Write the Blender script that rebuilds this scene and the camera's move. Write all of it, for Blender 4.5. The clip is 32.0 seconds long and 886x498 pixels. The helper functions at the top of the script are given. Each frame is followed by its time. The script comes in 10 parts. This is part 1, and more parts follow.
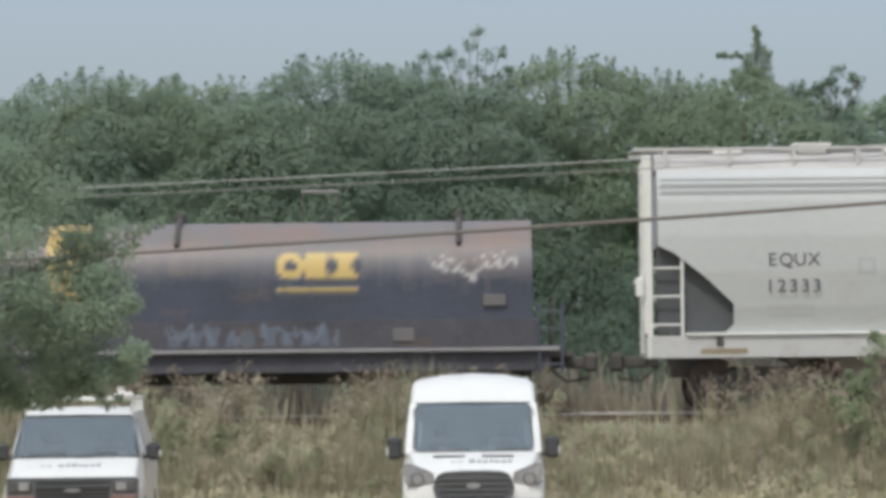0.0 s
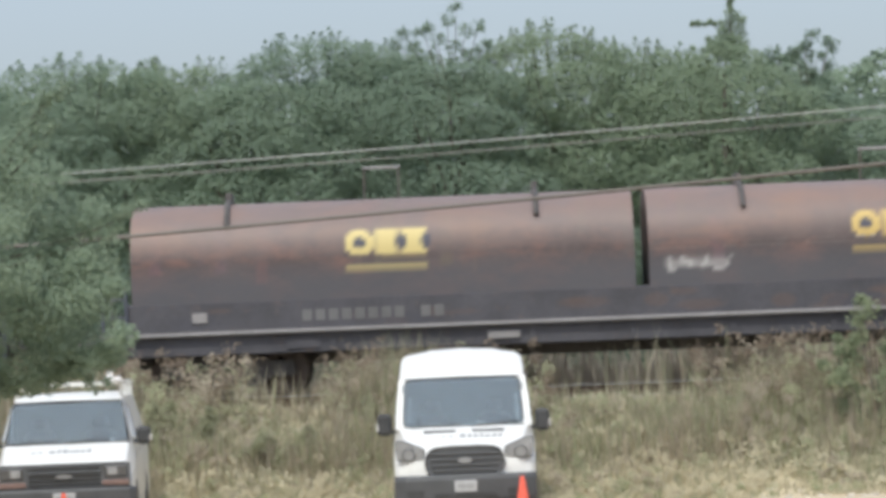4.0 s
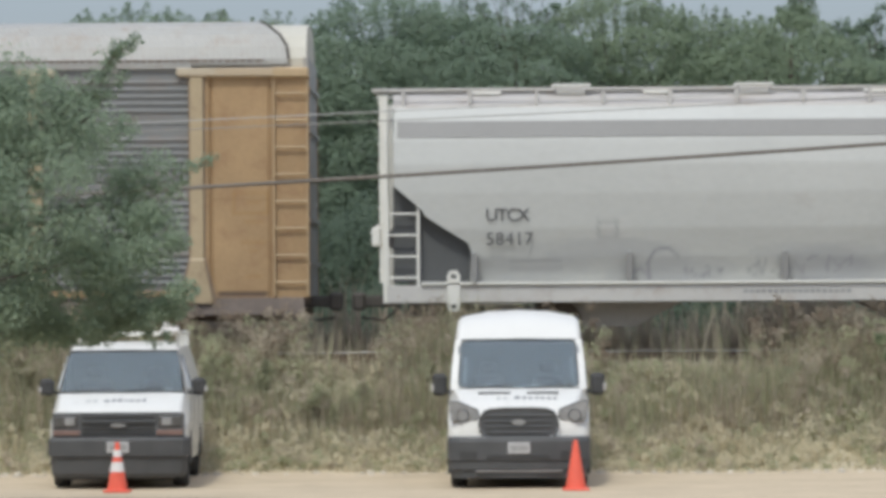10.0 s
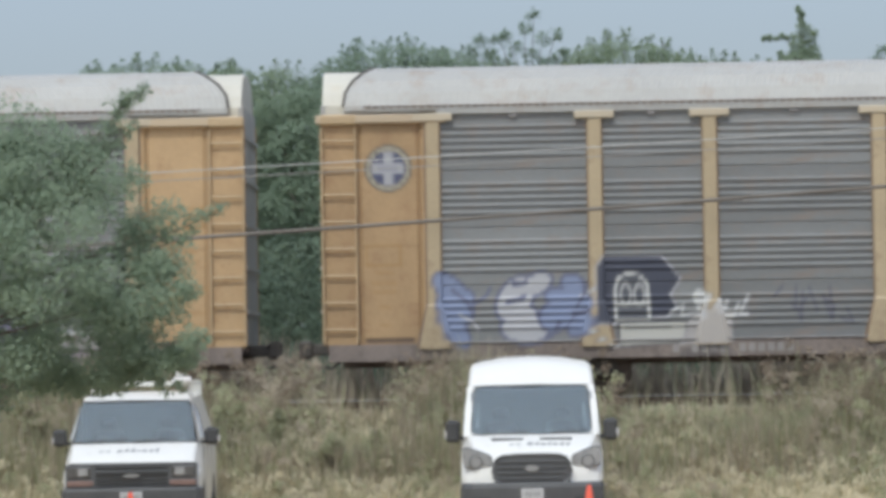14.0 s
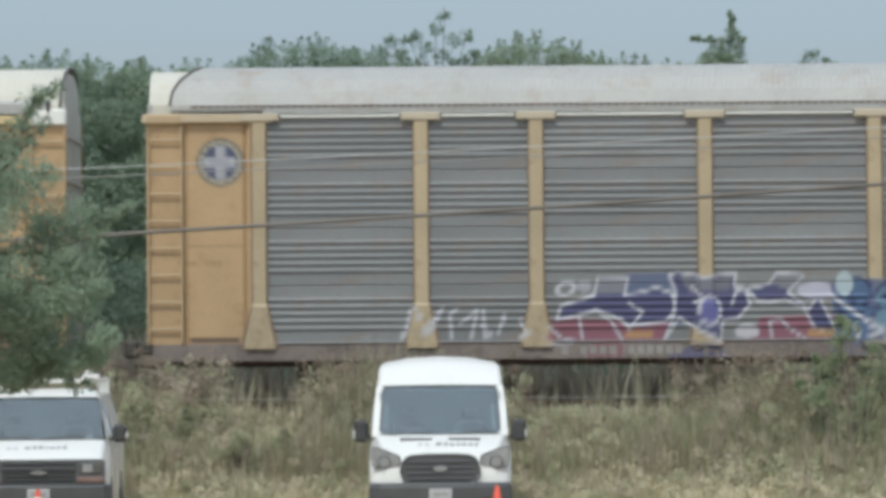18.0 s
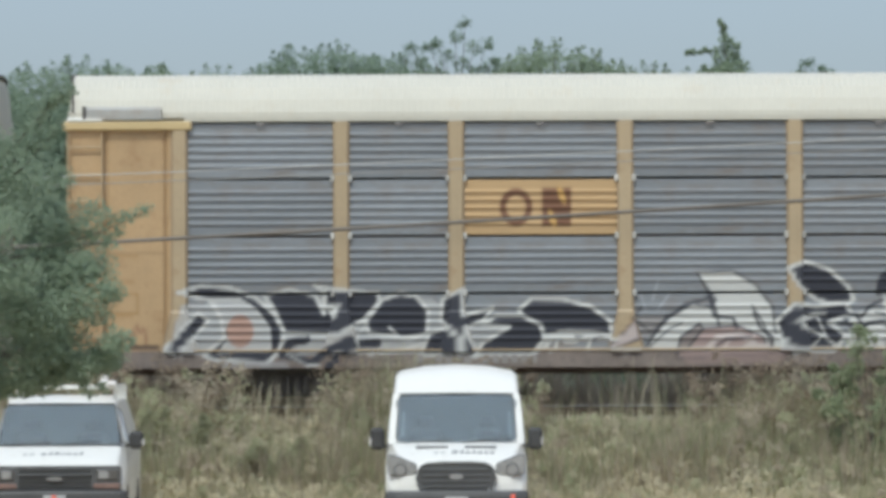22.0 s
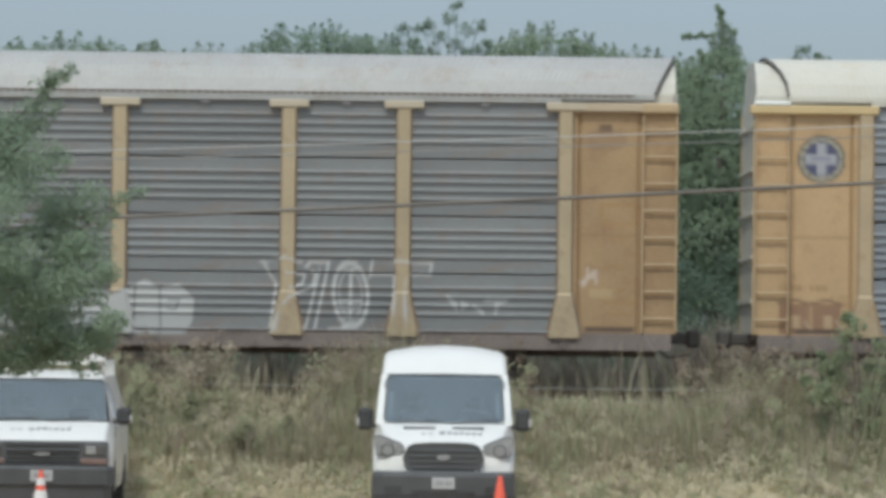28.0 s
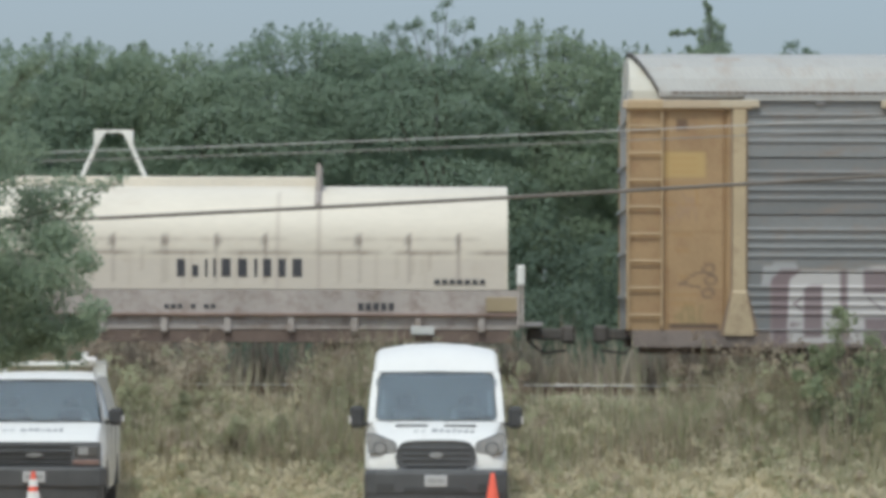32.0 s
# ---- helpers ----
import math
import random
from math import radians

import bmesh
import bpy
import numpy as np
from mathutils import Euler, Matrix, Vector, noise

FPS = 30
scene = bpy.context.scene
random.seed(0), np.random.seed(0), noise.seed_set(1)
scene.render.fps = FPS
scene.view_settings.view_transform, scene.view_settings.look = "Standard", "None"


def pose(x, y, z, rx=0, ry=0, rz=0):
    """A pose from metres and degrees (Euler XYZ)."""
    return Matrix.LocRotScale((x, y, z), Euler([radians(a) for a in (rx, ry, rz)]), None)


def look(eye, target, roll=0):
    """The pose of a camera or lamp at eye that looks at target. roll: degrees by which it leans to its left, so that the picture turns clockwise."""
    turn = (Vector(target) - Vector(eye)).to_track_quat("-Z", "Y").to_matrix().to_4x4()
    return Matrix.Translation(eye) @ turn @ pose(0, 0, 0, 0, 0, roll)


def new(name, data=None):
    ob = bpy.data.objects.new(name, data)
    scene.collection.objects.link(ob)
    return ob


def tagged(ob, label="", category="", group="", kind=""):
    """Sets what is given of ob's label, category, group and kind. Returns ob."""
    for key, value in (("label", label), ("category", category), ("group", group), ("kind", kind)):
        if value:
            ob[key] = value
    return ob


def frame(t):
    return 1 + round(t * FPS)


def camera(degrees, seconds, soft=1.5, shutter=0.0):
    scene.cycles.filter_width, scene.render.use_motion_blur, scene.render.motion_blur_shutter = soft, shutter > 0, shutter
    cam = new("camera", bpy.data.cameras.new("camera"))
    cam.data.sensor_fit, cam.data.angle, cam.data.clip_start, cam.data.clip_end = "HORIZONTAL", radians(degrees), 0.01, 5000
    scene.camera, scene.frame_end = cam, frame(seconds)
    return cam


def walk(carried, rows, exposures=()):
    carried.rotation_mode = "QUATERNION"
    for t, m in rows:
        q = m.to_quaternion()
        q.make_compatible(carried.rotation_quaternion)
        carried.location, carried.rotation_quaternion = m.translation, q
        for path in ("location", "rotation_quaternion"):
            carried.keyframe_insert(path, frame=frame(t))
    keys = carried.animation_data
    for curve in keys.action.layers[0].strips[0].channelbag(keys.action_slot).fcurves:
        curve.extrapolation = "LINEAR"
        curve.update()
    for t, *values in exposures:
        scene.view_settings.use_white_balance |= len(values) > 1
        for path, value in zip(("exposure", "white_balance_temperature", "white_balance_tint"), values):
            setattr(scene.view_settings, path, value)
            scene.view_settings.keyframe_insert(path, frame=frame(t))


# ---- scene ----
cam = camera(13.03, 32.0, soft=4.3)


def aim(t, x, z, turn, tilt, lean):
    """Seconds, the eye's sideways place and height, the turn to the right, the tilt up and the lean."""
    return t, pose(x, 0, z, 90 + tilt, 0, -turn) @ pose(0, 0, 0, 0, 0, lean)


walk(cam, [aim(*row) for row in (
    (0.0, 0.009, 2.513, -0.499, 1.873, -0.571),
    (0.5, 0.001, 2.492, -0.365, 1.825, -1.609),
    (1.0, -0.003, 2.508, -0.234, 1.748, -1.980),
    (1.5, -0.009, 2.497, -0.167, 1.656, -1.903),
    (2.0, -0.014, 2.493, -0.057, 1.549, -2.130),
    (2.5, -0.016, 2.498, -0.064, 1.450, -2.344),
    (3.0, -0.016, 2.508, -0.135, 1.468, -2.357),
    (3.5, -0.013, 2.523, -0.230, 1.497, -2.184),
    (5.5, -0.009, 2.504, -0.735, 1.431, -2.851),
    (6.0, 0.015, 2.510, -1.301, 1.272, -2.631),
    (6.5, 0.021, 2.521, -0.999, 0.968, -1.849),
    (7.0, 0.025, 2.508, -0.720, 0.913, -0.681),
    (7.5, 0.014, 2.501, -0.850, 0.918, -0.093),
    (8.0, 0.009, 2.496, -0.995, 0.941, 0.031),
    (8.5, 0.017, 2.495, -1.130, 0.963, 0.122),
    (9.0, 0.023, 2.500, -1.250, 0.955, 0.000),
    (9.5, 0.009, 2.507, -1.235, 0.948, -0.132),
    (10.0, 0.007, 2.508, -1.181, 0.946, -0.366),
    (10.5, 0.005, 2.500, -1.124, 0.902, -0.473),
    (11.0, 0.005, 2.500, -1.128, 0.897, -0.575),
    (11.5, -0.003, 2.504, -1.106, 0.887, -0.640),
    (12.0, -0.005, 2.506, -1.230, 0.996, -0.865),
    (12.5, -0.011, 2.508, -1.423, 1.208, -1.343),
    (13.0, -0.013, 2.508, -1.600, 1.449, -1.637),
    (13.5, 0.021, 2.508, -1.701, 1.558, -1.259),
    (15.5, -0.037, 2.509, 0.117, 1.803, 0.031),
    (16.0, -0.046, 2.510, 0.522, 1.740, 0.042),
    (16.5, -0.047, 2.516, 0.153, 1.533, -5.414),
    (17.0, -0.007, 2.500, -0.104, 1.636, -1.846),
    (17.5, -0.019, 2.495, -0.027, 1.638, -0.867),
    (18.0, -0.039, 2.487, 0.034, 1.643, -0.467),
    (18.5, -0.045, 2.502, 0.030, 1.664, -0.256),
    (19.0, -0.015, 2.508, 0.072, 1.625, -0.324),
    (19.5, 0.004, 2.488, 0.083, 1.641, -0.506),
    (20.0, 0.026, 2.487, -0.000, 1.683, -0.509),
    (20.5, 0.056, 2.492, -0.090, 1.737, -0.523),
    (21.0, 0.062, 2.497, -0.318, 1.770, -0.406),
    (21.5, 0.056, 2.507, -0.325, 1.744, -0.326),
    (22.0, 0.041, 2.499, -0.298, 1.750, -0.207),
    (22.5, 0.027, 2.492, -0.277, 1.730, -0.046),
    (23.0, 0.003, 2.506, -0.230, 1.696, 0.003),
    (23.5, -0.006, 2.507, -0.176, 1.656, 0.213),
    (24.0, -0.002, 2.502, -0.119, 1.585, 0.304),
    (24.5, 0.020, 2.499, -0.134, 1.577, 0.442),
    (25.0, 0.040, 2.498, -0.156, 1.579, 0.504),
    (25.5, 0.026, 2.504, -0.146, 1.569, 0.508),
    (27.5, -0.022, 2.497, -0.092, 1.470, 0.557),
    (28.0, -0.005, 2.482, -0.112, 1.486, 0.672),
    (28.5, -0.016, 2.483, -0.098, 1.483, 0.634),
    (29.0, -0.042, 2.483, -0.071, 1.477, 0.544),
    (29.5, -0.060, 2.494, -0.042, 1.464, 0.498),
    (30.0, -0.075, 2.504, -0.022, 1.460, 0.493),
    (30.5, -0.031, 2.506, -0.055, 1.472, 0.705),
    (31.0, 0.034, 2.492, -0.142, 1.470, 0.666),
    (31.5, 0.034, 2.486, -0.131, 1.441, 0.246),
    (32.0, 0.014, 2.453, 0.008, 1.481, 0.163),
)], exposures=[(t, stops, 6400 if t < 11 else 6200, 4 if t < 14 else 0) for t, stops in ((0.0, 0.11), (0.9, 0.37), (2.5, 0.38), (5.5, 0.4), (7.0, 0.38), (8.0, 0.29), (9.5, 0.06), (11.3, 0.03), (12.0, 0.15), (13.5, 0.17), (16.0, 0.13), (18.0, 0.11), (20.0, 0.13), (22.0, 0.13), (24.0, 0.08), (28.0, -0.01), (32.0, 0.02))])

# ---- light: hazy high sun behind the viewer's shoulder ----
SUN_UP, SUN_TURN = 58.0, 200.0
sky_world = bpy.data.worlds.new("hazy_sky")
scene.world = sky_world
sky_world.use_nodes = True
wn = sky_world.node_tree
bg = wn.nodes["Background"]
sky = wn.nodes.new("ShaderNodeTexSky")
sky.sky_type, sky.sun_disc = "NISHITA", False
sky.sun_elevation, sky.sun_rotation = radians(SUN_UP), radians(SUN_TURN)
sky.air_density, sky.dust_density, sky.ozone_density, sky.altitude = 1.0, 3.0, 3.0, 0
haze = wn.nodes.new("ShaderNodeMix")  # a veil of haze over the clear sky
haze.data_type = "RGBA"
haze.inputs[0].default_value = 0.5
wn.links.new(sky.outputs[0], haze.inputs[6])
# like every bright overcast the veil is about three times as bright overhead as at the horizon
veil_way, veil_up, veil_rise, veil = (wn.nodes.new(k) for k in ("ShaderNodeTexCoord", "ShaderNodeSeparateXYZ", "ShaderNodeMapRange", "ShaderNodeVectorMath"))
wn.links.new(veil_way.outputs["Generated"], veil_up.inputs[0])
wn.links.new(veil_up.outputs[2], veil_rise.inputs[0])
veil_rise.inputs[3].default_value, veil_rise.inputs[4].default_value = 1.0, 3.4
veil.operation = "SCALE"
veil.inputs[0].default_value = (2.74, 2.76, 3.25)
wn.links.new(veil_rise.outputs[0], veil.inputs["Scale"])
wn.links.new(veil.outputs[0], haze.inputs[7])
wn.links.new(haze.outputs[2], bg.inputs[0])
bg.inputs[1].default_value = 0.137
sun = new("sun", bpy.data.lights.new("sun", "SUN"))
sun.data.energy, sun.data.angle, sun.data.color = 1.9, radians(5.0), (1.0, 0.96, 0.90)
sun_way = Vector((math.sin(radians(SUN_TURN)) * math.cos(radians(SUN_UP)),
                  math.cos(radians(SUN_TURN)) * math.cos(radians(SUN_UP)), math.sin(radians(SUN_UP))))
sun.matrix_world = look(sun_way * 300, (0, 0, 0))


# ---- mesh and material helpers ----
class Geo:
    """Collects vertices and faces of one mesh."""

    def __init__(self):
        self.v, self.f, self.m, self.mat = [], [], [], 0

    def face(self, *pts):
        n = len(self.v)
        self.v.extend(tuple(p) for p in pts)
        self.f.append(tuple(range(n, n + len(pts))))
        self.m.append(self.mat)

    def add(self, verts, faces):
        n = len(self.v)
        self.v.extend(tuple(p) for p in verts)
        self.f.extend(tuple(i + n for i in q) for q in faces)
        self.m.extend([self.mat] * len(faces))

    def box(self, x0, x1, y0, y1, z0, z1, c=0.0):
        """A box; c > 0 chamfers its edges."""
        lo, hi = (x0, y0, z0), (x1, y1, z1)
        if c <= 0:
            vs = [(x, y, z) for x in (x0, x1) for y in (y0, y1) for z in (z0, z1)]
            self.add(vs, [(0, 1, 3, 2), (4, 6, 7, 5), (0, 4, 5, 1), (2, 3, 7, 6), (0, 2, 6, 4), (1, 5, 7, 3)])
            return self
        c = min(c, (x1 - x0) * 0.45, (y1 - y0) * 0.45, (z1 - z0) * 0.45)
        vs, at = [], {}
        for s in ((a, b, d) for a in (0, 1) for b in (0, 1) for d in (0, 1)):
            for ax in range(3):
                p = [(hi if s[i] else lo)[i] + ((-c if s[i] else c) if i != ax else 0) for i in range(3)]
                at[s, ax] = len(vs)
                vs.append(p)
        fs = []
        for ax in range(3):
            b, d = [i for i in range(3) if i != ax]
            for side in (0, 1):
                ring = []
                for q in ((0, 0), (1, 0), (1, 1), (0, 1)):
                    s = [0, 0, 0]
                    s[ax], s[b], s[d] = side, q[0], q[1]
                    ring.append(at[tuple(s), ax])
                fs.append(tuple(ring))
            for q in ((0, 0), (1, 0), (1, 1), (0, 1)):
                s0, s1 = [0, 0, 0], [0, 0, 0]
                s0[ax], s1[ax] = 0, 1
                s0[b] = s1[b] = q[0]
                s0[d] = s1[d] = q[1]
                fs.append((at[tuple(s0), b], at[tuple(s1), b], at[tuple(s1), d], at[tuple(s0), d]))
        for s in ((a, b, d) for a in (0, 1) for b in (0, 1) for d in (0, 1)):
            fs.append((at[s, 0], at[s, 1], at[s, 2]))
        self.add(vs, fs)
        return self

    def prism(self, ring, axis, a, b):
        """A 2D outline pushed along an axis: 'x' takes (y, z), 'y' takes (x, z), 'z' takes (x, y)."""
        put = {"x": lambda p, t: (t, p[0], p[1]), "y": lambda p, t: (p[0], t, p[1]), "z": lambda p, t: (p[0], p[1], t)}[axis]
        n = len(ring)
        vs = [put(p, a) for p in ring] + [put(p, b) for p in ring]
        fs = [(i, (i + 1) % n, n + (i + 1) % n, n + i) for i in range(n)]
        self.add(vs, fs + [tuple(range(n - 1, -1, -1)), tuple(range(n, 2 * n))])
        return self

    def cyl(self, p0, p1, r0, n=12, r1=None, caps=True):
        p0, p1 = Vector(p0), Vector(p1)
        r1 = r0 if r1 is None else r1
        q = (p1 - p0).to_track_quat("Z", "Y")
        vs = []
        for p, r in ((p0, r0), (p1, r1)):
            vs += [p + q @ Vector((r * math.cos(2 * math.pi * i / n), r * math.sin(2 * math.pi * i / n), 0)) for i in range(n)]
        fs = [(i, (i + 1) % n, n + (i + 1) % n, n + i) for i in range(n)]
        if caps:
            fs += [tuple(range(n - 1, -1, -1)), tuple(range(n, 2 * n))]
        self.add(vs, fs)
        return self

    def tube(self, pts, r, n=6, closed=False):
        pts = [Vector(p) for p in pts]
        vs, fs, m = [], [], len(pts)
        for i, p in enumerate(pts):
            a = pts[max(i - 1, 0)] if not closed else pts[i - 1]
            b = pts[min(i + 1, m - 1)] if not closed else pts[(i + 1) % m]
            q = (b - a).to_track_quat("Z", "Y")
            rr = r[i] if isinstance(r, (list, tuple)) else r
            vs += [p + q @ Vector((rr * math.cos(2 * math.pi * k / n), rr * math.sin(2 * math.pi * k / n), 0)) for k in range(n)]
        for i in range(m if closed else m - 1):
            j = (i + 1) % m
            fs += [(i * n + k, i * n + (k + 1) % n, j * n + (k + 1) % n, j * n + k) for k in range(n)]
        if not closed:
            fs += [tuple(range(n - 1, -1, -1)), tuple(range((m - 1) * n, m * n))]
        self.add(vs, fs)
        return self

    def loft(self, rings, caps=True, closed=True):
        n = len(rings[0])
        vs = [p for ring in rings for p in ring]
        fs = []
        for i in range(len(rings) - 1):
            for k in range(n if closed else n - 1):
                fs.append((i * n + k, i * n + (k + 1) % n, (i + 1) * n + (k + 1) % n, (i + 1) * n + k))
        if caps and closed:
            fs += [tuple(range(n - 1, -1, -1)), tuple(range((len(rings) - 1) * n, len(rings) * n))]
        self.add(vs, fs)
        return self

    def mesh(self, name, mats, smooth=False):
        me = bpy.data.meshes.new(name)
        me.from_pydata(self.v, [], self.f)
        for m in mats if isinstance(mats, (list, tuple)) else [mats]:
            me.materials.append(m)
        if any(self.m):
            me.polygons.foreach_set("material_index", self.m)
        if smooth:
            me.polygons.foreach_set("use_smooth", [True] * len(self.f))
        if len(self.f) < 6000:
            bm = bmesh.new()
            bm.from_mesh(me)
            bmesh.ops.recalc_face_normals(bm, faces=bm.faces)
            bm.to_mesh(me)
            bm.free()
        if smooth:
            me.set_sharp_from_angle(angle=radians(38))
        return me


def part(name, geo, mats, parent=None, label="", smooth=False, at=None):
    """Links one mesh under a thing or a part."""
    me = geo if isinstance(geo, bpy.types.Mesh) else geo.mesh(name, mats, smooth)
    ob = new(name, me)
    if parent is not None:
        ob.parent = parent
    if at is not None:
        ob.matrix_basis = at if isinstance(at, Matrix) else Matrix.Translation(at)
    if label:
        tagged(ob, label)
    return ob


def thing(name, at, label, category, group="", kind=""):
    return tagged(at_pose(new(name), at), label, category, group, kind)


def at_pose(ob, m):
    ob.matrix_basis = m if isinstance(m, Matrix) else Matrix.Translation(m)
    return ob


def mat(name, base, rough=0.6, metal=0.0, vary=0.25, big=1.2, fine=25.0, bump=0.15, dirt=None, dirt_amount=0.0,
        painted=False, per_piece=0.0, islands=False, stretch=(1, 1, 1), spec=0.5, depth=0.01):
    """A surface: base colour with variation at two scales, stains in a second colour, fine relief."""
    m = bpy.data.materials.new(name)
    m.use_nodes = True
    nt = m.node_tree
    n, link = nt.nodes, nt.links.new
    bsdf = n["Principled BSDF"]
    tc, mp = n.new("ShaderNodeTexCoord"), n.new("ShaderNodeMapping")
    mp.inputs["Scale"].default_value = stretch
    link(tc.outputs["Object"], mp.inputs[0])
    n1, n2 = n.new("ShaderNodeTexNoise"), n.new("ShaderNodeTexNoise")
    for q, s, d in ((n1, big, 6), (n2, fine, 4)):
        q.inputs["Scale"].default_value, q.inputs["Detail"].default_value = s, d
        link(mp.outputs[0], q.inputs[0])
    mixf = n.new("ShaderNodeMath")
    mixf.operation = "MULTIPLY_ADD"
    link(n1.outputs[0], mixf.inputs[0])
    mixf.inputs[1].default_value = 0.65
    half = n.new("ShaderNodeMath")
    half.operation = "MULTIPLY"
    link(n2.outputs[0], half.inputs[0])
    half.inputs[1].default_value = 0.35
    link(half.outputs[0], mixf.inputs[2])
    ramp = n.new("ShaderNodeMapRange")
    link(mixf.outputs[0], ramp.inputs[0])
    for i, v in zip((1, 2, 3, 4), (0.3, 0.7, 1 - vary, 1 + vary)):
        ramp.inputs[i].default_value = v
    value = ramp.outputs[0]
    if per_piece:
        info = n.new("ShaderNodeNewGeometry" if islands else "ShaderNodeObjectInfo")
        pr = n.new("ShaderNodeMapRange")
        link(info.outputs["Random Per Island" if islands else "Random"], pr.inputs[0])
        pr.inputs[3].default_value, pr.inputs[4].default_value = 1 - per_piece, 1 + per_piece
        mul = n.new("ShaderNodeMath")
        mul.operation = "MULTIPLY"
        link(value, mul.inputs[0])
        link(pr.outputs[0], mul.inputs[1])
        value = mul.outputs[0]
    col = n.new("ShaderNodeVectorMath")
    col.operation = "SCALE"
    col.inputs[0].default_value = base[:3]
    link(value, col.inputs["Scale"])
    out = col.outputs[0]
    if dirt:
        n3 = n.new("ShaderNodeTexNoise")
        n3.inputs["Scale"].default_value, n3.inputs["Detail"].default_value, n3.inputs["Roughness"].default_value = big * 2.3, 8, 0.7
        link(mp.outputs[0], n3.inputs[0])
        r3 = n.new("ShaderNodeMapRange")
        link(n3.outputs[0], r3.inputs[0])
        for i, v in zip((1, 2, 3, 4), (0.62 - 0.3 * dirt_amount, 0.8 - 0.2 * dirt_amount, 0, 0.9)):
            r3.inputs[i].default_value = v
        mx = n.new("ShaderNodeMix")
        mx.data_type = "RGBA"
        link(r3.outputs[0], mx.inputs[0])
        link(out, mx.inputs[6])
        mx.inputs[7].default_value = (*dirt[:3], 1)
        out = mx.outputs[2]
    if painted:
        at = n.new("ShaderNodeAttribute")
        at.attribute_name = "paint"
        mx = n.new("ShaderNodeMix")
        mx.data_type = "RGBA"
        link(at.outputs["Alpha"], mx.inputs[0])
        link(out, mx.inputs[6])
        link(at.outputs["Color"], mx.inputs[7])
        out = mx.outputs[2]
    link(out, bsdf.inputs["Base Color"])
    bsdf.inputs["Roughness"].default_value, bsdf.inputs["Metallic"].default_value = rough, metal
    bsdf.inputs["Specular IOR Level"].default_value = spec
    if bump:
        b = n.new("ShaderNodeBump")
        b.inputs["Strength"].default_value, b.inputs["Distance"].default_value = bump, depth
        link(mixf.outputs[0], b.inputs["Height"])
        link(b.outputs[0], bsdf.inputs["Normal"])
    return m


def glass(name, tint, rough=0.03):
    m = bpy.data.materials.new(name)
    m.use_nodes = True
    b = m.node_tree.nodes["Principled BSDF"]
    b.inputs["Base Color"].default_value = (*tint, 1)
    b.inputs["Roughness"].default_value = rough
    b.inputs["Transmission Weight"].default_value = 0.86  # the rest is dust film, with reflected sky put into its bluish tint
    b.inputs["IOR"].default_value = 1.5
    return m


def leafy(name, base, light, vary=0.35):
    """Foliage: each leaf its own shade between two greens, a little light shining through."""
    m = bpy.data.materials.new(name)
    m.use_nodes = True
    nt = m.node_tree
    n, link = nt.nodes, nt.links.new
    b = n["Principled BSDF"]
    geo, tc, no, mx = n.new("ShaderNodeNewGeometry"), n.new("ShaderNodeTexCoord"), n.new("ShaderNodeTexNoise"), n.new("ShaderNodeMix")
    no.inputs["Scale"].default_value, no.inputs["Detail"].default_value = 0.9, 4
    link(tc.outputs["Object"], no.inputs[0])
    mx.data_type = "RGBA"
    add = n.new("ShaderNodeMath")
    add.operation = "MULTIPLY_ADD"
    link(geo.outputs["Random Per Island"], add.inputs[0])
    add.inputs[1].default_value = vary * 1.6
    sub = n.new("ShaderNodeMath")
    sub.operation = "SUBTRACT"
    link(no.outputs[0], sub.inputs[0])
    sub.inputs[1].default_value = vary * 0.75
    link(sub.outputs[0], add.inputs[2])
    link(add.outputs[0], mx.inputs[0])
    mx.inputs[6].default_value, mx.inputs[7].default_value = (*base, 1), (*light, 1)
    link(mx.outputs[2], b.inputs["Base Color"])
    b.inputs["Roughness"].default_value = 0.65
    b.inputs["Specular IOR Level"].default_value = 0.25
    tr, ms = n.new("ShaderNodeBsdfTranslucent"), n.new("ShaderNodeMixShader")
    link(mx.outputs[2], tr.inputs[0])
    ms.inputs[0].default_value = 0.5
    link(b.outputs[0], ms.inputs[1])
    link(tr.outputs[0], ms.inputs[2])
    link(ms.outputs[0], n["Material Output"].inputs[0])
    return m


M = {}
M["panel"] = mat("galvanised_panel", (0.235, 0.25, 0.268), 0.55, 0.2, 0.16, 0.7, 14, 0.1, (0.20, 0.17, 0.15), 0.35, painted=True, per_piece=0.10, stretch=(0.6, 1, 2))
M["panel_rusty"] = mat("rust_stained_panel", (0.203, 0.208, 0.207), 0.6, 0.15, 0.16, 0.8, 14, 0.1, (0.23, 0.185, 0.155), 0.35, painted=True, per_piece=0.12, stretch=(0.6, 1, 2))
M["yellow"] = mat("weathered_yellow_paint", (0.445, 0.305, 0.165), 0.55, 0, 0.14, 0.9, 18, 0.1, (0.30, 0.17, 0.08), 0.25, painted=True, per_piece=0.05)
M["post_plain"] = mat("dull_yellow_post_paint", (0.405, 0.315, 0.20), 0.55, 0, 0.14, 0.9, 18, 0.1, (0.30, 0.19, 0.10), 0.3, painted=True, per_piece=0.05)
M["yellow_old"] = mat("faded_yellow_paint", (0.36, 0.242, 0.128), 0.6, 0, 0.18, 0.9, 18, 0.1, (0.26, 0.15, 0.08), 0.4, painted=True, per_piece=0.06)
M["roof_white"] = mat("cream_roof_paint", (0.525, 0.503, 0.432), 0.6, 0, 0.06, 0.8, 9, 0.05, (0.5, 0.44, 0.34), 0.2)
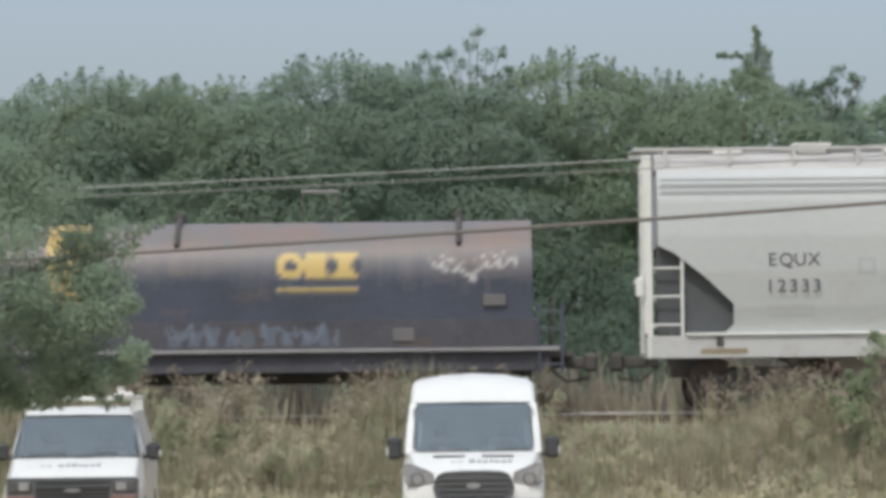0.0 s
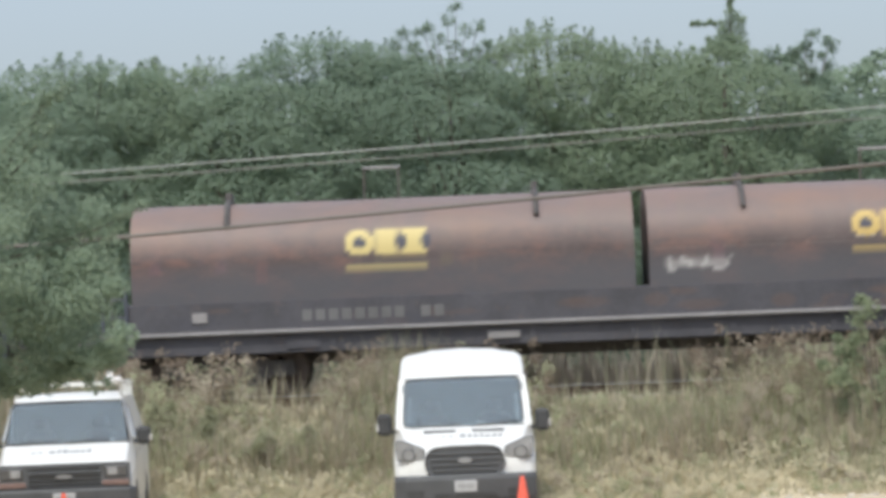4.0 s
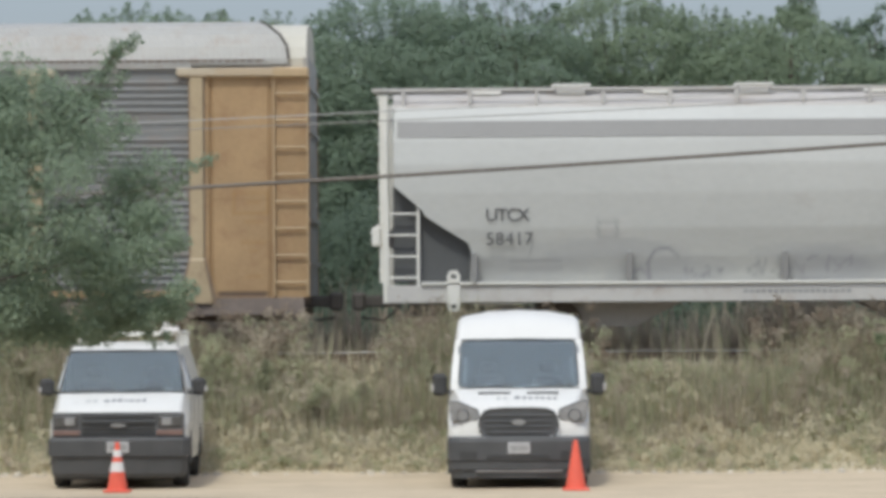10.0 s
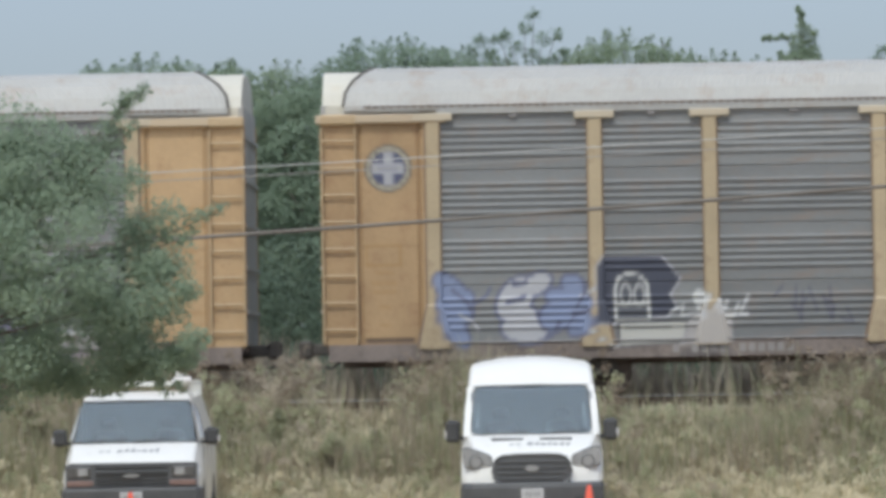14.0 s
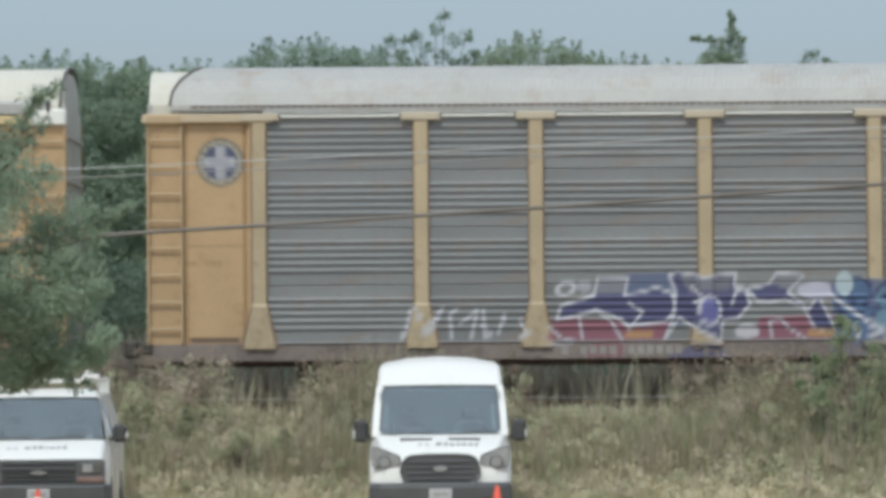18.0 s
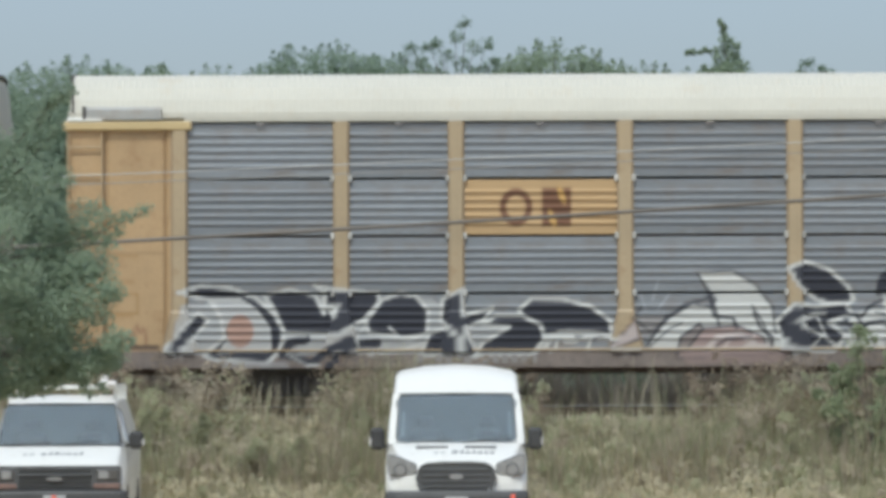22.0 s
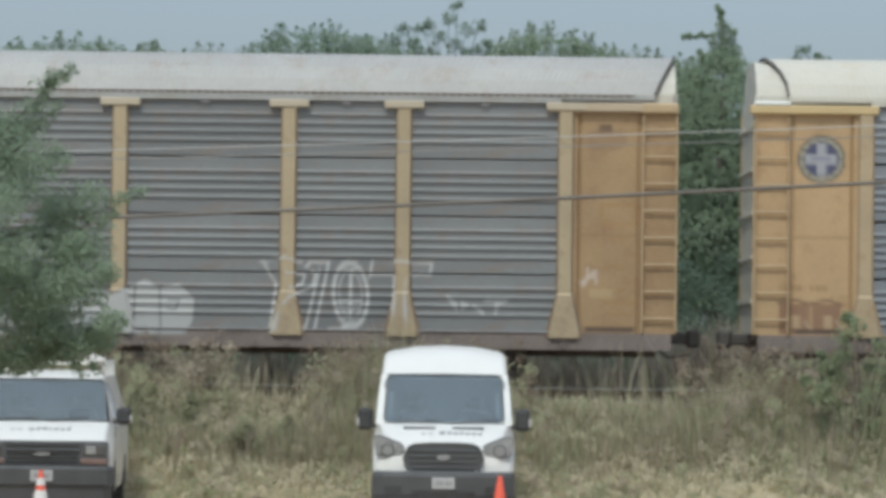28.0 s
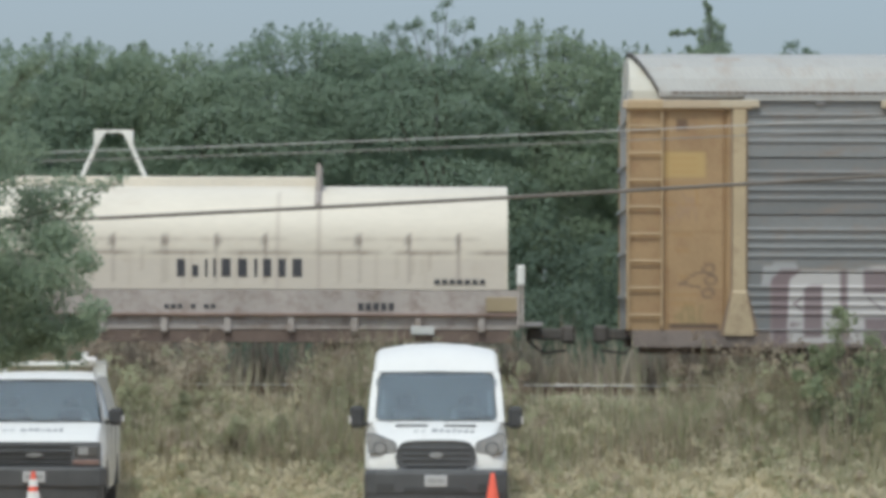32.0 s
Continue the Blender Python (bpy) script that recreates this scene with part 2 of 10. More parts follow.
M["roof_grey"] = mat("dull_grey_roof", (0.375, 0.37, 0.35), 0.6, 0.1, 0.1, 0.8, 9, 0.05, (0.32, 0.27, 0.22), 0.35)
M["underframe"] = mat("dusty_brown_underframe", (0.15, 0.11, 0.09), 0.85, 0, 0.35, 1.5, 20, 0.3)
M["black_steel"] = mat("sooty_black_steel", (0.105, 0.095, 0.088), 0.75, 0.2, 0.35, 2, 25, 0.3)
M["wheel"] = mat("worn_wheel_steel", (0.10, 0.08, 0.07), 0.5, 0.7, 0.3, 3, 25, 0.2)
M["coil_blue"] = mat("weathered_navy_paint", (0.060, 0.066, 0.090), 0.5, 0, 0.3, 0.8, 15, 0.12, (0.14, 0.10, 0.085), 0.14, painted=True, stretch=(0.8, 1, 1.5))
M["coil_brown"] = mat("rusted_brown_paint", (0.100, 0.075, 0.071), 0.55, 0, 0.3, 0.8, 15, 0.12, (0.21, 0.11, 0.085), 0.5, painted=True, stretch=(0.8, 1, 1.5))
M["coil_sill"] = mat("grimy_dark_sill", (0.075, 0.072, 0.081), 0.7, 0, 0.3, 1.5, 20, 0.2, (0.15, 0.105, 0.085), 0.15, painted=True)
M["ledge"] = mat("pale_worn_ledge", (0.27, 0.255, 0.25), 0.6, 0.1, 0.2, 2, 20, 0.1)
M["hopper"] = mat("pale_grey_hopper_paint", (0.463, 0.469, 0.45), 0.5, 0, 0.08, 0.5, 9, 0.06, (0.40, 0.38, 0.36), 0.08, painted=True, stretch=(0.7, 1, 1.2))
M["hopper_band"] = mat("grey_band_paint", (0.257, 0.254, 0.247), 0.55, 0, 0.08, 0.5, 9, 0.05)
M["cream"] = mat("cream_hood_paint", (0.60, 0.55, 0.46), 0.55, 0, 0.08, 0.7, 10, 0.08, (0.52, 0.44, 0.35), 0.08, painted=True, stretch=(0.5, 1, 1.3))
M["cream_dirty"] = mat("grimy_cream_sill", (0.38, 0.34, 0.31), 0.65, 0, 0.15, 1.2, 14, 0.1, (0.2, 0.15, 0.12), 0.5)
M["coil_plate"] = mat("dull_placard_paint", (0.145, 0.135, 0.13), 0.6, vary=0.15, bump=0.05)
M["ink"] = mat("black_stencil_paint", (0.05, 0.05, 0.055), 0.6, vary=0.15, bump=0)
M["pale_ink"] = mat("pale_stencil_paint", (0.5, 0.5, 0.48), 0.6, vary=0.2, bump=0)
M["van_white"] = mat("white_van_paint", (0.69, 0.679, 0.644), 0.3, 0, 0.03, 1.5, 10, 0.0, (0.55, 0.52, 0.47), 0.08)
M["van_plastic"] = mat("dark_grey_plastic", (0.095, 0.097, 0.10), 0.6, 0, 0.2, 3, 60, 0.1)
M["rubber"] = mat("black_tyre_rubber", (0.055, 0.055, 0.055), 0.85, 0, 0.25, 4, 40, 0.2)
M["chrome"] = mat("dull_chrome", (0.38, 0.38, 0.38), 0.4, 0.8, 0.1, 4, 40, 0.0)
M["rim"] = mat("grey_wheel_steel", (0.3, 0.3, 0.3), 0.45, 0.6, 0.15, 4, 40, 0.05)
M["screen"] = mat("dim_van_interior", (0.33, 0.35, 0.37), 0.8, 0, 0.2, 3, 20, 0.1)
M["glass"] = glass("windshield_glass", (0.55, 0.645, 0.695))
M["lamp_glass"] = mat("clear_headlamp_lens", (0.33, 0.335, 0.34), 0.15, 0.3, 0.25, 9, 40, 0.0)
M["amber"] = mat("pinkish_amber_lamp_lens", (0.22, 0.145, 0.125), 0.2, 0, 0.15, 9, 40, 0.0)
M["plate_tan"] = mat("tan_plate_paint", (0.30, 0.24, 0.15), 0.6, vary=0.2, bump=0.05)
M["faint_ink"] = mat("faint_grey_lettering", (0.30, 0.30, 0.30), 0.6, vary=0.2, bump=0)
M["smoky_lens"] = mat("smoky_headlamp_lens", (0.11, 0.107, 0.104), 0.2, 0.2, 0.25, 9, 40, 0.0)
M["bumper"] = mat("dusty_black_bumper_plastic", (0.075, 0.076, 0.078), 0.6, 0, 0.2, 3, 60, 0.1)
M["plate"] = mat("pale_licence_plate", (0.46, 0.46, 0.46), 0.4, vary=0.08, bump=0)
M["orange"] = mat("orange_cone_plastic", (0.78, 0.13, 0.08), 0.5, 0, 0.08, 5, 40, 0.05)
M["reflective"] = mat("white_reflective_sleeve", (0.75, 0.72, 0.7), 0.45, vary=0.08, bump=0)
M["wire"] = mat("weathered_cable", (0.125, 0.11, 0.095), 0.6, 0.2, 0.2, 0.5, 20, 0)
M["wire_pale"] = mat("grey_aluminium_cable", (0.43, 0.43, 0.415), 0.7, 0.1, 0.15, 0.5, 20, 0)
M["wire_mid"] = mat("dull_grey_cable", (0.30, 0.29, 0.27), 0.7, 0.1, 0.15, 0.5, 20, 0)
M["bark"] = mat("grey_brown_bark", (0.13, 0.11, 0.09), 0.9, 0, 0.35, 5, 40, 0.6)
M["rail_steel"] = mat("rail_steel", (0.82, 0.80, 0.77), 0.5, 0.0, 0.2, 2, 20, 0.1, spec=0.2)
M["rail_web"] = mat("rusty_rail_web", (0.13, 0.085, 0.06), 0.85, 0.1, 0.25, 2, 20, 0.2)
M["hopper_ink"] = mat("worn_black_stencil_paint", (0.095, 0.095, 0.10), 0.6, vary=0.2, bump=0)
M["tie"] = mat("weathered_sleeper_wood", (0.12, 0.095, 0.075), 0.9, 0, 0.3, 3, 30, 0.4, per_piece=0.2)
# woodland and near-tree greens are lifted: the milky haze is put into them
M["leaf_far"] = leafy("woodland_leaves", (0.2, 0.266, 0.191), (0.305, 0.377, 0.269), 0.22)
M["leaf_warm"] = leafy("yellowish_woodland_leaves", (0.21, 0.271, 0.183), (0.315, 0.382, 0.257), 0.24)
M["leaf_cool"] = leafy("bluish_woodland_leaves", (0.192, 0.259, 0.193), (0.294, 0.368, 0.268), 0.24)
# darker copy of the tree leaves, with the thicket's shade put into the green
M["leaf_under"] = leafy("shade_toned_thicket_leaves", (0.092, 0.130, 0.094), (0.155, 0.205, 0.15))
M["leaf_near"] = leafy("near_tree_leaves", (0.198, 0.26, 0.187), (0.335, 0.407, 0.287))
M["leaf_bush"] = leafy("bush_leaves", (0.22, 0.265, 0.16), (0.34, 0.38, 0.235))
M["seed"] = leafy("reddish_seed_heads", (0.22, 0.175, 0.13), (0.34, 0.275, 0.21))
M["leaf_olive"] = leafy("olive_weed_leaves", (0.30, 0.31, 0.19), (0.42, 0.42, 0.28))
M["dry_grass"] = leafy("dry_grass_blades", (0.56, 0.505, 0.36), (0.74, 0.68, 0.51))
M["green_grass"] = leafy("green_weed_blades", (0.33, 0.345, 0.21), (0.50, 0.50, 0.33))
M["stalk"] = leafy("brown_weed_stalks", (0.39, 0.335, 0.26), (0.54, 0.465, 0.365))

TRACK_Y, RAIL_Z = 67.55, 1.84


# ---- ground ----
def ground_height(x, y):
    """Flat lot, a bank up to the railway, level land beyond."""
    def ease(a, b):
        k = min(max((y - a) / (b - a), 0), 1)
        return k * k * (3 - 2 * k)
    wob = noise.noise(Vector((x * 0.35, y * 0.35, 0.0)))
    z = 1.25 * ease(61.0, 65.6) + 0.12 * wob * ease(60.5, 62.5) * (1 - ease(70, 76)) + 0.02 * wob
    return z - 0.3 * ease(71.0, 76.0) + 0.3 * ease(80.0, 110.0)


def soil():
    """Pale sandy lot that turns to straw-littered soil along an uneven edge."""
    m = mat("sandy_lot_soil", (0.52, 0.43, 0.31), 0.95, 0, 0.14, 0.9, 14, 0.4, (0.40, 0.33, 0.235), 0.3, spec=0.1, depth=0.03)
    nt = m.node_tree
    n, link = nt.nodes, nt.links.new
    bsdf = n["Principled BSDF"]
    sand = bsdf.inputs["Base Color"].links[0].from_socket
    tc, sep, no = n.new("ShaderNodeTexCoord"), n.new("ShaderNodeSeparateXYZ"), n.new("ShaderNodeTexNoise")
    no.inputs["Scale"].default_value, no.inputs["Detail"].default_value = 0.8, 7
    link(tc.outputs["Object"], sep.inputs[0])
    link(tc.outputs["Object"], no.inputs[0])
    add = n.new("ShaderNodeMath")
    add.operation = "MULTIPLY_ADD"
    link(no.outputs[0], add.inputs[0])
    add.inputs[1].default_value = 2.6
    link(sep.outputs[1], add.inputs[2])
    mr = n.new("ShaderNodeMapRange")
    link(add.outputs[0], mr.inputs[0])
    mr.inputs[1].default_value, mr.inputs[2].default_value = 62.2, 62.9
    n4 = n.new("ShaderNodeTexNoise")
    n4.inputs["Scale"].default_value, n4.inputs["Detail"].default_value = 6.0, 8
    link(tc.outputs["Object"], n4.inputs[0])
    straw = n.new("ShaderNodeMix")
    straw.data_type = "RGBA"
    link(n4.outputs[0], straw.inputs[0])
    straw.inputs[6].default_value, straw.inputs[7].default_value = (0.44, 0.385, 0.27, 1), (0.62, 0.545, 0.40, 1)
    mx = n.new("ShaderNodeMix")
    mx.data_type = "RGBA"
    link(mr.outputs[0], mx.inputs[0])
    link(sand, mx.inputs[6])
    link(straw.outputs[2], mx.inputs[7])
    link(mx.outputs[2], bsdf.inputs["Base Color"])
    return m


def make_ground():
    xs = [-2500, -900, -300, -120, -60, -35] + [-22 + 0.5 * i for i in range(89)] + [35, 60, 120, 300, 900, 2500]
    ys = [-2500, -600, -150, -40, 0, 20, 35, 45] + [50 + 0.4 * i for i in range(70)] + [79, 82, 86, 92, 100, 115, 150, 260, 600, 2500]
    g = Geo()
    g.add([(x, y, ground_height(x, y)) for y in ys for x in xs],
          [(j * len(xs) + i, j * len(xs) + i + 1, (j + 1) * len(xs) + i + 1, (j + 1) * len(xs) + i)
           for j in range(len(ys) - 1) for i in range(len(xs) - 1)])
    return tagged(part("ground", g, soil(), smooth=True), "pale sandy lot rising to a dry grassy railway bank", "ground", kind="structure")


ground = make_ground()

# ---- the train ----
def travelled(t):
    """Metres that the train has run since the start; it slows a little."""
    return 7.05 * t - 0.00505 * t * t


CARS, WHEELSETS = [], []


def rail_car(name, u, label, group="freight train"):
    car = thing(name, pose(u, TRACK_Y, RAIL_Z), label, "railcar", group)
    CARS.append((car, u))
    return car


class Paint:
    """Painted shapes on a surface in (x, z); laid one over another."""

    def __init__(self):
        self.ops = []

    def ell(self, cx, cz, rx, rz, col, rot=0.0, a=1.0, ring=0.0):
        self.ops.append(("e", (cx, cz, rx, rz, radians(rot), ring), col, a))
        return self

    def rect(self, x0, x1, z0, z1, col, a=1.0, lean=0.0):
        self.ops.append(("r", (x0, x1, z0, z1, lean), col, a))
        return self

    def line(self, pts, w, col, a=1.0):
        self.ops.append(("l", (pts, w), col, a))
        return self

    def poly(self, pts, col, edge=None, w=0.05, a=1.0):
        """A filled outline, with a sprayed rim where edge is given."""
        self.ops.append(("p", pts, col, a))
        if edge:
            self.line(list(pts) + [pts[0]], w, edge, a)
        return self

    def at(self, x, z):
        n = len(x)
        out = np.zeros((n, 4))
        for kind, q, col, a in self.ops:
            if kind == "e":
                cx, cz, rx, rz, rot, ring = q
                dx, dz = x - cx, z - cz
                p, s = dx * math.cos(rot) + dz * math.sin(rot), -dx * math.sin(rot) + dz * math.cos(rot)
                d = (np.hypot(p / rx, s / rz) - 1) * min(rx, rz)
                if ring:
                    d = np.maximum(d, -(d + ring))
            elif kind == "r":
                x0, x1, z0, z1, lean = q
                xx = x - lean * (z - z0)
                d = np.maximum(np.maximum(x0 - xx, xx - x1), np.maximum(z0 - z, z - z1))
            elif kind == "p":
                d, inside = np.full(n, 1e9), np.zeros(n, bool)
                for (ax, az), (bx, bz) in zip(q, list(q[1:]) + [q[0]]):
                    vx, vz = bx - ax, bz - az
                    k = np.clip(((x - ax) * vx + (z - az) * vz) / (vx * vx + vz * vz + 1e-9), 0, 1)
                    d = np.minimum(d, np.hypot(x - ax - k * vx, z - az - k * vz))
                    inside ^= ((az > z) != (bz > z)) & (x < ax + vx * (z - az) / (vz + (1e-9 if vz >= 0 else -1e-9)))
                d = np.where(inside, -d, d)
            else:
                pts, w = q
                d = np.full(n, 1e9)
                for (ax, az), (bx, bz) in zip(pts, pts[1:]):
                    vx, vz = bx - ax, bz - az
                    k = np.clip(((x - ax) * vx + (z - az) * vz) / (vx * vx + vz * vz + 1e-9), 0, 1)
                    d = np.minimum(d, np.hypot(x - ax - k * vx, z - az - k * vz))
                d = d - w / 2
            k = np.clip(0.5 - d / 0.03, 0, 1) * a
            out[:, :3] = np.where(out[:, 3:4] > 0, out[:, :3] * (1 - k[:, None]) + np.array(col) * k[:, None], np.array(col))
            out[:, 3] = out[:, 3] + (1 - out[:, 3]) * k
        return out


def put_paint(me, rgba):
    at = me.color_attributes.new("paint", "FLOAT_COLOR", "POINT")
    at.data.foreach_set("color", np.asarray(rgba, dtype=np.float32).ravel())


def wild_letters(p, x0, x1, z0, z1, count, fills, edge, seed, shine=None, under=None):
    """A wild spray-painted piece: leaning bulbous shapes, outlined, with highlights."""
    rnd = random.Random(seed)
    w, h = (x1 - x0) / count, z1 - z0
    if under:
        for i in range(count * 2):
            p.ell(x0 + (i + 0.5) * w / 2, z0 + h * rnd.uniform(0.3, 0.6), w * 0.45, h * rnd.uniform(0.3, 0.55), under, rnd.uniform(-20, 20), 0.8)
    for i in range(count):
        cx, lean = x0 + (i + 0.5) * w, rnd.uniform(-25, 25)
        col = fills[i % len(fills)]
        shapes = []
        for j in range(4):
            shapes.append((cx + w * rnd.uniform(-0.35, 0.35), z0 + h * (0.2 + 0.2 * j) + h * rnd.uniform(-0.08, 0.08),
                           w * rnd.uniform(0.22, 0.5), h * rnd.uniform(0.12, 0.24), lean + rnd.uniform(-40, 40)))
        for s in shapes:
            p.ell(s[0], s[1], s[2] + 0.06, s[3] + 0.06, edge, s[4])
        for s in shapes:
            p.ell(s[0], s[1], s[2], s[3], col, s[4])
        for k in range(3):
            a = (cx + w * rnd.uniform(-0.5, 0.5), z0 + h * rnd.uniform(0.1, 0.9))
            b = (a[0] + w * rnd.uniform(-0.4, 0.4), a[1] + h * rnd.uniform(-0.4, 0.4))
            p.line([a, ((a[0] + b[0]) / 2 + 0.08, (a[1] + b[1]) / 2), b], rnd.uniform(0.04, 0.09), edge if k else (shine or fills[-1]))
    return p


def scrawl(p, x0, x1, z0, z1, strokes, col, seed, w=0.05, a=0.9):
    """Thin spray-can scribble."""
    rnd = random.Random(seed)
    for i in range(strokes):
        cx = x0 + (i + 0.5) * (x1 - x0) / strokes
        d = (x1 - x0) / strokes * 0.6
        p.line([(cx + rnd.uniform(-d, d), rnd.uniform(z0, z1)) for _ in range(rnd.choice((3, 4)))], w, col, a)
    return p


def lettering(text, x, y, z, height, parent, ink, step):
    """Stencilled characters on a side that faces -y, each a mesh of its own, centred on x."""
    for i, ch in enumerate(text):
        cu = bpy.data.curves.new("letter", "FONT")
        cu.body, cu.size, cu.extrude, cu.align_x = ch, height * 1.42, 0.002, "CENTER"
        tmp = bpy.data.objects.new("letter", cu)
        me = bpy.data.meshes.new_from_object(tmp)
        bpy.data.objects.remove(tmp)
        me.materials.clear()
        me.materials.append(ink)
        part("stencil_letter", me, None, parent, at=pose(x + (i - (len(text) - 1) / 2) * step, y, z, 90, 0, 0))


def bars(x0, x1, z0, z1, y, count, parent, ink, seed=1):
    """Worn stencilling, as plain bars."""
    rnd = random.Random(seed)
    w = (x1 - x0) / count
    for i in range(count):
        if rnd.random() < 0.88:
            g = Geo()
            g.box(x0 + i * w, x0 + (i + 0.72) * w, y - 0.004, y + 0.004, z0, z1)
            part("stencil_bar", g, ink, parent)


WHEEL_MESH = {}


def truck(car, x, base=1.78, r=0.457):
    """A two-axle truck: cast side frames with springs, and wheelsets that turn."""
    if "frame" not in WHEEL_MESH:
        g = Geo()
        for s in (-1, 1):
            y = s * 1.0
            ring = [(-1.15, 0.36), (-1.1, 0.62), (-0.75, 0.62), (-0.42, 0.78), (0.42, 0.78), (0.75, 0.62), (1.1, 0.62), (1.15, 0.36), (0.75, 0.36),
                    (0.45, 0.16), (-0.45, 0.16), (-0.75, 0.36)]
            g.prism(ring, "y", y - 0.09, y + 0.09)
            for k in (-0.16, 0, 0.16):
                g.cyl((k, y + s * 0.12, 0.22), (k, y + s * 0.12, 0.5), 0.07, 8)
            for k in (-base / 2, base / 2):
                g.cyl((k, y, r), (k, y + s * 0.17, r), 0.13, 12)
        g.box(-0.22, 0.22, -1.05, 1.05, 0.5, 0.74, 0.03)
        WHEEL_MESH["frame"] = g.mesh("truck", M["black_steel"])
        g = Geo()
        for s in (-1, 1):
            g.cyl((0, s * 0.68, 0), (0, s * 0.81, 0), r, 24)
            g.cyl((0, s * 0.64, 0), (0, s * 0.68, 0), r + 0.028, 24)
            g.cyl((0, s * 0.81, 0), (0, s * 0.86, 0), r * 0.45, 12, r * 0.3)
        g.cyl((0, -0.95, 0), (0, 0.95, 0), 0.08, 10)
        g.box(-0.3, 0.3, -0.815, -0.805, -0.03, 0.03)
        WHEEL_MESH["set"] = g.mesh("wheelset", M["wheel"])
    t = part("truck", WHEEL_MESH["frame"], None, car, "sooty cast-steel truck", at=(x, 0, 0))
    for k in (-base / 2, base / 2):
        WHEELSETS.append(part("wheelset", WHEEL_MESH["set"], None, t, "worn steel wheelset", at=(k, 0, r)))


def coupler(car, x, way):
    g = Geo()
    g.box(min(x, x + way * 0.75), max(x, x + way * 0.75), -0.1, 0.1, 0.78, 0.98, 0.03)
    g.box(min(x + way * 0.6, x + way * 0.85), max(x + way * 0.6, x + way * 0.85), -0.18, 0.18, 0.72, 1.04, 0.05)
    g.tube([(x, 0.3, 0.8), (x + way * 0.3, 0.35, 0.55), (x + way * 0.7, 0.25, 0.6)], 0.025)
    part("coupler", g, M["black_steel"], car)


def ladder(car, x0, x1, y, z0, z1, rungs, material, name="ladder", label="", back=0.07, stile=0.025):
    g = Geo()
    for x in (x0, x1):
        g.box(x - stile, x + stile, y - 0.03, y + 0.03, z0, z1, 0.006)
    for i in range(rungs):
        z = z0 + (z1 - z0) * (i + 0.5) / rungs
        g.cyl((x0, y, z), (x1, y, z), 0.02, 6)
    for z in (z0 + 0.1, z1 - 0.1):
        for x in (x0, x1):
            g.box(x - 0.02, x + 0.02, y, y + back, z - 0.03, z + 0.03)
    return part(name, g, material, car, label)


# -- autoracks --
AR_HALF, AR_W = 13.85, 1.55
POSTS = [1.92, 4.68, 6.64, 9.52, 12.41, 15.29, 18.18, 21.06, 23.02, 25.78]
ROWS = [(0.96, 0.935), (1.94, 0.935), (2.92, 0.935), (3.90, 0.935)]
SHARED = {}


def panel_profile(h):
    """Heights and depths of a pressed panel: four or five horizontal ribs between two flat margins."""
    rows = [(0.0, 0.012), (0.012, 0.0)]
    first, step, many = (0.25, 0.122, 5) if h > 0.965 else (0.28, 0.15, 4) if h > 0.95 else (0.2, 0.135, 5)
    for k in range(many):
        z = first + step * k
        rows += [(z - 0.036, 0.0), (z - 0.022, -0.028), (z + 0.008, -0.028), (z + 0.036, 0.0)]
    return rows + [(h - 0.012, 0.0), (h, 0.012)]


def panel_mesh(w, h, material, paint=None, x0=0.0, z0=0.0):
    """A ribbed panel, its lower left corner at the origin, outside towards -y; with thickness."""
    rows = panel_profile(h)
    n = 1
    if paint is not None:
        # a finer grid where paint is carried
        n = max(1, round(w / 0.03))
        rows = [q for p, r in zip(rows, rows[1:]) for q in ([p] if r[0] - p[0] < 0.05 else [p, ((p[0] * 2 + r[0]) / 3, (p[1] * 2 + r[1]) / 3), ((p[0] + r[0] * 2) / 3, (p[1] + r[1] * 2) / 3)])] + [rows[-1]]
    xs = [w * i / n for i in range(n + 1)]
    g = Geo()
    k = len(xs)
    g.add([(x, d, z) for z, d in rows for x in xs],
          [(j * k + i, j * k + i + 1, (j + 1) * k + i + 1, (j + 1) * k + i) for j in range(len(rows) - 1) for i in range(n)])
    g.box(0.004, w - 0.004, 0.014, 0.04, 0.004, h - 0.004)
    me = bpy.data.meshes.new("side_panel")
    me.from_pydata(g.v, [], g.f)
    me.materials.append(material)
    v = np.array(g.v)
    put_paint(me, paint.at(v[:, 0] + x0, v[:, 2] + z0) if paint else np.zeros((len(v), 4)))
    return me


def painted_mesh(g, name, material, paint, smooth=False):
    me = g.mesh(name, material, smooth)
    v = np.array([tuple(q.co) for q in me.vertices])
    put_paint(me, paint.at(v[:, 0], v[:, 2]) if paint else np.zeros((len(v), 4)))
    return me


def end_section(side_x, way, material, paint):
    """The solid yellow sheet at the end of a side, gridded so that it can carry painted marks. way: +1 towards the car's end."""
    g = Geo()
    n, rows = 40, 84
    z0, z1 = 0.95, 4.86
    xs = [1.92 * i / n for i in range(n + 1)]
    def depth(x, z):
        if 0.22 < x < 0.28 or 1.24 < x < 1.30:
            return 0.05
        return 0.0 if x <= 0.22 else (0.03 if x < 1.24 else 0.012)
    vs = [(side_x + way * x, -AR_W + 0.06 + depth(x, 0), z0 + (z1 - z0) * j / rows) for j in range(rows + 1) for x in xs]
    k = n + 1
    g.add(vs, [(j * k + i, j * k + i + 1, (j + 1) * k + i + 1, (j + 1) * k + i) for j in range(rows) for i in range(n)])
    g.box(min(side_x, side_x + way * 1.92), max(side_x, side_x + way * 1.92), -AR_W + 0.125, -AR_W + 0.15, z0, z1)
    return painted_mesh(g, "end_panel", material, paint)


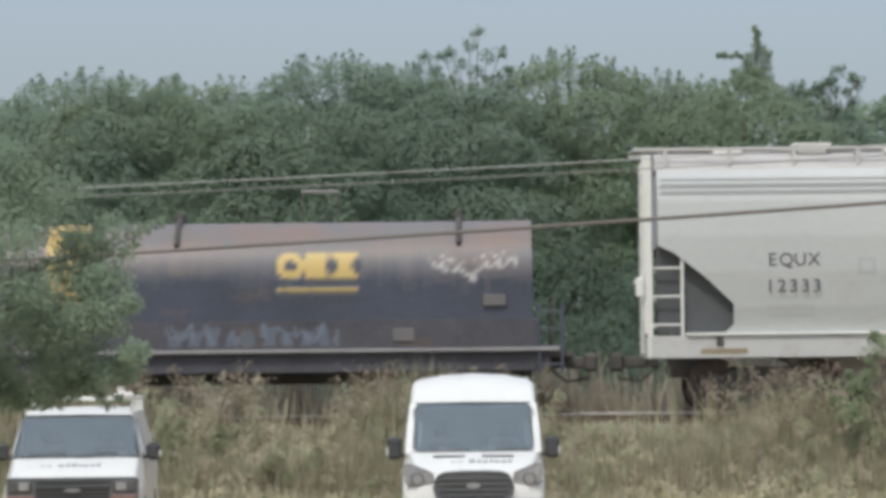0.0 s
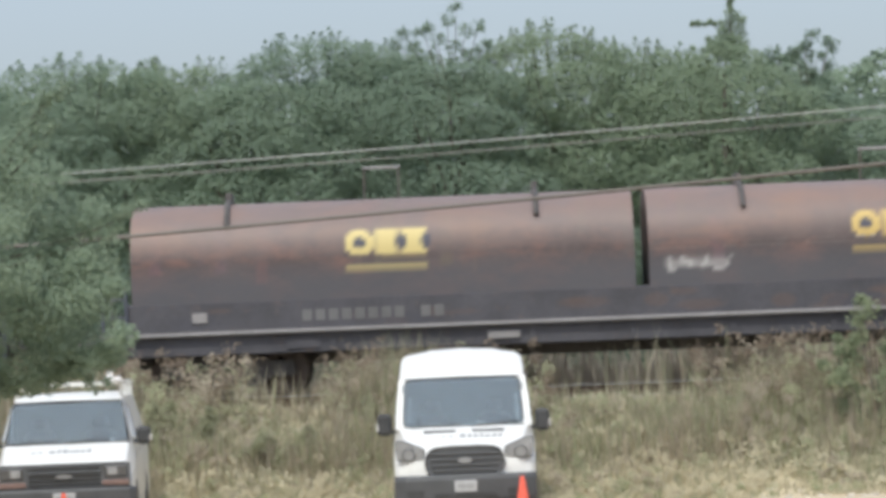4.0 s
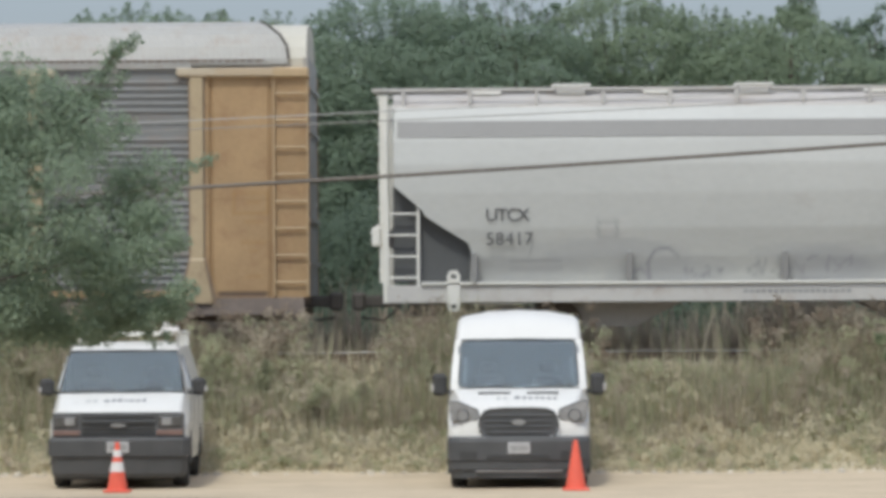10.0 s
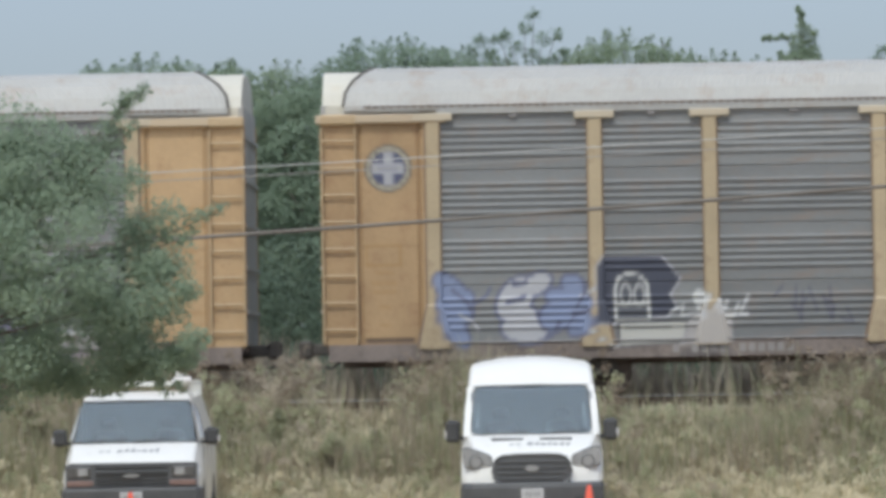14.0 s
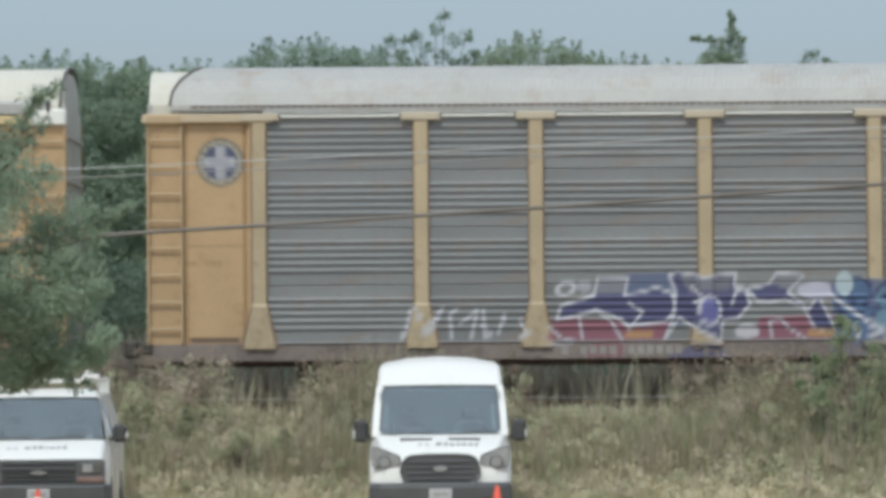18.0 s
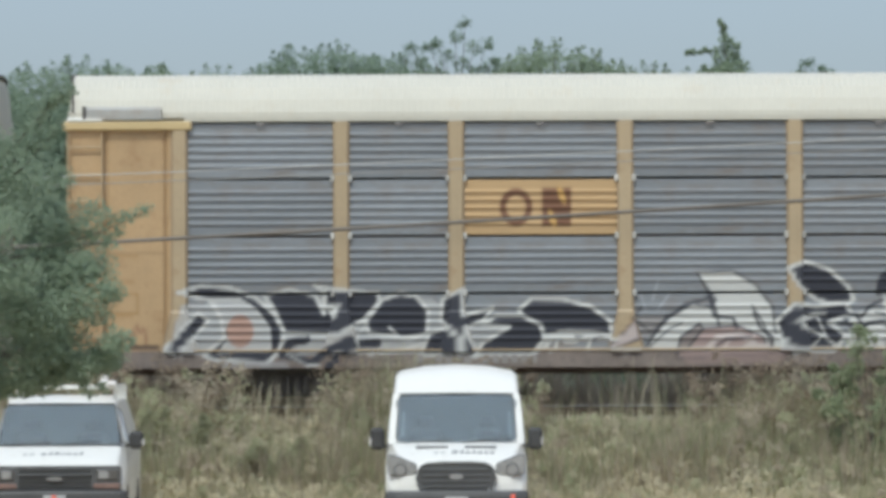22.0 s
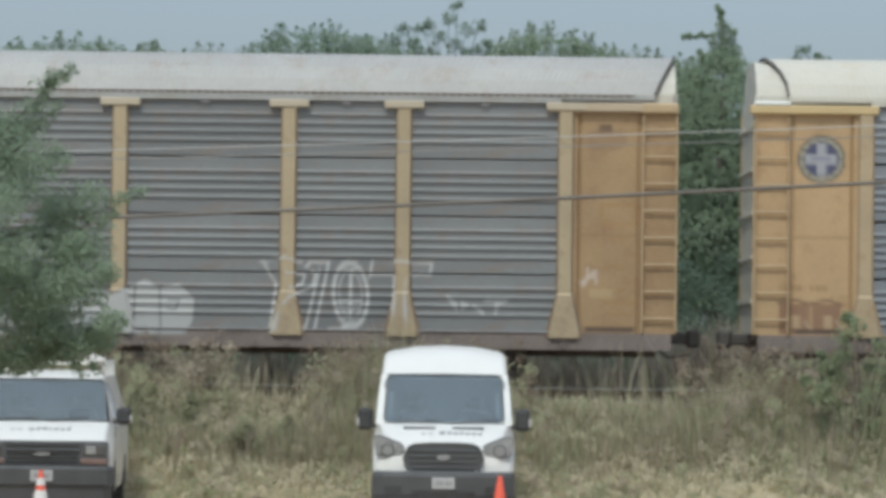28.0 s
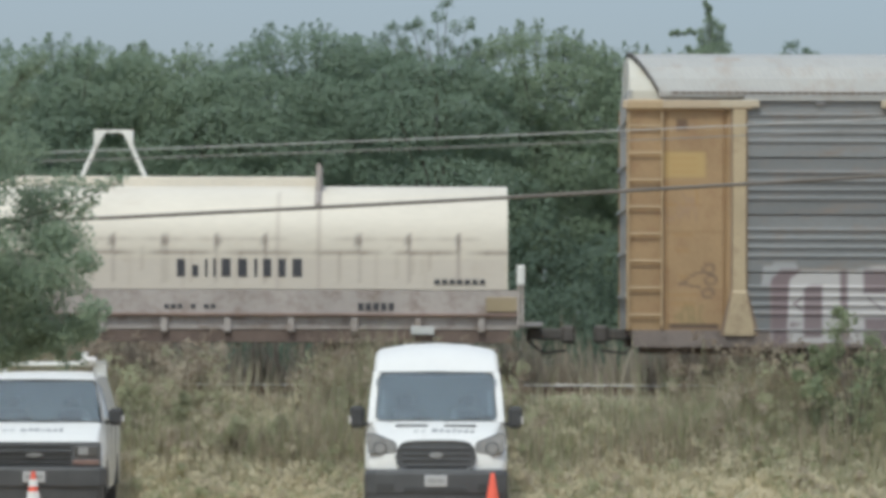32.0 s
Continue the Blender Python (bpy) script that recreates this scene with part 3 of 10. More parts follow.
def roof_arc(rise=0.11):
    arc = [(-1.50, 4.93), (-1.49, 5.02), (-1.40, 5.20), (-1.24, 5.38), (-1.0, 5.53), (-0.65, 5.61), (0.0, 5.64)]
    arc = [(y, z + rise * max(0, (z - 5.02) / 0.62) ** 0.8) for y, z in arc]
    return arc + [(-y, z) for y, z in reversed(arc[:-1])]


def roof_cut(z, top, eave, bend):
    """How far the roof's end stands back at a height: it sweeps from the eave to the ridge."""
    w = min(1, max(0, (z - 5.0) / 0.72))
    return eave + (top - eave) * w ** bend


def roof_mesh(material, half, left, right):
    """Arched roof of narrow cross-ribbed sheets; each end is cut back (ridge, eave, bend)."""
    arc = roof_arc()
    g, cols = Geo(), 540
    rings = []
    for i in range(cols + 1):
        lift = 0.014 if i % 2 else 0.0
        ring = []
        for y, z in arc:
            x0, x1 = -half + roof_cut(z, *left), half - roof_cut(z, *right)
            ring.append((x0 + (x1 - x0) * i / cols, y, z + lift))
        rings.append(ring)
    g.loft(rings, caps=False, closed=False)
    g.loft([[(x, y * 0.97, z - 0.04) for x, y, z in ring] for ring in rings[::45]], caps=False, closed=False)
    return g.mesh("roof", material)


def post_mesh(yellow, caps, paint, x):
    """A side post: flared foot, straight shaft, T-shaped cap on some cars."""
    g, rings = Geo(), []
    for i in range(84):
        low = 0.86 if caps else 0.93
        z = low + (4.86 - low) * i / 83
        w = 0.25 if z < 0.95 else 0.25 - 0.137 * min(1, (z - 0.95) / 0.67)
        y0 = -AR_W - (0.02 if z < 1.6 else 0.0)
        rings.append([(k * w, y, z) for k, y in ((-1.28, y0 + 0.05), (-1.02, y0 + 0.048), (-1, y0 + 0.01), (-0.9, y0), (-0.3, y0), (0.3, y0), (0.9, y0), (1, y0 + 0.01), (1.02, y0 + 0.048), (1.28, y0 + 0.05), (1.28, y0 + 0.13), (-1.28, y0 + 0.13))])
    g.loft(rings)
    if caps:
        g.box(-0.34, 0.34, -AR_W - 0.025, -AR_W + 0.1, 4.745, 4.872, 0.015)
    me = g.mesh("post", yellow)
    v = np.array([tuple(q.co) for q in me.vertices])
    rgba = paint.at(v[:, 0] + x, v[:, 2]) if paint else np.zeros((len(v), 4))
    # rusty flanges along the shaft
    w = np.where(v[:, 2] < 0.95, 0.25, 0.25 - 0.137 * np.clip((v[:, 2] - 0.95) / 0.67, 0, 1))
    edge = (np.abs(v[:, 0]) > w * 1.01) & (rgba[:, 3] < 0.3) & (v[:, 2] < 4.73)
    cap = (v[:, 2] > 4.735) & caps & (rgba[:, 3] < 0.3)
    rgba[cap] = (0.50, 0.44, 0.34, 0.7)
    rgba[edge] = (0.17, 0.115, 0.085, 0.75 if caps else 0.4)
    put_paint(me, rgba)
    return me


def autorack(u_right, label, panels, yellow, roof, paint, right_marks=None, left_marks=None, caps=False, knobs=False, nameboard=None, left_end=(0.08, 0.62, 1.2), right_end=(0.08, 0.62, 1.2), end_box=False, low_rail=False, bright_strip=False, few_ribs=False, stencil=-7.9):
    car = rail_car("autorack", u_right - AR_HALF, label)
    top = AR_HALF
    # frame
    for s in (-1, 1):
        g = Geo()
        y = s * 1.46
        rim = [(y + s * 0.05, z) for z in (0.66, 0.70, 0.75, 0.80, 0.85, 0.90, 0.95)] + [(y - s * 0.05, 0.95), (y - s * 0.05, 0.66)]
        g.loft([[(-top + 0.1 + (2 * top - 0.2) * i / 420, a, z) for a, z in rim] for i in range(421)])
        for d in POSTS:
            g.box(top - d - 0.06, top - d + 0.06, y - 0.065, y + 0.065, 0.70, 0.93)
        part("side_sill", painted_mesh(g, "side_sill", M["sill_painted"], paint if s < 0 else None), None, car, "dusty brown side sill")
        g = Geo()
        g.box(-top + 2.0, top - 2.0, *sorted((s * 1.44, s * 1.535)), 0.945, 0.972, 0.006)
        part("panel_rim", g, M["yellow_rung"] if knobs else M["ledge"], car, "pale rim under the panels")
    g = Geo()
    g.box(-top + 0.05, top - 0.05, -1.40, 1.40, 0.86, 0.93)
    g.box(-top + 0.3, top - 0.3, -0.3, 0.3, 0.55, 0.86)
    for i in range(9):
        x = -9.6 + 2.4 * i
        g.box(x - 0.06, x + 0.06, -1.4, 1.4, 0.66, 0.86)
    part("deck", g, M["underframe"], car)
    g = Geo()
    g.box(-top + 0.4, top - 0.4, -1.36, 1.36, 2.9, 2.96)
    part("upper_deck", g, M["underframe"], car)
    # posts
    body_yellow = yellow
    yellow = M["post_old"] if caps else M["post_plain"]
    key = ("post", caps, yellow.name)
    if key not in SHARED:
        SHARED[key] = post_mesh(yellow, caps, None, 0)
    if "knob" not in SHARED:
        g = Geo()
        g.box(-0.033, 0.033, -AR_W - 0.015, -AR_W + 0.03, -0.055, 0.055, 0.012)
        SHARED["knob"] = g.mesh("latch", M["latch"])
    for i, d in enumerate(POSTS):
        x = top - d
        me = SHARED[key]
        if paint is not None:
            me = post_mesh(yellow, caps, paint, x)
        p = part("post", me, None, car, at=(x, 0, 0))
        if knobs and 0 < i < len(POSTS) - 1:
            for z in (1.92, 2.9, 3.88):
                for s in (-0.15, 0.15):
                    part("latch", SHARED["knob"], None, p, at=(s, 0.03, z))
        part("post", SHARED[key], None, car, at=pose(x, 0, 0, 0, 0, 180))
    yellow = body_yellow
    # panels
    for i, (a, b) in enumerate(zip(POSTS, POSTS[1:])):
        x0, x1 = top - b + 0.10, top - a - 0.10
        for j, (z, h) in enumerate(ROWS):
            h = (0.956 if few_ribs else 0.972) if caps else h
            pk = ("panel", round(x1 - x0, 2), h, panels.name)
            if pk not in SHARED:
                SHARED[pk] = panel_mesh(x1 - x0, h, panels)
            me = SHARED[pk]
            near_paint = paint if paint is not None and j < 2 else None
            if nameboard and i == 6 and j == 2:
                me = panel_mesh(x1 - x0, h, yellow, nameboard(x0, x1, z, h), x0, z)
            elif near_paint is not None:
                me = panel_mesh(x1 - x0, h, panels, near_paint, x0, z)
            part("side_panel", me, None, car, at=(x0, -AR_W + 0.085, z))
            part("side_panel", SHARED[pk], None, car, at=pose(x1, AR_W - 0.085, z, 0, 0, 180))
    g = Geo()
    for s in (-1, 1):
        g.box(-top + 2.0, top - 2.0, s * 1.49 - 0.04, s * 1.49 + 0.04, 4.865, 4.93)
    part("top_rail", g, roof, car)
    if caps:
        for s in (-1, 1):
            g = Geo()
            g.box(-top + 0.75, top - 0.75, *sorted((s * 1.48, s * 1.512)), 5.0, 5.016)
            for i in range(200):
                x = -top + 0.8 + i * (2 * top - 1.7) / 199
                g.box(x, x + 0.07, *sorted((s * 1.48, s * 1.508)), 4.978, 5.0)
            part("eave_strip", g, M["sill"], car, "dull toothed strip along the roof edge")
    if bright_strip:
        for a, b in zip(POSTS[3:9], POSTS[4:10]):
            g = Geo()
            g.box(top - b + 0.36, top - a - 0.36, -AR_W + 0.02, -AR_W + 0.07, 4.80, 4.845, 0.008)
            part("top_strip", g, M["lamp_white"], car, "bright bare strip over the panels")
    if low_rail:
        for a, b in zip(POSTS[:6], POSTS[1:]):
            g = Geo()
            g.box(top - b + 0.3, top - a - 0.3, -AR_W + 0.0, -AR_W + 0.05, 0.97, 1.08, 0.01)
            me = g.mesh("low_rail", yellow)
            put_paint(me, np.zeros((len(me.vertices), 4)))
            part("low_rail", me, None, car, "tan rail under the panels")
    if "tab" not in SHARED:
        g = Geo()
        g.box(-0.07, 0.07, -0.02, 0.03, -0.025, 0.025, 0.008)
        SHARED["tab"] = g.mesh("top_tab", M["ledge"])
    for a, b in zip(POSTS, POSTS[1:]):
        part("top_tab", SHARED["tab"], None, car, at=(top - (a + b) / 2, -AR_W + 0.05, 4.82))
    # ends
    for way, marks in ((1, right_marks), (-1, left_marks)):
        sx = way * (top - 1.92)
        p = Paint()
        if marks:
            marks(p, way * (top - 0.96), way)
        if paint is not None:
            p.ops += paint.ops
        for off in (0.25, 1.27):
            p.line([(sx + way * off, 0.95), (sx + way * off, 4.7)], 0.05, (0.20, 0.12, 0.06), 0.55)
        # foot slot: a painted dark bar stands in for the recess's shade
        p.rect(*sorted((sx + way * 0.34, sx + way * 1.2)), 0.96, 1.07, (0.09, 0.06, 0.045), 0.9)
        p.line([(sx + way * 0.3, 2.62), (sx + way * 1.22, 2.62)], 0.03, (0.24, 0.15, 0.07), 0.5)
        part("end_panel", end_section(sx, way, yellow, p), None, car, "yellow solid end panel")
        part("end_panel", end_section(-sx, -way, yellow, None), None, car, at=pose(0, 0, 0, 0, 0, 180))
        g = Geo()
        x = way * (top - 1.08)
        g.box(x - 1.15, x + 1.05, -AR_W - 0.02, -AR_W + 0.12, 4.72, 4.87, 0.02)
        me = g.mesh("header_beam", yellow)
        put_paint(me, np.tile((0.50, 0.42, 0.31, 0.7) if caps else (0.62, 0.5, 0.26, 0.6), (len(me.vertices), 1)))
        part("header_beam", me, None, car, "pale yellow header beam")
        xa, xb = sorted((way * (top - 0.60), way * (top - 0.03)))
        ladder(car, xa, xb, -AR_W + 0.01, 0.98, 4.66, 8, M["yellow_rung"], "ladder", "yellow steel end ladder", stile=0.015)
        g = Geo()
        g.box(xa - 0.03, xb + 0.03, -AR_W - 0.03, -AR_W + 0.2, 4.70 if caps or way > 0 else 4.85, 4.88 if caps else 4.98 if way > 0 else 4.94, 0.03)
        part("ladder_cap", g, M["yellow_rung"] if caps else M["lamp_white"], car)
        for s in (-1, 1):
            g = Geo()
            g.box(*sorted((way * (top - 0.10), way * (top - 0.02))), *sorted((s * 0.03, s * 1.44)), 0.97, 5.05, 0.01)
            door = part("end_door", g, roof, car, "closed pale end door")
            for k in range(5):
                z = 1.5 + 0.75 * k
                g = Geo()
                g.box(*sorted((way * (top - 0.02), way * (top + 0.03))), *sorted((s * 0.06, s * 1.40)), z, z + 0.06)
                part("door_rib", g, roof, door)
        g = Geo()
        arch = [(-1.42, 4.88), (-1.42, 5.04), (-1.33, 5.24), (-1.14, 5.45), (-0.9, 5.59), (-0.5, 5.67), (0.5, 5.67), (0.9, 5.59), (1.14, 5.45), (1.33, 5.24), (1.42, 5.04), (1.42, 4.88)]
        g.prism(arch, "x", *sorted((way * (top - 1.1), way * (top - 0.05))))
        part("roof_cap", g, M["roof_white"], car, "white arched end cap under the roof")
        coupler(car, way * (top - 0.35), way)
    part("roof", roof_mesh(roof, top, left_end, right_end), None, car, "ribbed arched metal roof")
    for way, cut in ((-1, left_end), (1, right_end)):
        g = Geo()
        g.tube([(way * (top - roof_cut(z, *cut) + 0.012), y * 1.004, z + 0.012) for y, z in roof_arc() if z > 4.95], 0.024, 5)
        part("roof_edge", g, M["black_steel"], car, "dark bent edge of the roof end")
        if end_box:
            xa, xb = sorted((way * (top - 0.34), way * (top - 1.62)))
            g = Geo()
            g.prism([(-1.57, 4.90), (-1.57, 5.07), (-1.50, 5.12), (-1.30, 5.12), (-1.30, 4.90)], "x", xa, xb)
            part("eave_box", g, M["roof_grey"], car, "dull box along the eave at the car's end")
            g = Geo()
            g.box(*sorted((way * (top - 0.33), way * (top - 0.27))), -1.58, -1.40, 4.90, 5.13, 0.01)
            part("box_plate", g, M["black_steel"], car)
    if end_box:
        g = Geo()
        g.box(9.68, 10.02, -1.53, -1.512, 0.72, 0.86, 0.006)
        part("placard", g, M["lamp_white"], car, "small white placard on the sill")
    bars(stencil, stencil + 2.1, 0.73, 0.87, -1.512, 13, car, M["stencil_grey"], 8)
    for x in (-9.95, 9.95):
        truck(car, x)
    return car


M["post_old"] = mat("dusty_tan_post_paint", (0.40, 0.32, 0.205), 0.6, 0, 0.15, 0.9, 18, 0.1, (0.24, 0.17, 0.11), 0.3, painted=True, per_piece=0.06)
M["latch"] = mat("worn_white_latch_paint", (0.46, 0.45, 0.42), 0.6, vary=0.2, bump=0.05, per_piece=0.25)
M["stencil_grey"] = mat("worn_pale_stencil_paint", (0.27, 0.25, 0.235), 0.7, vary=0.25, bump=0)
M["sill"] = mat("dusty_sill_paint", (0.20, 0.16, 0.135), 0.8, 0, 0.3, 1.2, 16, 0.2, (0.10, 0.08, 0.07), 0.35)
M["sill_painted"] = mat("dusty_sprayed_sill_paint", (0.20, 0.165, 0.145), 0.8, 0, 0.3, 1.2, 16, 0.2, (0.10, 0.08, 0.07), 0.35, painted=True)
M["yellow_rung"] = mat("yellow_ladder_paint", (0.45, 0.335, 0.20), 0.55, vary=0.12, bump=0.05)
M["lamp_white"] = mat("white_bracket_paint", (0.7, 0.69, 0.64), 0.5, vary=0.08, bump=0.03)

DARK, NAVY, WHITE, GREY = (0.035, 0.037, 0.05), (0.04, 0.045, 0.09), (0.55, 0.55, 0.53), (0.30, 0.30, 0.31)


def emblem(p, x, z):
    """Round blue emblem with a pale cross on a ring."""
    p.ell(x, z, 0.41, 0.41, (0.13, 0.12, 0.10))
    p.ell(x, z, 0.37, 0.37, (0.36, 0.33, 0.25), 0, 0.9, ring=0.08)
    p.ell(x, z, 0.30, 0.30, (0.07, 0.077, 0.135))
    p.rect(x - 0.085, x + 0.085, z - 0.27, z + 0.27, (0.34, 0.34, 0.36)).rect(x - 0.27, x + 0.27, z - 0.085, z + 0.085, (0.34, 0.34, 0.36))
    p.rect(x - 0.16, x + 0.16, z - 0.02, z + 0.02, (0.12, 0.13, 0.22), 0.8)
    for k in range(14):
        a = 2 * math.pi * k / 14
        p.ell(x + 0.335 * math.cos(a), z + 0.335 * math.sin(a), 0.022, 0.022, (0.10, 0.09, 0.08), 0, 0.8)


def worn_marks(p, x, z0, z1, seed, col=(0.33, 0.19, 0.07)):
    rnd, z = random.Random(seed), z1
    while z > z0:
        w = rnd.uniform(0.08, 0.3)
        p.rect(x - w, x + w, z - 0.06, z, col, 0.5)
        z -= rnd.uniform(0.12, 0.5)


def boxed_mark(p, x, z, col=(0.34, 0.2, 0.07)):
    for b in (0.0, 0.34):
        p.line([(x - 0.28, z + b), (x + 0.28, z + b)], 0.04, col, 0.7)
    for s in (-0.28, 0.28):
        p.line([(x + s, z), (x + s, z + 0.34)], 0.04, col, 0.7)


# first: rusty grey, pale scribbles low down, a round-headed piece at its rear end
p1 = Paint()
for i, d in enumerate((3.2, 5.6, 8.1, 10.9, 13.8)):
    # several rows of small chalky loops
    rnd = random.Random(20 + i)
    for row in range(3 + i % 2):
        x, z = 13.85 - d - 1.15 + rnd.uniform(0, 0.3), 1.28 + 0.15 * row
        while x < 13.85 - d + 0.95 - rnd.uniform(0, 0.5):
            k = rnd.random()
            if k < 0.45:
                p1.ell(x, z, 0.055, rnd.uniform(0.04, 0.07), (0.52, 0.53, 0.54), rnd.uniform(-30, 30), 0.85, ring=0.035)
            elif k < 0.85:
                p1.line([(x - 0.05, z - 0.06), (x, z + rnd.uniform(0.02, 0.08)), (x + 0.05, z - 0.04)], 0.035, (0.50, 0.51, 0.52), 0.8)
            x += rnd.uniform(0.10, 0.17)
wild_letters(p1, -11.8, -9.2, 1.0, 2.1, 3, [(0.22, 0.26, 0.38), (0.42, 0.42, 0.44)], (0.14, 0.15, 0.22), 31)
p1.poly([(-9.18, 2.22), (-9.05, 2.39), (-8.06, 2.38), (-7.73, 2.0), (-7.92, 1.72), (-7.8, 1.5), (-7.97, 1.34), (-8.86, 1.27), (-8.88, 1.22), (-9.18, 1.23)], (0.06, 0.065, 0.09), (0.38, 0.38, 0.40), 0.035)
p1.poly([(-8.85, 1.3), (-8.86, 1.83), (-8.8, 2.02), (-8.64, 2.09), (-8.44, 2.05), (-8.31, 1.9), (-8.28, 1.29)], (0.08, 0.085, 0.10), (0.52, 0.52, 0.5), 0.05)
p1.ell(-8.68, 1.73, 0.1, 0.21, (0.45, 0.45, 0.44), 0, 1.0, ring=0.03)
p1.ell(-8.45, 1.72, 0.1, 0.21, (0.45, 0.45, 0.44), 0, 1.0, ring=0.03)
p1.line([(-8.8, 1.56), (-8.33, 1.57)], 0.05, (0.5, 0.5, 0.48))
p1.poly([(-8.8, 0.86), (-8.81, 1.25), (-7.64, 1.26), (-7.7, 0.89)], (0.47, 0.46, 0.42), (0.07, 0.07, 0.08), 0.04)
p1.line([(-8.69, 1.17), (-7.92, 1.17)], 0.03, (0.25, 0.25, 0.24))
p1.poly([(-7.81, 0.81), (-7.64, 1.25), (-7.36, 1.46), (-6.87, 1.39), (-6.87, 0.87), (-7.7, 0.86)], (0.41, 0.39, 0.38), a=0.8)
p1.ell(-7.42, 1.66, 0.13, 0.14, (0.5, 0.5, 0.48), 0, 1.0)
p1.ell(-7.41, 1.71, 0.04, 0.04, (0.1, 0.1, 0.1), 0, 1.0)
p1.ell(-6.92, 1.37, 0.09, 0.08, (0.45, 0.44, 0.42), 0, 1.0)
p1.line([(-7.92, 1.42), (-7.7, 1.55), (-7.74, 1.36), (-7.48, 1.41)], 0.045, (0.5, 0.5, 0.5))
p1.line([(-9.27, 1.15), (-9.02, 0.89), (-8.83, 0.86)], 0.05, (0.45, 0.45, 0.44))
p1.poly([(-7.92, 0.43), (-7.7, 0.83), (-6.92, 0.84), (-6.81, 0.45)], (0.12, 0.11, 0.11), a=0.6)
scrawl(p1, -7.5, -6.6, 1.2, 1.8, 6, (0.5, 0.5, 0.5), 34, 0.07)
scrawl(p1, -6.2, -4.8, 1.2, 1.9, 7, (0.12, 0.12, 0.15), 33, 0.05)

# second: long violet piece, a small pale face, then blue and red pieces towards the rear
NIGHT, CHALKY = (0.075, 0.075, 0.15), (0.50, 0.50, 0.53)
p2 = Paint()
p2.poly([(-5.72, 1.21), (-5.68, 2.09), (-4.85, 2.15), (-4.77, 1.19)], (0.08, 0.11, 0.22), a=0.7)
p2.poly([(-7.04, 0.97), (-6.92, 1.36), (-4.93, 1.27), (-5.05, 0.92)], (0.24, 0.085, 0.12), a=0.85)
p2.poly([(-3.57, 0.94), (-3.41, 1.35), (-2.14, 1.36), (-2.06, 0.96)], (0.24, 0.085, 0.12), a=0.85)
p2.poly([(-6.88, 1.32), (-6.8, 1.56), (-6.24, 1.73), (-6.16, 2.04), (-5.66, 2.03), (-5.72, 1.74), (-5.49, 1.77), (-5.17, 1.86), (-4.92, 1.77), (-4.83, 1.51), (-5.01, 1.28), (-5.64, 1.21), (-5.92, 1.38), (-6.2, 1.47), (-6.5, 1.39)], NIGHT, CHALKY, 0.05)
p2.poly([(-6.2, 1.78), (-6.15, 2.02), (-5.68, 2.01), (-5.74, 1.75)], (0.2, 0.2, 0.23))
p2.line([(-6.44, 0.99), (-6.5, 1.41), (-6.2, 1.47), (-5.94, 1.28), (-5.76, 0.96)], 0.045, CHALKY)
p2.line([(-5.8, 1.34), (-5.64, 1.17), (-5.41, 1.44), (-5.64, 1.59)], 0.045, CHALKY)
p2.line([(-7.0, 1.21), (-6.8, 1.0), (-6.58, 0.94), (-6.96, 0.91)], 0.05, CHALKY)
p2.poly([(-4.96, 2.07), (-4.81, 2.13), (-4.37, 2.02), (-3.82, 2.1), (-3.85, 1.88), (-3.65, 1.82), (-3.58, 1.56), (-3.79, 1.32), (-4.05, 1.29), (-4.08, 0.93), (-4.53, 1.18), (-4.79, 1.34), (-5.04, 0.98), (-4.88, 1.37), (-4.85, 1.79)], NIGHT, CHALKY, 0.05)
p2.poly([(-4.79, 2.07), (-4.37, 1.98), (-3.89, 2.04), (-3.93, 1.8), (-4.61, 1.78)], (0.19, 0.19, 0.21), a=0.8)
p2.ell(-4.27, 1.46, 0.21, 0.27, CHALKY, 0, 1.0)
p2.ell(-4.27, 1.46, 0.16, 0.22, (0.11, 0.11, 0.27), 0, 1.0)
p2.line([(-4.57, 1.86), (-4.37, 1.66), (-4.53, 1.6)], 0.04, CHALKY)
p2.line([(-3.89, 1.56), (-3.81, 1.8), (-3.63, 1.76)], 0.04, CHALKY)
p2.poly([(-3.63, 1.82), (-3.25, 1.91), (-3.11, 2.1), (-2.66, 2.05), (-2.94, 1.76), (-2.58, 1.47), (-2.42, 1.69), (-2.04, 0.96), (-2.5, 1.17), (-2.66, 1.49), (-2.98, 1.64), (-3.25, 1.59), (-3.45, 1.61)], NIGHT, CHALKY, 0.045)
p2.poly([(-3.21, 1.91), (-3.08, 2.07), (-2.7, 2.03), (-2.94, 1.8)], (0.2, 0.2, 0.22))
p2.line([(-3.21, 0.99), (-3.25, 1.27), (-3.06, 1.3), (-2.9, 1.14), (-2.66, 0.97)], 0.045, CHALKY)
p2.ell(-2.44, 1.79, 0.34, 0.15, (0.44, 0.43, 0.50), 0, 1.0)
p2.ell(-3.63, 1.1, 0.21, 0.13, (0.50, 0.48, 0.50), 0, 1.0)
p2.poly([(-5.74, 1.0), (-5.68, 1.11), (-5.23, 1.11), (-5.25, 0.99)], (0.42, 0.25, 0.11))
p2.poly([(-2.62, 1.01), (-2.6, 1.11), (-2.14, 1.11), (-2.12, 0.99)], (0.42, 0.25, 0.11))
p2.ell(-6.72, 1.85, 0.19, 0.12, CHALKY, 15, 1.0, ring=0.05)
p2.ell(-6.4, 1.89, 0.12, 0.1, (0.4, 0.39, 0.44), 0, 0.8)
p2.poly([(-5.05, 0.64), (-4.53, 0.9), (-4.13, 0.91), (-3.97, 0.61)], (0.1, 0.1, 0.2), a=0.7)
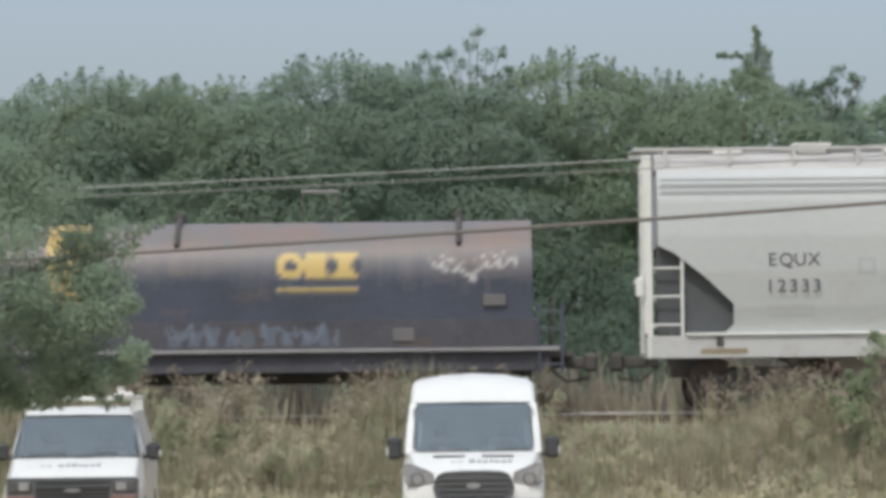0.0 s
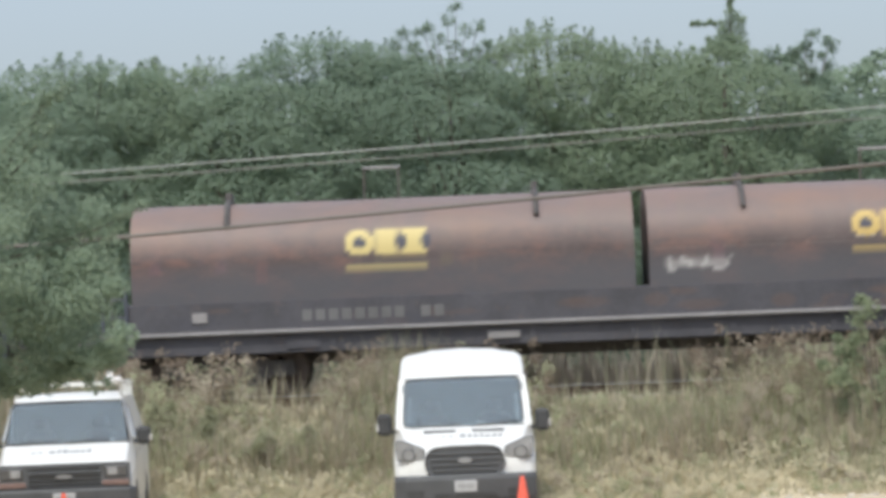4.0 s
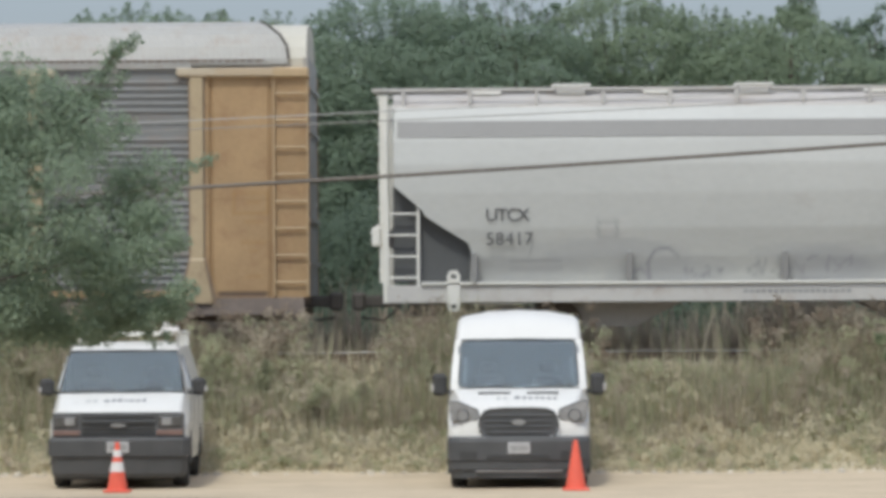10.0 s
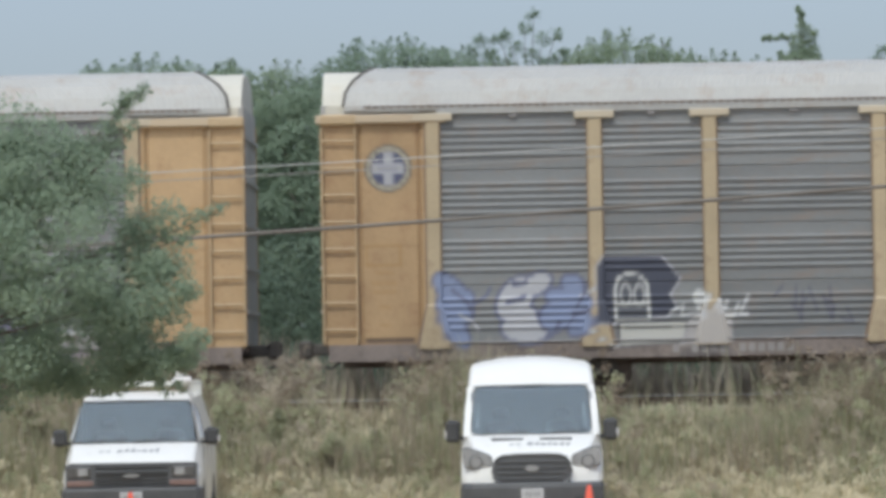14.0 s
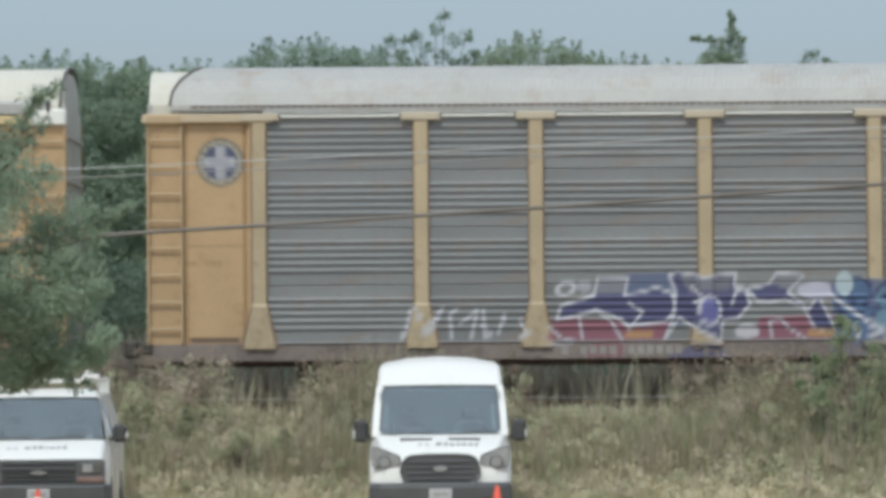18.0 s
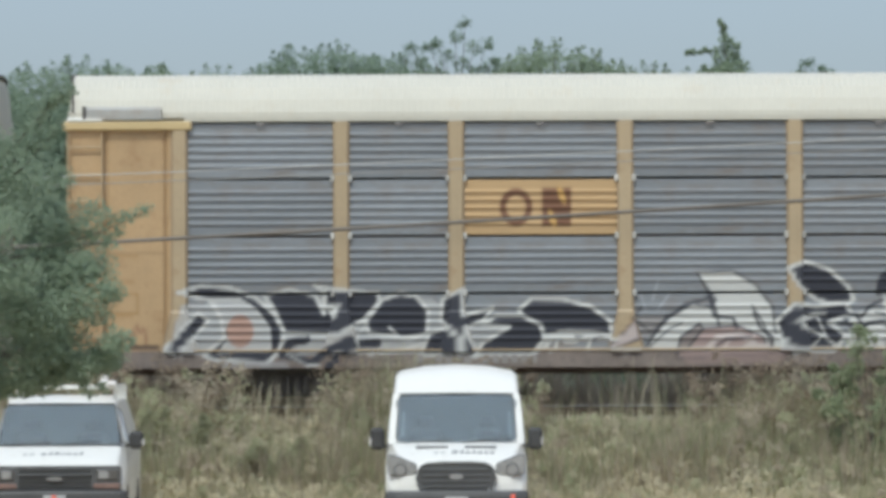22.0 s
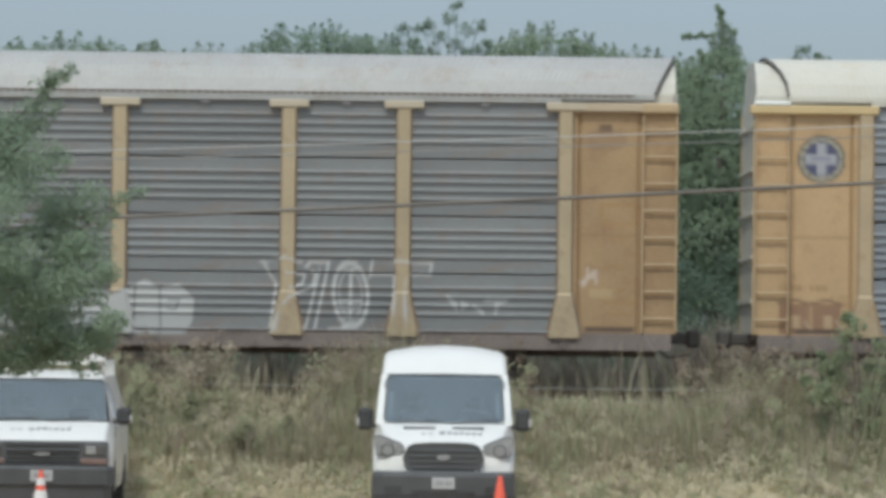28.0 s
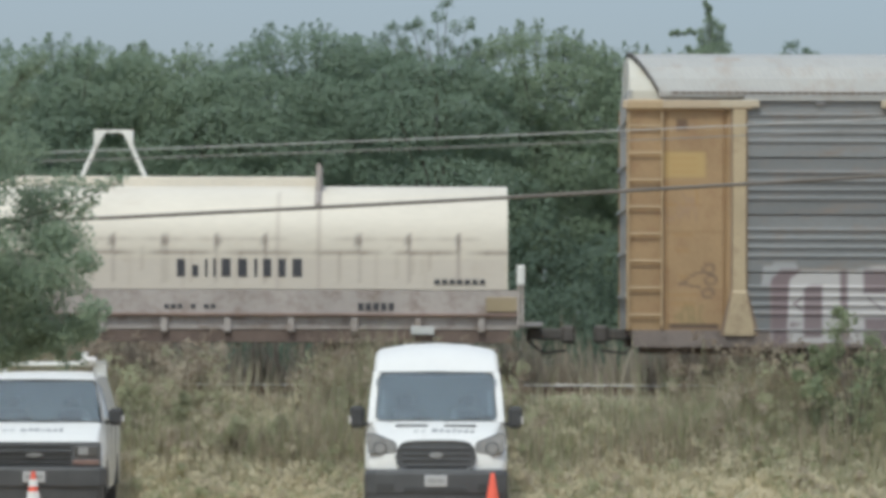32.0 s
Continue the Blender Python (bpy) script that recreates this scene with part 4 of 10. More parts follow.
p2.poly([(-6.4, 0.67), (-6.28, 0.93), (-5.72, 0.94), (-5.76, 0.66)], (0.24, 0.11, 0.13), a=0.7)
p2.poly([(-2.13, 0.95), (-2.21, 1.91), (-1.65, 1.99), (-1.33, 1.97), (-0.89, 1.93), (-0.21, 1.96), (1.14, 1.86), (1.22, 0.92)], (0.075, 0.105, 0.20), a=0.85)
wild_letters(p2, -2.15, 2.6, 0.98, 1.92, 8, [(0.085, 0.135, 0.235), (0.14, 0.235, 0.30), (0.06, 0.085, 0.165)], (0.045, 0.055, 0.13), 57, CHALKY)
p2.ell(-1.97, 1.9, 0.15, 0.21, (0.40, 0.47, 0.50), 0, 1.0)
p2.line([(-2.21, 1.71), (-1.17, 0.93)], 0.07, CHALKY)
p2.ell(-0.27, 1.78, 0.21, 0.21, (0.20, 0.32, 0.40), 0, 1.0)
p2.ell(0.19, 1.63, 0.18, 0.27, (0.08, 0.145, 0.27), 0, 1.0)
p2.poly([(-0.21, 1.02), (-0.09, 1.14), (0.34, 1.2), (0.5, 1.0)], (0.40, 0.36, 0.14))
p2.line([(0.54, 1.86), (0.74, 1.71), (0.88, 1.49), (1.24, 1.38)], 0.13, (0.44, 0.49, 0.51))
p2.line([(-0.17, 1.58), (0.03, 1.35), (0.42, 1.27)], 0.06, CHALKY)
p2.line([(1.22, 1.3), (1.14, 1.1), (1.3, 0.98)], 0.12, (0.44, 0.47, 0.46))
p2.line([(0.7, 1.04), (0.66, 1.24), (0.86, 1.11)], 0.06, CHALKY)
p2.poly([(1.58, 1.69), (2.18, 1.56), (2.79, 1.54), (2.62, 0.97), (1.86, 0.95)], (0.06, 0.12, 0.21))
p2.poly([(1.06, 1.78), (1.34, 1.97), (1.64, 1.69), (1.55, 1.53), (1.9, 0.91), (1.54, 0.89), (1.18, 1.54)], (0.065, 0.14, 0.245), (0.035, 0.05, 0.10), 0.05)
p2.line([(1.42, 1.58), (1.54, 1.57), (1.58, 1.43)], 0.04, CHALKY)
p2.line([(1.7, 1.31), (1.88, 1.3)], 0.07, (0.42, 0.46, 0.52))
p2.line([(2.22, 1.32), (2.36, 1.31)], 0.05, (0.42, 0.46, 0.52))
p2.poly([(1.94, 0.98), (1.96, 1.1), (2.64, 1.1), (2.61, 0.98)], (0.42, 0.26, 0.11))
p2.ell(-0.87, 2.03, 0.16, 0.07, (0.46, 0.46, 0.36), 0, 0.9)
p2.ell(-0.13, 2.05, 0.1, 0.07, (0.46, 0.46, 0.36), 0, 0.9)
p2.ell(0.46, 2.01, 0.17, 0.07, (0.46, 0.46, 0.36), 0, 0.9)
p2.ell(1.06, 2.01, 0.07, 0.07, (0.46, 0.46, 0.36), 0, 0.9)
p2.ell(1.78, 1.8, 0.14, 0.07, (0.46, 0.46, 0.36), 0, 0.9)
p2.ell(2.3, 1.76, 0.09, 0.07, (0.46, 0.46, 0.36), 0, 0.9)
p2.ell(2.73, 1.75, 0.06, 0.07, (0.46, 0.46, 0.36), 0, 0.9)
p2.ell(2.95, 1.62, 0.07, 0.07, (0.46, 0.46, 0.36), 0, 0.9)
p2.line([(1.8, 2.04), (1.86, 1.84)], 0.045, CHALKY)
p2.line([(2.01, 2.1), (1.96, 1.92)], 0.045, CHALKY)
p2.poly([(2.6, 0.94), (2.81, 1.48), (3.37, 1.52), (4.17, 1.86), (4.33, 1.88), (4.47, 1.22), (4.23, 0.92)], (0.43, 0.37, 0.385), a=0.9)
p2.ell(3.55, 1.84, 0.17, 0.21, (0.06, 0.06, 0.08), 0, 1.0)
p2.ell(3.79, 1.81, 0.12, 0.17, (0.06, 0.06, 0.08), 0, 1.0)
p2.ell(3.55, 1.84, 0.13, 0.17, (0.47, 0.47, 0.46), 0, 1.0)
p2.ell(3.79, 1.81, 0.09, 0.14, (0.47, 0.47, 0.46), 0, 1.0)
p2.ell(3.43, 1.48, 0.15, 0.17, (0.11, 0.11, 0.13), 0, 1.0)
p2.ell(3.82, 1.45, 0.14, 0.19, (0.11, 0.11, 0.13), 0, 1.0)
p2.ell(4.33, 1.16, 0.36, 0.11, (0.17, 0.15, 0.20), -10, 1.0)
p2.poly([(3.92, 0.97), (4.0, 1.37), (4.08, 1.81), (4.84, 2.01), (5.92, 2.07), (7.11, 1.97), (7.35, 1.01)], (0.195, 0.188, 0.245), a=0.85)
p2.poly([(7.35, 0.97), (7.39, 1.81), (8.7, 1.83), (9.02, 1.57), (9.06, 0.97)], (0.17, 0.17, 0.27), a=0.85)
p2.poly([(9.3, 0.97), (9.34, 1.81), (9.98, 1.81), (10.38, 1.53), (10.42, 0.97)], (0.17, 0.15, 0.23), a=0.85)
p2.ell(10.86, 1.09, 0.6, 0.18, (0.40, 0.375, 0.33), 0, 0.85)
p2.line([(4.84, 2.05), (5.0, 1.97), (5.04, 1.45)], 0.06, CHALKY, 0.85)
p2.line([(5.16, 2.01), (5.64, 2.01), (5.8, 1.77), (5.84, 1.45)], 0.08, CHALKY, 0.85)
p2.line([(4.76, 1.64), (5.08, 1.64)], 0.07, CHALKY, 0.85)
p2.line([(5.44, 1.65), (5.64, 1.67)], 0.08, CHALKY, 0.85)
p2.line([(6.39, 1.97), (6.67, 2.05), (6.99, 2.01)], 0.12, CHALKY, 0.85)
p2.line([(7.11, 1.97), (7.29, 1.57), (7.4, 1.05)], 0.08, CHALKY, 0.85)
p2.line([(7.35, 2.01), (7.49, 1.85), (7.87, 1.91), (7.99, 2.03)], 0.05, CHALKY, 0.85)
p2.line([(7.87, 1.89), (7.87, 1.61)], 0.05, CHALKY, 0.85)
p2.line([(8.6, 1.77), (8.98, 1.59)], 0.06, CHALKY, 0.85)
p2.line([(7.43, 1.29), (8.19, 1.33), (8.62, 1.71)], 0.06, CHALKY, 0.85)
p2.line([(7.69, 1.06), (8.31, 1.06)], 0.1, CHALKY, 0.85)
p2.line([(8.54, 1.02), (8.9, 1.02)], 0.07, CHALKY, 0.85)
p2.line([(9.5, 1.83), (9.82, 1.73)], 0.08, CHALKY, 0.85)
p2.line([(9.62, 1.49), (9.58, 1.81)], 0.06, CHALKY, 0.85)
p2.line([(10.18, 1.77), (10.3, 1.63), (10.52, 1.61)], 0.08, CHALKY, 0.85)
p2.line([(9.9, 1.25), (10.08, 1.42), (10.3, 1.49), (10.48, 1.33)], 0.06, CHALKY, 0.85)
p2.line([(10.74, 1.27), (10.99, 1.27)], 0.06, CHALKY, 0.85)
p2.line([(11.11, 1.33), (11.13, 1.01)], 0.07, CHALKY, 0.85)
p2.line([(6.47, 1.37), (6.71, 1.69), (6.95, 1.41)], 0.05, CHALKY, 0.85)
p2.line([(6.23, 1.13), (6.75, 1.17), (6.87, 1.01)], 0.06, CHALKY, 0.85)
p2.line([(6.15, 1.45), (6.39, 1.53), (6.51, 1.25)], 0.08, (0.09, 0.08, 0.17))
p2.line([(7.59, 1.49), (7.61, 1.01)], 0.08, (0.09, 0.08, 0.17))
p2.line([(8.07, 1.73), (8.15, 1.37), (8.43, 1.53)], 0.08, (0.09, 0.08, 0.17))
p2.line([(10.28, 0.97), (10.38, 1.25)], 0.08, (0.09, 0.08, 0.17))
p2.line([(9.86, 1.65), (9.66, 1.41)], 0.08, (0.09, 0.08, 0.17))
p2.rect(2.5, 4.2, 0.66, 0.95, (0.36, 0.30, 0.30), 0.7).rect(4.2, 11.0, 0.66, 0.95, (0.29, 0.255, 0.275), 0.65).rect(-2.2, 2.5, 0.66, 0.95, (0.17, 0.165, 0.20), 0.6)
p2.rect(-0.8, 11.0, 0.925, 0.985, (0.46, 0.44, 0.44), 0.75)
for x, c in ((1.5, (0.10, 0.16, 0.24)), (4.5, (0.2, 0.18, 0.24)), (6.4, (0.34, 0.30, 0.31)), (8.2, (0.36, 0.32, 0.32)), (9.6, (0.24, 0.2, 0.2))):
    p2.ell(x, 0.8, 0.5, 0.13, c, 0, 0.7)
p2.poly([(7.43, 1.59), (7.82, 1.69), (8.40, 1.68), (8.78, 1.46), (8.69, 1.31), (8.01, 1.26), (7.48, 1.30)], (0.13, 0.145, 0.33), a=0.7)
p2.line([(5.41, 1.90), (5.45, 1.37)], 0.060, (0.085, 0.08, 0.16), 0.85)
p2.line([(5.94, 1.96), (6.13, 1.43), (6.08, 1.28)], 0.060, (0.085, 0.08, 0.16), 0.85)
p2.line([(7.24, 1.73), (7.38, 1.20)], 0.060, (0.085, 0.08, 0.16), 0.85)
p2.line([(7.48, 1.51), (7.87, 1.58), (7.91, 1.31)], 0.060, (0.085, 0.08, 0.16), 0.85)
p2.line([(8.44, 1.60), (8.69, 1.41)], 0.060, (0.085, 0.08, 0.16), 0.85)
p2.line([(9.22, 1.76), (9.26, 1.32)], 0.060, (0.085, 0.08, 0.16), 0.85)
p2.line([(9.55, 1.61), (9.60, 1.33)], 0.060, (0.085, 0.08, 0.16), 0.85)
p2.line([(5.50, 1.18), (6.08, 1.26), (6.85, 1.15)], 0.060, (0.085, 0.08, 0.16), 0.85)
p2.line([(9.94, 1.25), (10.28, 1.24)], 0.060, (0.085, 0.08, 0.16), 0.85)
p2.line([(5.23, 1.99), (5.41, 2.03), (5.45, 1.85), (5.45, 1.42)], 0.060, CHALKY, 0.95)
p2.line([(5.07, 1.61), (5.43, 1.61)], 0.050, CHALKY, 0.95)
p2.line([(5.72, 1.62), (5.87, 1.65)], 0.090, CHALKY, 0.95)
p2.line([(5.84, 1.96), (6.13, 2.01), (6.25, 1.84)], 0.090, CHALKY, 0.95)
p2.line([(6.00, 1.62), (6.03, 1.33)], 0.050, CHALKY, 0.95)
p2.line([(6.42, 1.94), (6.61, 2.06), (7.05, 2.02)], 0.100, CHALKY, 0.95)
p2.line([(7.24, 1.97), (7.38, 1.30), (7.36, 1.20)], 0.060, CHALKY, 0.95)
p2.line([(7.38, 1.97), (7.62, 1.88), (7.87, 1.91), (7.96, 2.06)], 0.045, CHALKY, 0.95)
p2.line([(7.87, 1.91), (7.89, 1.74)], 0.040, CHALKY, 0.95)
p2.line([(8.54, 1.75), (8.69, 1.68), (8.97, 1.59)], 0.060, CHALKY, 0.95)
p2.line([(9.46, 1.85), (9.60, 1.76), (9.84, 1.76)], 0.080, CHALKY, 0.95)
p2.line([(10.13, 1.81), (10.32, 1.69)], 0.060, CHALKY, 0.95)
p2.line([(10.23, 1.64), (10.47, 1.64)], 0.100, CHALKY, 0.95)
p2.line([(10.04, 1.43), (10.32, 1.47), (10.54, 1.29)], 0.070, CHALKY, 0.95)
p2.line([(10.81, 1.24), (11.00, 1.29), (11.02, 1.10)], 0.080, CHALKY, 0.95)
p2.line([(10.59, 1.45), (10.63, 1.42)], 0.070, CHALKY, 0.95)
p2.line([(11.14, 1.30), (11.29, 1.25)], 0.060, CHALKY, 0.95)
p2.line([(7.67, 1.03), (8.25, 1.07)], 0.070, CHALKY, 0.95)
p2.line([(8.49, 0.99), (8.78, 1.02)], 0.050, CHALKY, 0.95)
p2.line([(7.24, 0.89), (7.87, 0.90)], 0.060, CHALKY, 0.95)
p2.line([(8.16, 0.88), (8.83, 0.89)], 0.060, CHALKY, 0.95)
p2.line([(9.65, 0.86), (9.94, 0.87)], 0.060, CHALKY, 0.95)
p2.line([(10.37, 0.89), (10.81, 0.90)], 0.060, CHALKY, 0.95)
p2.poly([(10.37, 1.22), (10.61, 1.18), (11.77, 1.16), (11.77, 0.98), (10.37, 0.96)], (0.36, 0.33, 0.33), a=0.8)
p2.line([(12.16, 1.79), (12.12, 1.93), (12.23, 1.99), (12.37, 1.92), (12.33, 1.79)], 0.055, (0.15, 0.115, 0.06), 0.85)
p2.line([(12.47, 2.11), (12.48, 1.89), (12.54, 1.63)], 0.055, (0.15, 0.115, 0.06), 0.85)
p2.line([(12.56, 1.88), (12.64, 2.00), (12.81, 2.02), (12.91, 1.87)], 0.055, (0.15, 0.115, 0.06), 0.85)
p2.line([(12.25, 1.72), (12.49, 1.78), (12.75, 1.70)], 0.055, (0.15, 0.115, 0.06), 0.85)
p2.line([(12.35, 2.03), (12.64, 2.08)], 0.055, (0.15, 0.115, 0.06), 0.85)
p2.ell(12.55, 1.72, 0.30, 0.16, (0.28, 0.22, 0.10), 0, 0.55)
p2.poly([(3.92, 0.81), (4.0, 0.93), (11.29, 0.93), (11.29, 0.81)], (0.33, 0.28, 0.33), a=0.6)
scrawl(p2, -9.6, -7.4, 1.0, 1.55, 8, (0.47, 0.47, 0.5), 45, 0.06)

# third: navy piece with pale edges on turquoise, then figures in black, white and grey, then leaning black shapes
PALE, TEAL = (0.45, 0.47, 0.52), (0.12, 0.265, 0.275)
p3 = Paint()
p3.poly([(10.44, 0.95), (10.44, 1.93), (11.82, 1.93), (11.82, 0.95)], TEAL, a=0.85)
p3.poly([(4.49, 0.96), (4.54, 2.33), (5.17, 2.35), (5.47, 2.04), (5.74, 1.75), (5.94, 1.61), (5.17, 1.57), (4.90, 0.96)], TEAL, a=0.62)
p3.poly([(4.90, 0.92), (5.15, 1.57), (6.61, 1.57), (6.74, 1.27), (6.61, 0.92)], (0.076, 0.09, 0.13))
p3.line([(4.90, 0.90), (5.15, 1.57), (5.74, 1.59), (6.52, 1.56)], 0.060, PALE)
p3.poly([(5.47, 2.02), (5.53, 2.17), (5.79, 2.23), (6.08, 2.12), (6.56, 1.92), (6.73, 1.61), (6.66, 1.57), (5.94, 1.61), (5.65, 1.88)], (0.10, 0.11, 0.14))
p3.line([(5.47, 2.00), (5.50, 2.16), (5.74, 2.23), (5.96, 2.19), (6.15, 2.07), (6.37, 2.02)], 0.050, PALE, 0.90)
p3.line([(5.58, 1.91), (5.72, 1.75), (5.92, 1.66)], 0.050, PALE)
p3.poly([(6.25, 2.12), (6.71, 2.16), (7.05, 1.90), (7.19, 1.56), (7.36, 1.27), (7.44, 0.92), (6.66, 0.92), (6.82, 1.22), (6.77, 1.61), (6.56, 1.92)], (0.15, 0.16, 0.155))
p3.line([(6.32, 2.12), (6.66, 2.12), (6.85, 1.99)], 0.060, PALE, 0.80)
p3.line([(6.54, 1.92), (6.66, 1.72), (6.74, 1.54)], 0.060, PALE)
p3.line([(6.68, 1.53), (6.82, 1.53)], 0.090, (0.40, 0.42, 0.40))
p3.line([(6.68, 1.38), (6.82, 1.38)], 0.090, (0.40, 0.42, 0.40))
p3.line([(6.68, 1.24), (6.82, 1.24)], 0.090, (0.40, 0.42, 0.40))
p3.line([(6.77, 1.10), (6.57, 1.00), (6.48, 0.90)], 0.160, (0.40, 0.42, 0.40))
p3.poly([(7.27, 2.04), (7.72, 1.96), (7.89, 1.70), (7.83, 1.46), (7.58, 1.17), (7.40, 1.32), (7.27, 1.61)], (0.17, 0.33, 0.34))
p3.line([(7.72, 1.96), (7.87, 1.75), (7.86, 1.54), (7.67, 1.35)], 0.045, PALE, 0.80)
p3.ell(7.19, 1.86, 0.13, 0.30, (0.42, 0.44, 0.42), 0, 0.9)
p3.line([(6.84, 1.97), (6.89, 2.16), (7.07, 2.29), (7.38, 2.28), (7.65, 2.17)], 0.055, PALE)
p3.line([(7.11, 1.70), (7.24, 1.46), (7.38, 1.22), (7.44, 0.92)], 0.060, PALE)
p3.poly([(7.48, 0.92), (7.44, 1.17), (7.72, 1.38), (7.89, 1.65), (7.75, 1.99), (7.67, 2.09), (8.06, 2.14), (8.30, 1.85), (8.54, 1.51), (8.62, 1.22), (8.64, 0.92)], (0.076, 0.09, 0.13))
p3.ell(7.84, 1.27, 0.10, 0.11, PALE, 0, 1.0, ring=0.045)
p3.line([(7.90, 1.34), (7.99, 1.15), (8.03, 0.92)], 0.050, PALE)
p3.poly([(8.06, 2.12), (8.64, 2.15), (9.22, 2.17), (10.08, 2.14), (10.28, 2.02), (10.22, 1.83), (10.04, 1.72), (9.36, 1.60), (9.31, 1.39), (8.64, 1.56), (8.49, 1.61)], (0.10, 0.105, 0.145))
p3.poly([(9.29, 1.54), (9.99, 1.70), (10.23, 1.70), (10.42, 1.51), (10.50, 1.22), (10.47, 0.92), (8.91, 0.92), (9.17, 1.17), (9.52, 1.30)], (0.076, 0.09, 0.13))
p3.poly([(8.56, 1.53), (9.12, 1.46), (9.39, 1.36), (9.12, 1.17), (8.85, 0.92), (8.64, 0.92)], (0.34, 0.37, 0.33))
p3.line([(7.67, 2.14), (8.04, 2.12), (8.25, 1.88), (8.49, 1.60), (8.61, 1.27), (8.64, 0.92)], 0.075, PALE)
p3.line([(8.49, 1.59), (8.83, 1.54), (9.24, 1.42)], 0.045, PALE)
p3.line([(9.24, 1.26), (9.52, 1.31)], 0.070, PALE)
p3.line([(9.07, 2.16), (9.60, 2.17), (10.08, 2.13), (10.30, 1.99), (10.23, 1.80), (9.97, 1.69)], 0.055, PALE)
p3.line([(9.22, 1.91), (9.33, 1.70), (9.30, 1.51)], 0.055, PALE)
p3.line([(9.33, 1.61), (9.94, 1.70)], 0.030, PALE, 0.70)
p3.line([(9.99, 1.71), (10.26, 1.69), (10.42, 1.51), (10.51, 1.22), (10.49, 0.92)], 0.065, PALE)
p3.poly([(-6.15, 1.64), (-5.93, 1.83), (-5.4, 1.82), (-4.92, 1.69), (-4.59, 1.45), (-4.57, 1.19), (-4.78, 1.23), (-5.31, 1.26), (-5.79, 1.13), (-5.98, 1.31)], DARK, WHITE, 0.070)
p3.line([(-5.98, 0.94), (-5.74, 1.21), (-5.31, 1.26), (-4.83, 1.19)], 0.04, WHITE)
p3.line([(-5.64, 0.92), (-5.69, 1.11), (-4.92, 1.13), (-5.0, 0.92)], 0.035, WHITE)
p3.ell(-5.31, 1.15, 0.12, 0.1, WHITE, 0, 1.0)
p3.poly([(-4.68, 0.95), (-4.17, 1.45), (-4.09, 1.13)], (0.47, 0.40, 0.38), DARK, 0.03)
p3.poly([(-4.01, 0.94), (-3.72, 1.42), (-3.19, 1.73), (-2.88, 1.67), (-2.79, 1.79), (-3.0, 2.08), (-3.12, 2.27), (-2.52, 2.29), (-2.13, 2.06), (-1.83, 1.67), (-1.79, 1.26), (-1.44, 0.92)], WHITE, DARK, 0.035)
p3.line([(-3.0, 2.08), (-2.81, 1.67), (-2.73, 1.32)], 0.04, DARK)
p3.line([(-2.18, 1.69), (-1.99, 1.4), (-1.85, 0.97)], 0.03, DARK)
p3.line([(-3.96, 0.97), (-3.58, 1.31), (-3.38, 1.4)], 0.03, DARK)
p3.poly([(-3.46, 0.82), (-3.38, 1.11), (-3.1, 1.31), (-2.42, 1.35), (-1.99, 1.16), (-1.87, 0.86)], (0.36, 0.275, 0.255), DARK, 0.035)
p3.line([(-2.71, 0.92), (-2.52, 1.16), (-2.13, 1.19)], 0.05, (0.5, 0.42, 0.4))
p3.poly([(-1.56, 2.34), (-1.27, 2.44), (-0.88, 2.32), (-0.55, 2.03), (-0.44, 1.79), (-0.67, 1.66), (-1.08, 1.79), (-1.41, 2.06)], DARK, WHITE, 0.070)
p3.poly([(-1.77, 1.42), (-1.46, 1.73), (-1.08, 1.67), (-0.6, 1.74), (-0.48, 1.55), (-0.88, 1.4), (-0.58, 1.19), (-0.77, 0.92), (-1.46, 0.92), (-1.7, 1.16)], DARK, WHITE, 0.070)
p3.line([(-1.46, 1.4), (-1.08, 1.52), (-0.93, 1.19)], 0.035, WHITE)
p3.line([(-1.17, 0.97), (-0.98, 1.19)], 0.03, WHITE)
p3.poly([(-0.6, 0.92), (-0.5, 1.55), (-0.07, 1.64), (0.7, 1.64), (0.99, 1.5), (1.01, 0.92)], WHITE)
p3.line([(-0.45, 0.97), (-0.26, 1.35), (0.03, 1.4), (0.27, 1.19), (0.27, 0.94)], 0.03, DARK)
p3.line([(0.41, 0.94), (0.56, 1.31), (0.8, 1.35), (0.94, 0.97)], 0.03, DARK)
p3.line([(-0.16, 1.21), (-0.07, 0.94)], 0.03, DARK)
p3.line([(-0.07, 1.57), (0.27, 1.48), (0.7, 1.55)], 0.03, DARK)
p3.ell(0.3, 1.76, 0.26, 0.24, WHITE, 0, 1.0)
p3.poly([(-0.07, 1.86), (-0.05, 2.12), (0.22, 2.27), (0.61, 2.44), (0.66, 2.59), (0.76, 2.42), (0.91, 2.51), (0.86, 1.9), (0.62, 1.79), (0.41, 1.94)], DARK)
p3.line([(0.2, 1.74), (0.28, 1.77)], 0.03, DARK)
p3.line([(0.36, 1.77), (0.43, 1.73)], 0.03, DARK)
p3.poly([(2.29, 2.09), (2.53, 2.33), (3.11, 2.41), (3.68, 2.27), (4.07, 2.03), (4.21, 1.74), (4.42, 1.4), (4.16, 1.16), (3.59, 0.95), (2.53, 0.95), (2.41, 1.4), (2.72, 1.71), (2.99, 1.88), (2.72, 2.06)], WHITE, DARK, 0.04)
p3.poly([(2.24, 2.08), (2.72, 2.06), (2.99, 1.86), (2.82, 1.74), (2.77, 1.83), (2.43, 1.98)], (0.36, 0.33, 0.27), DARK, 0.03)
p3.line([(3.28, 1.42), (3.49, 1.55), (3.83, 1.45), (3.99, 1.16), (3.88, 1.11)], 0.035, DARK)
p3.line([(3.3, 1.4), (3.39, 1.19), (3.83, 0.97)], 0.035, DARK)
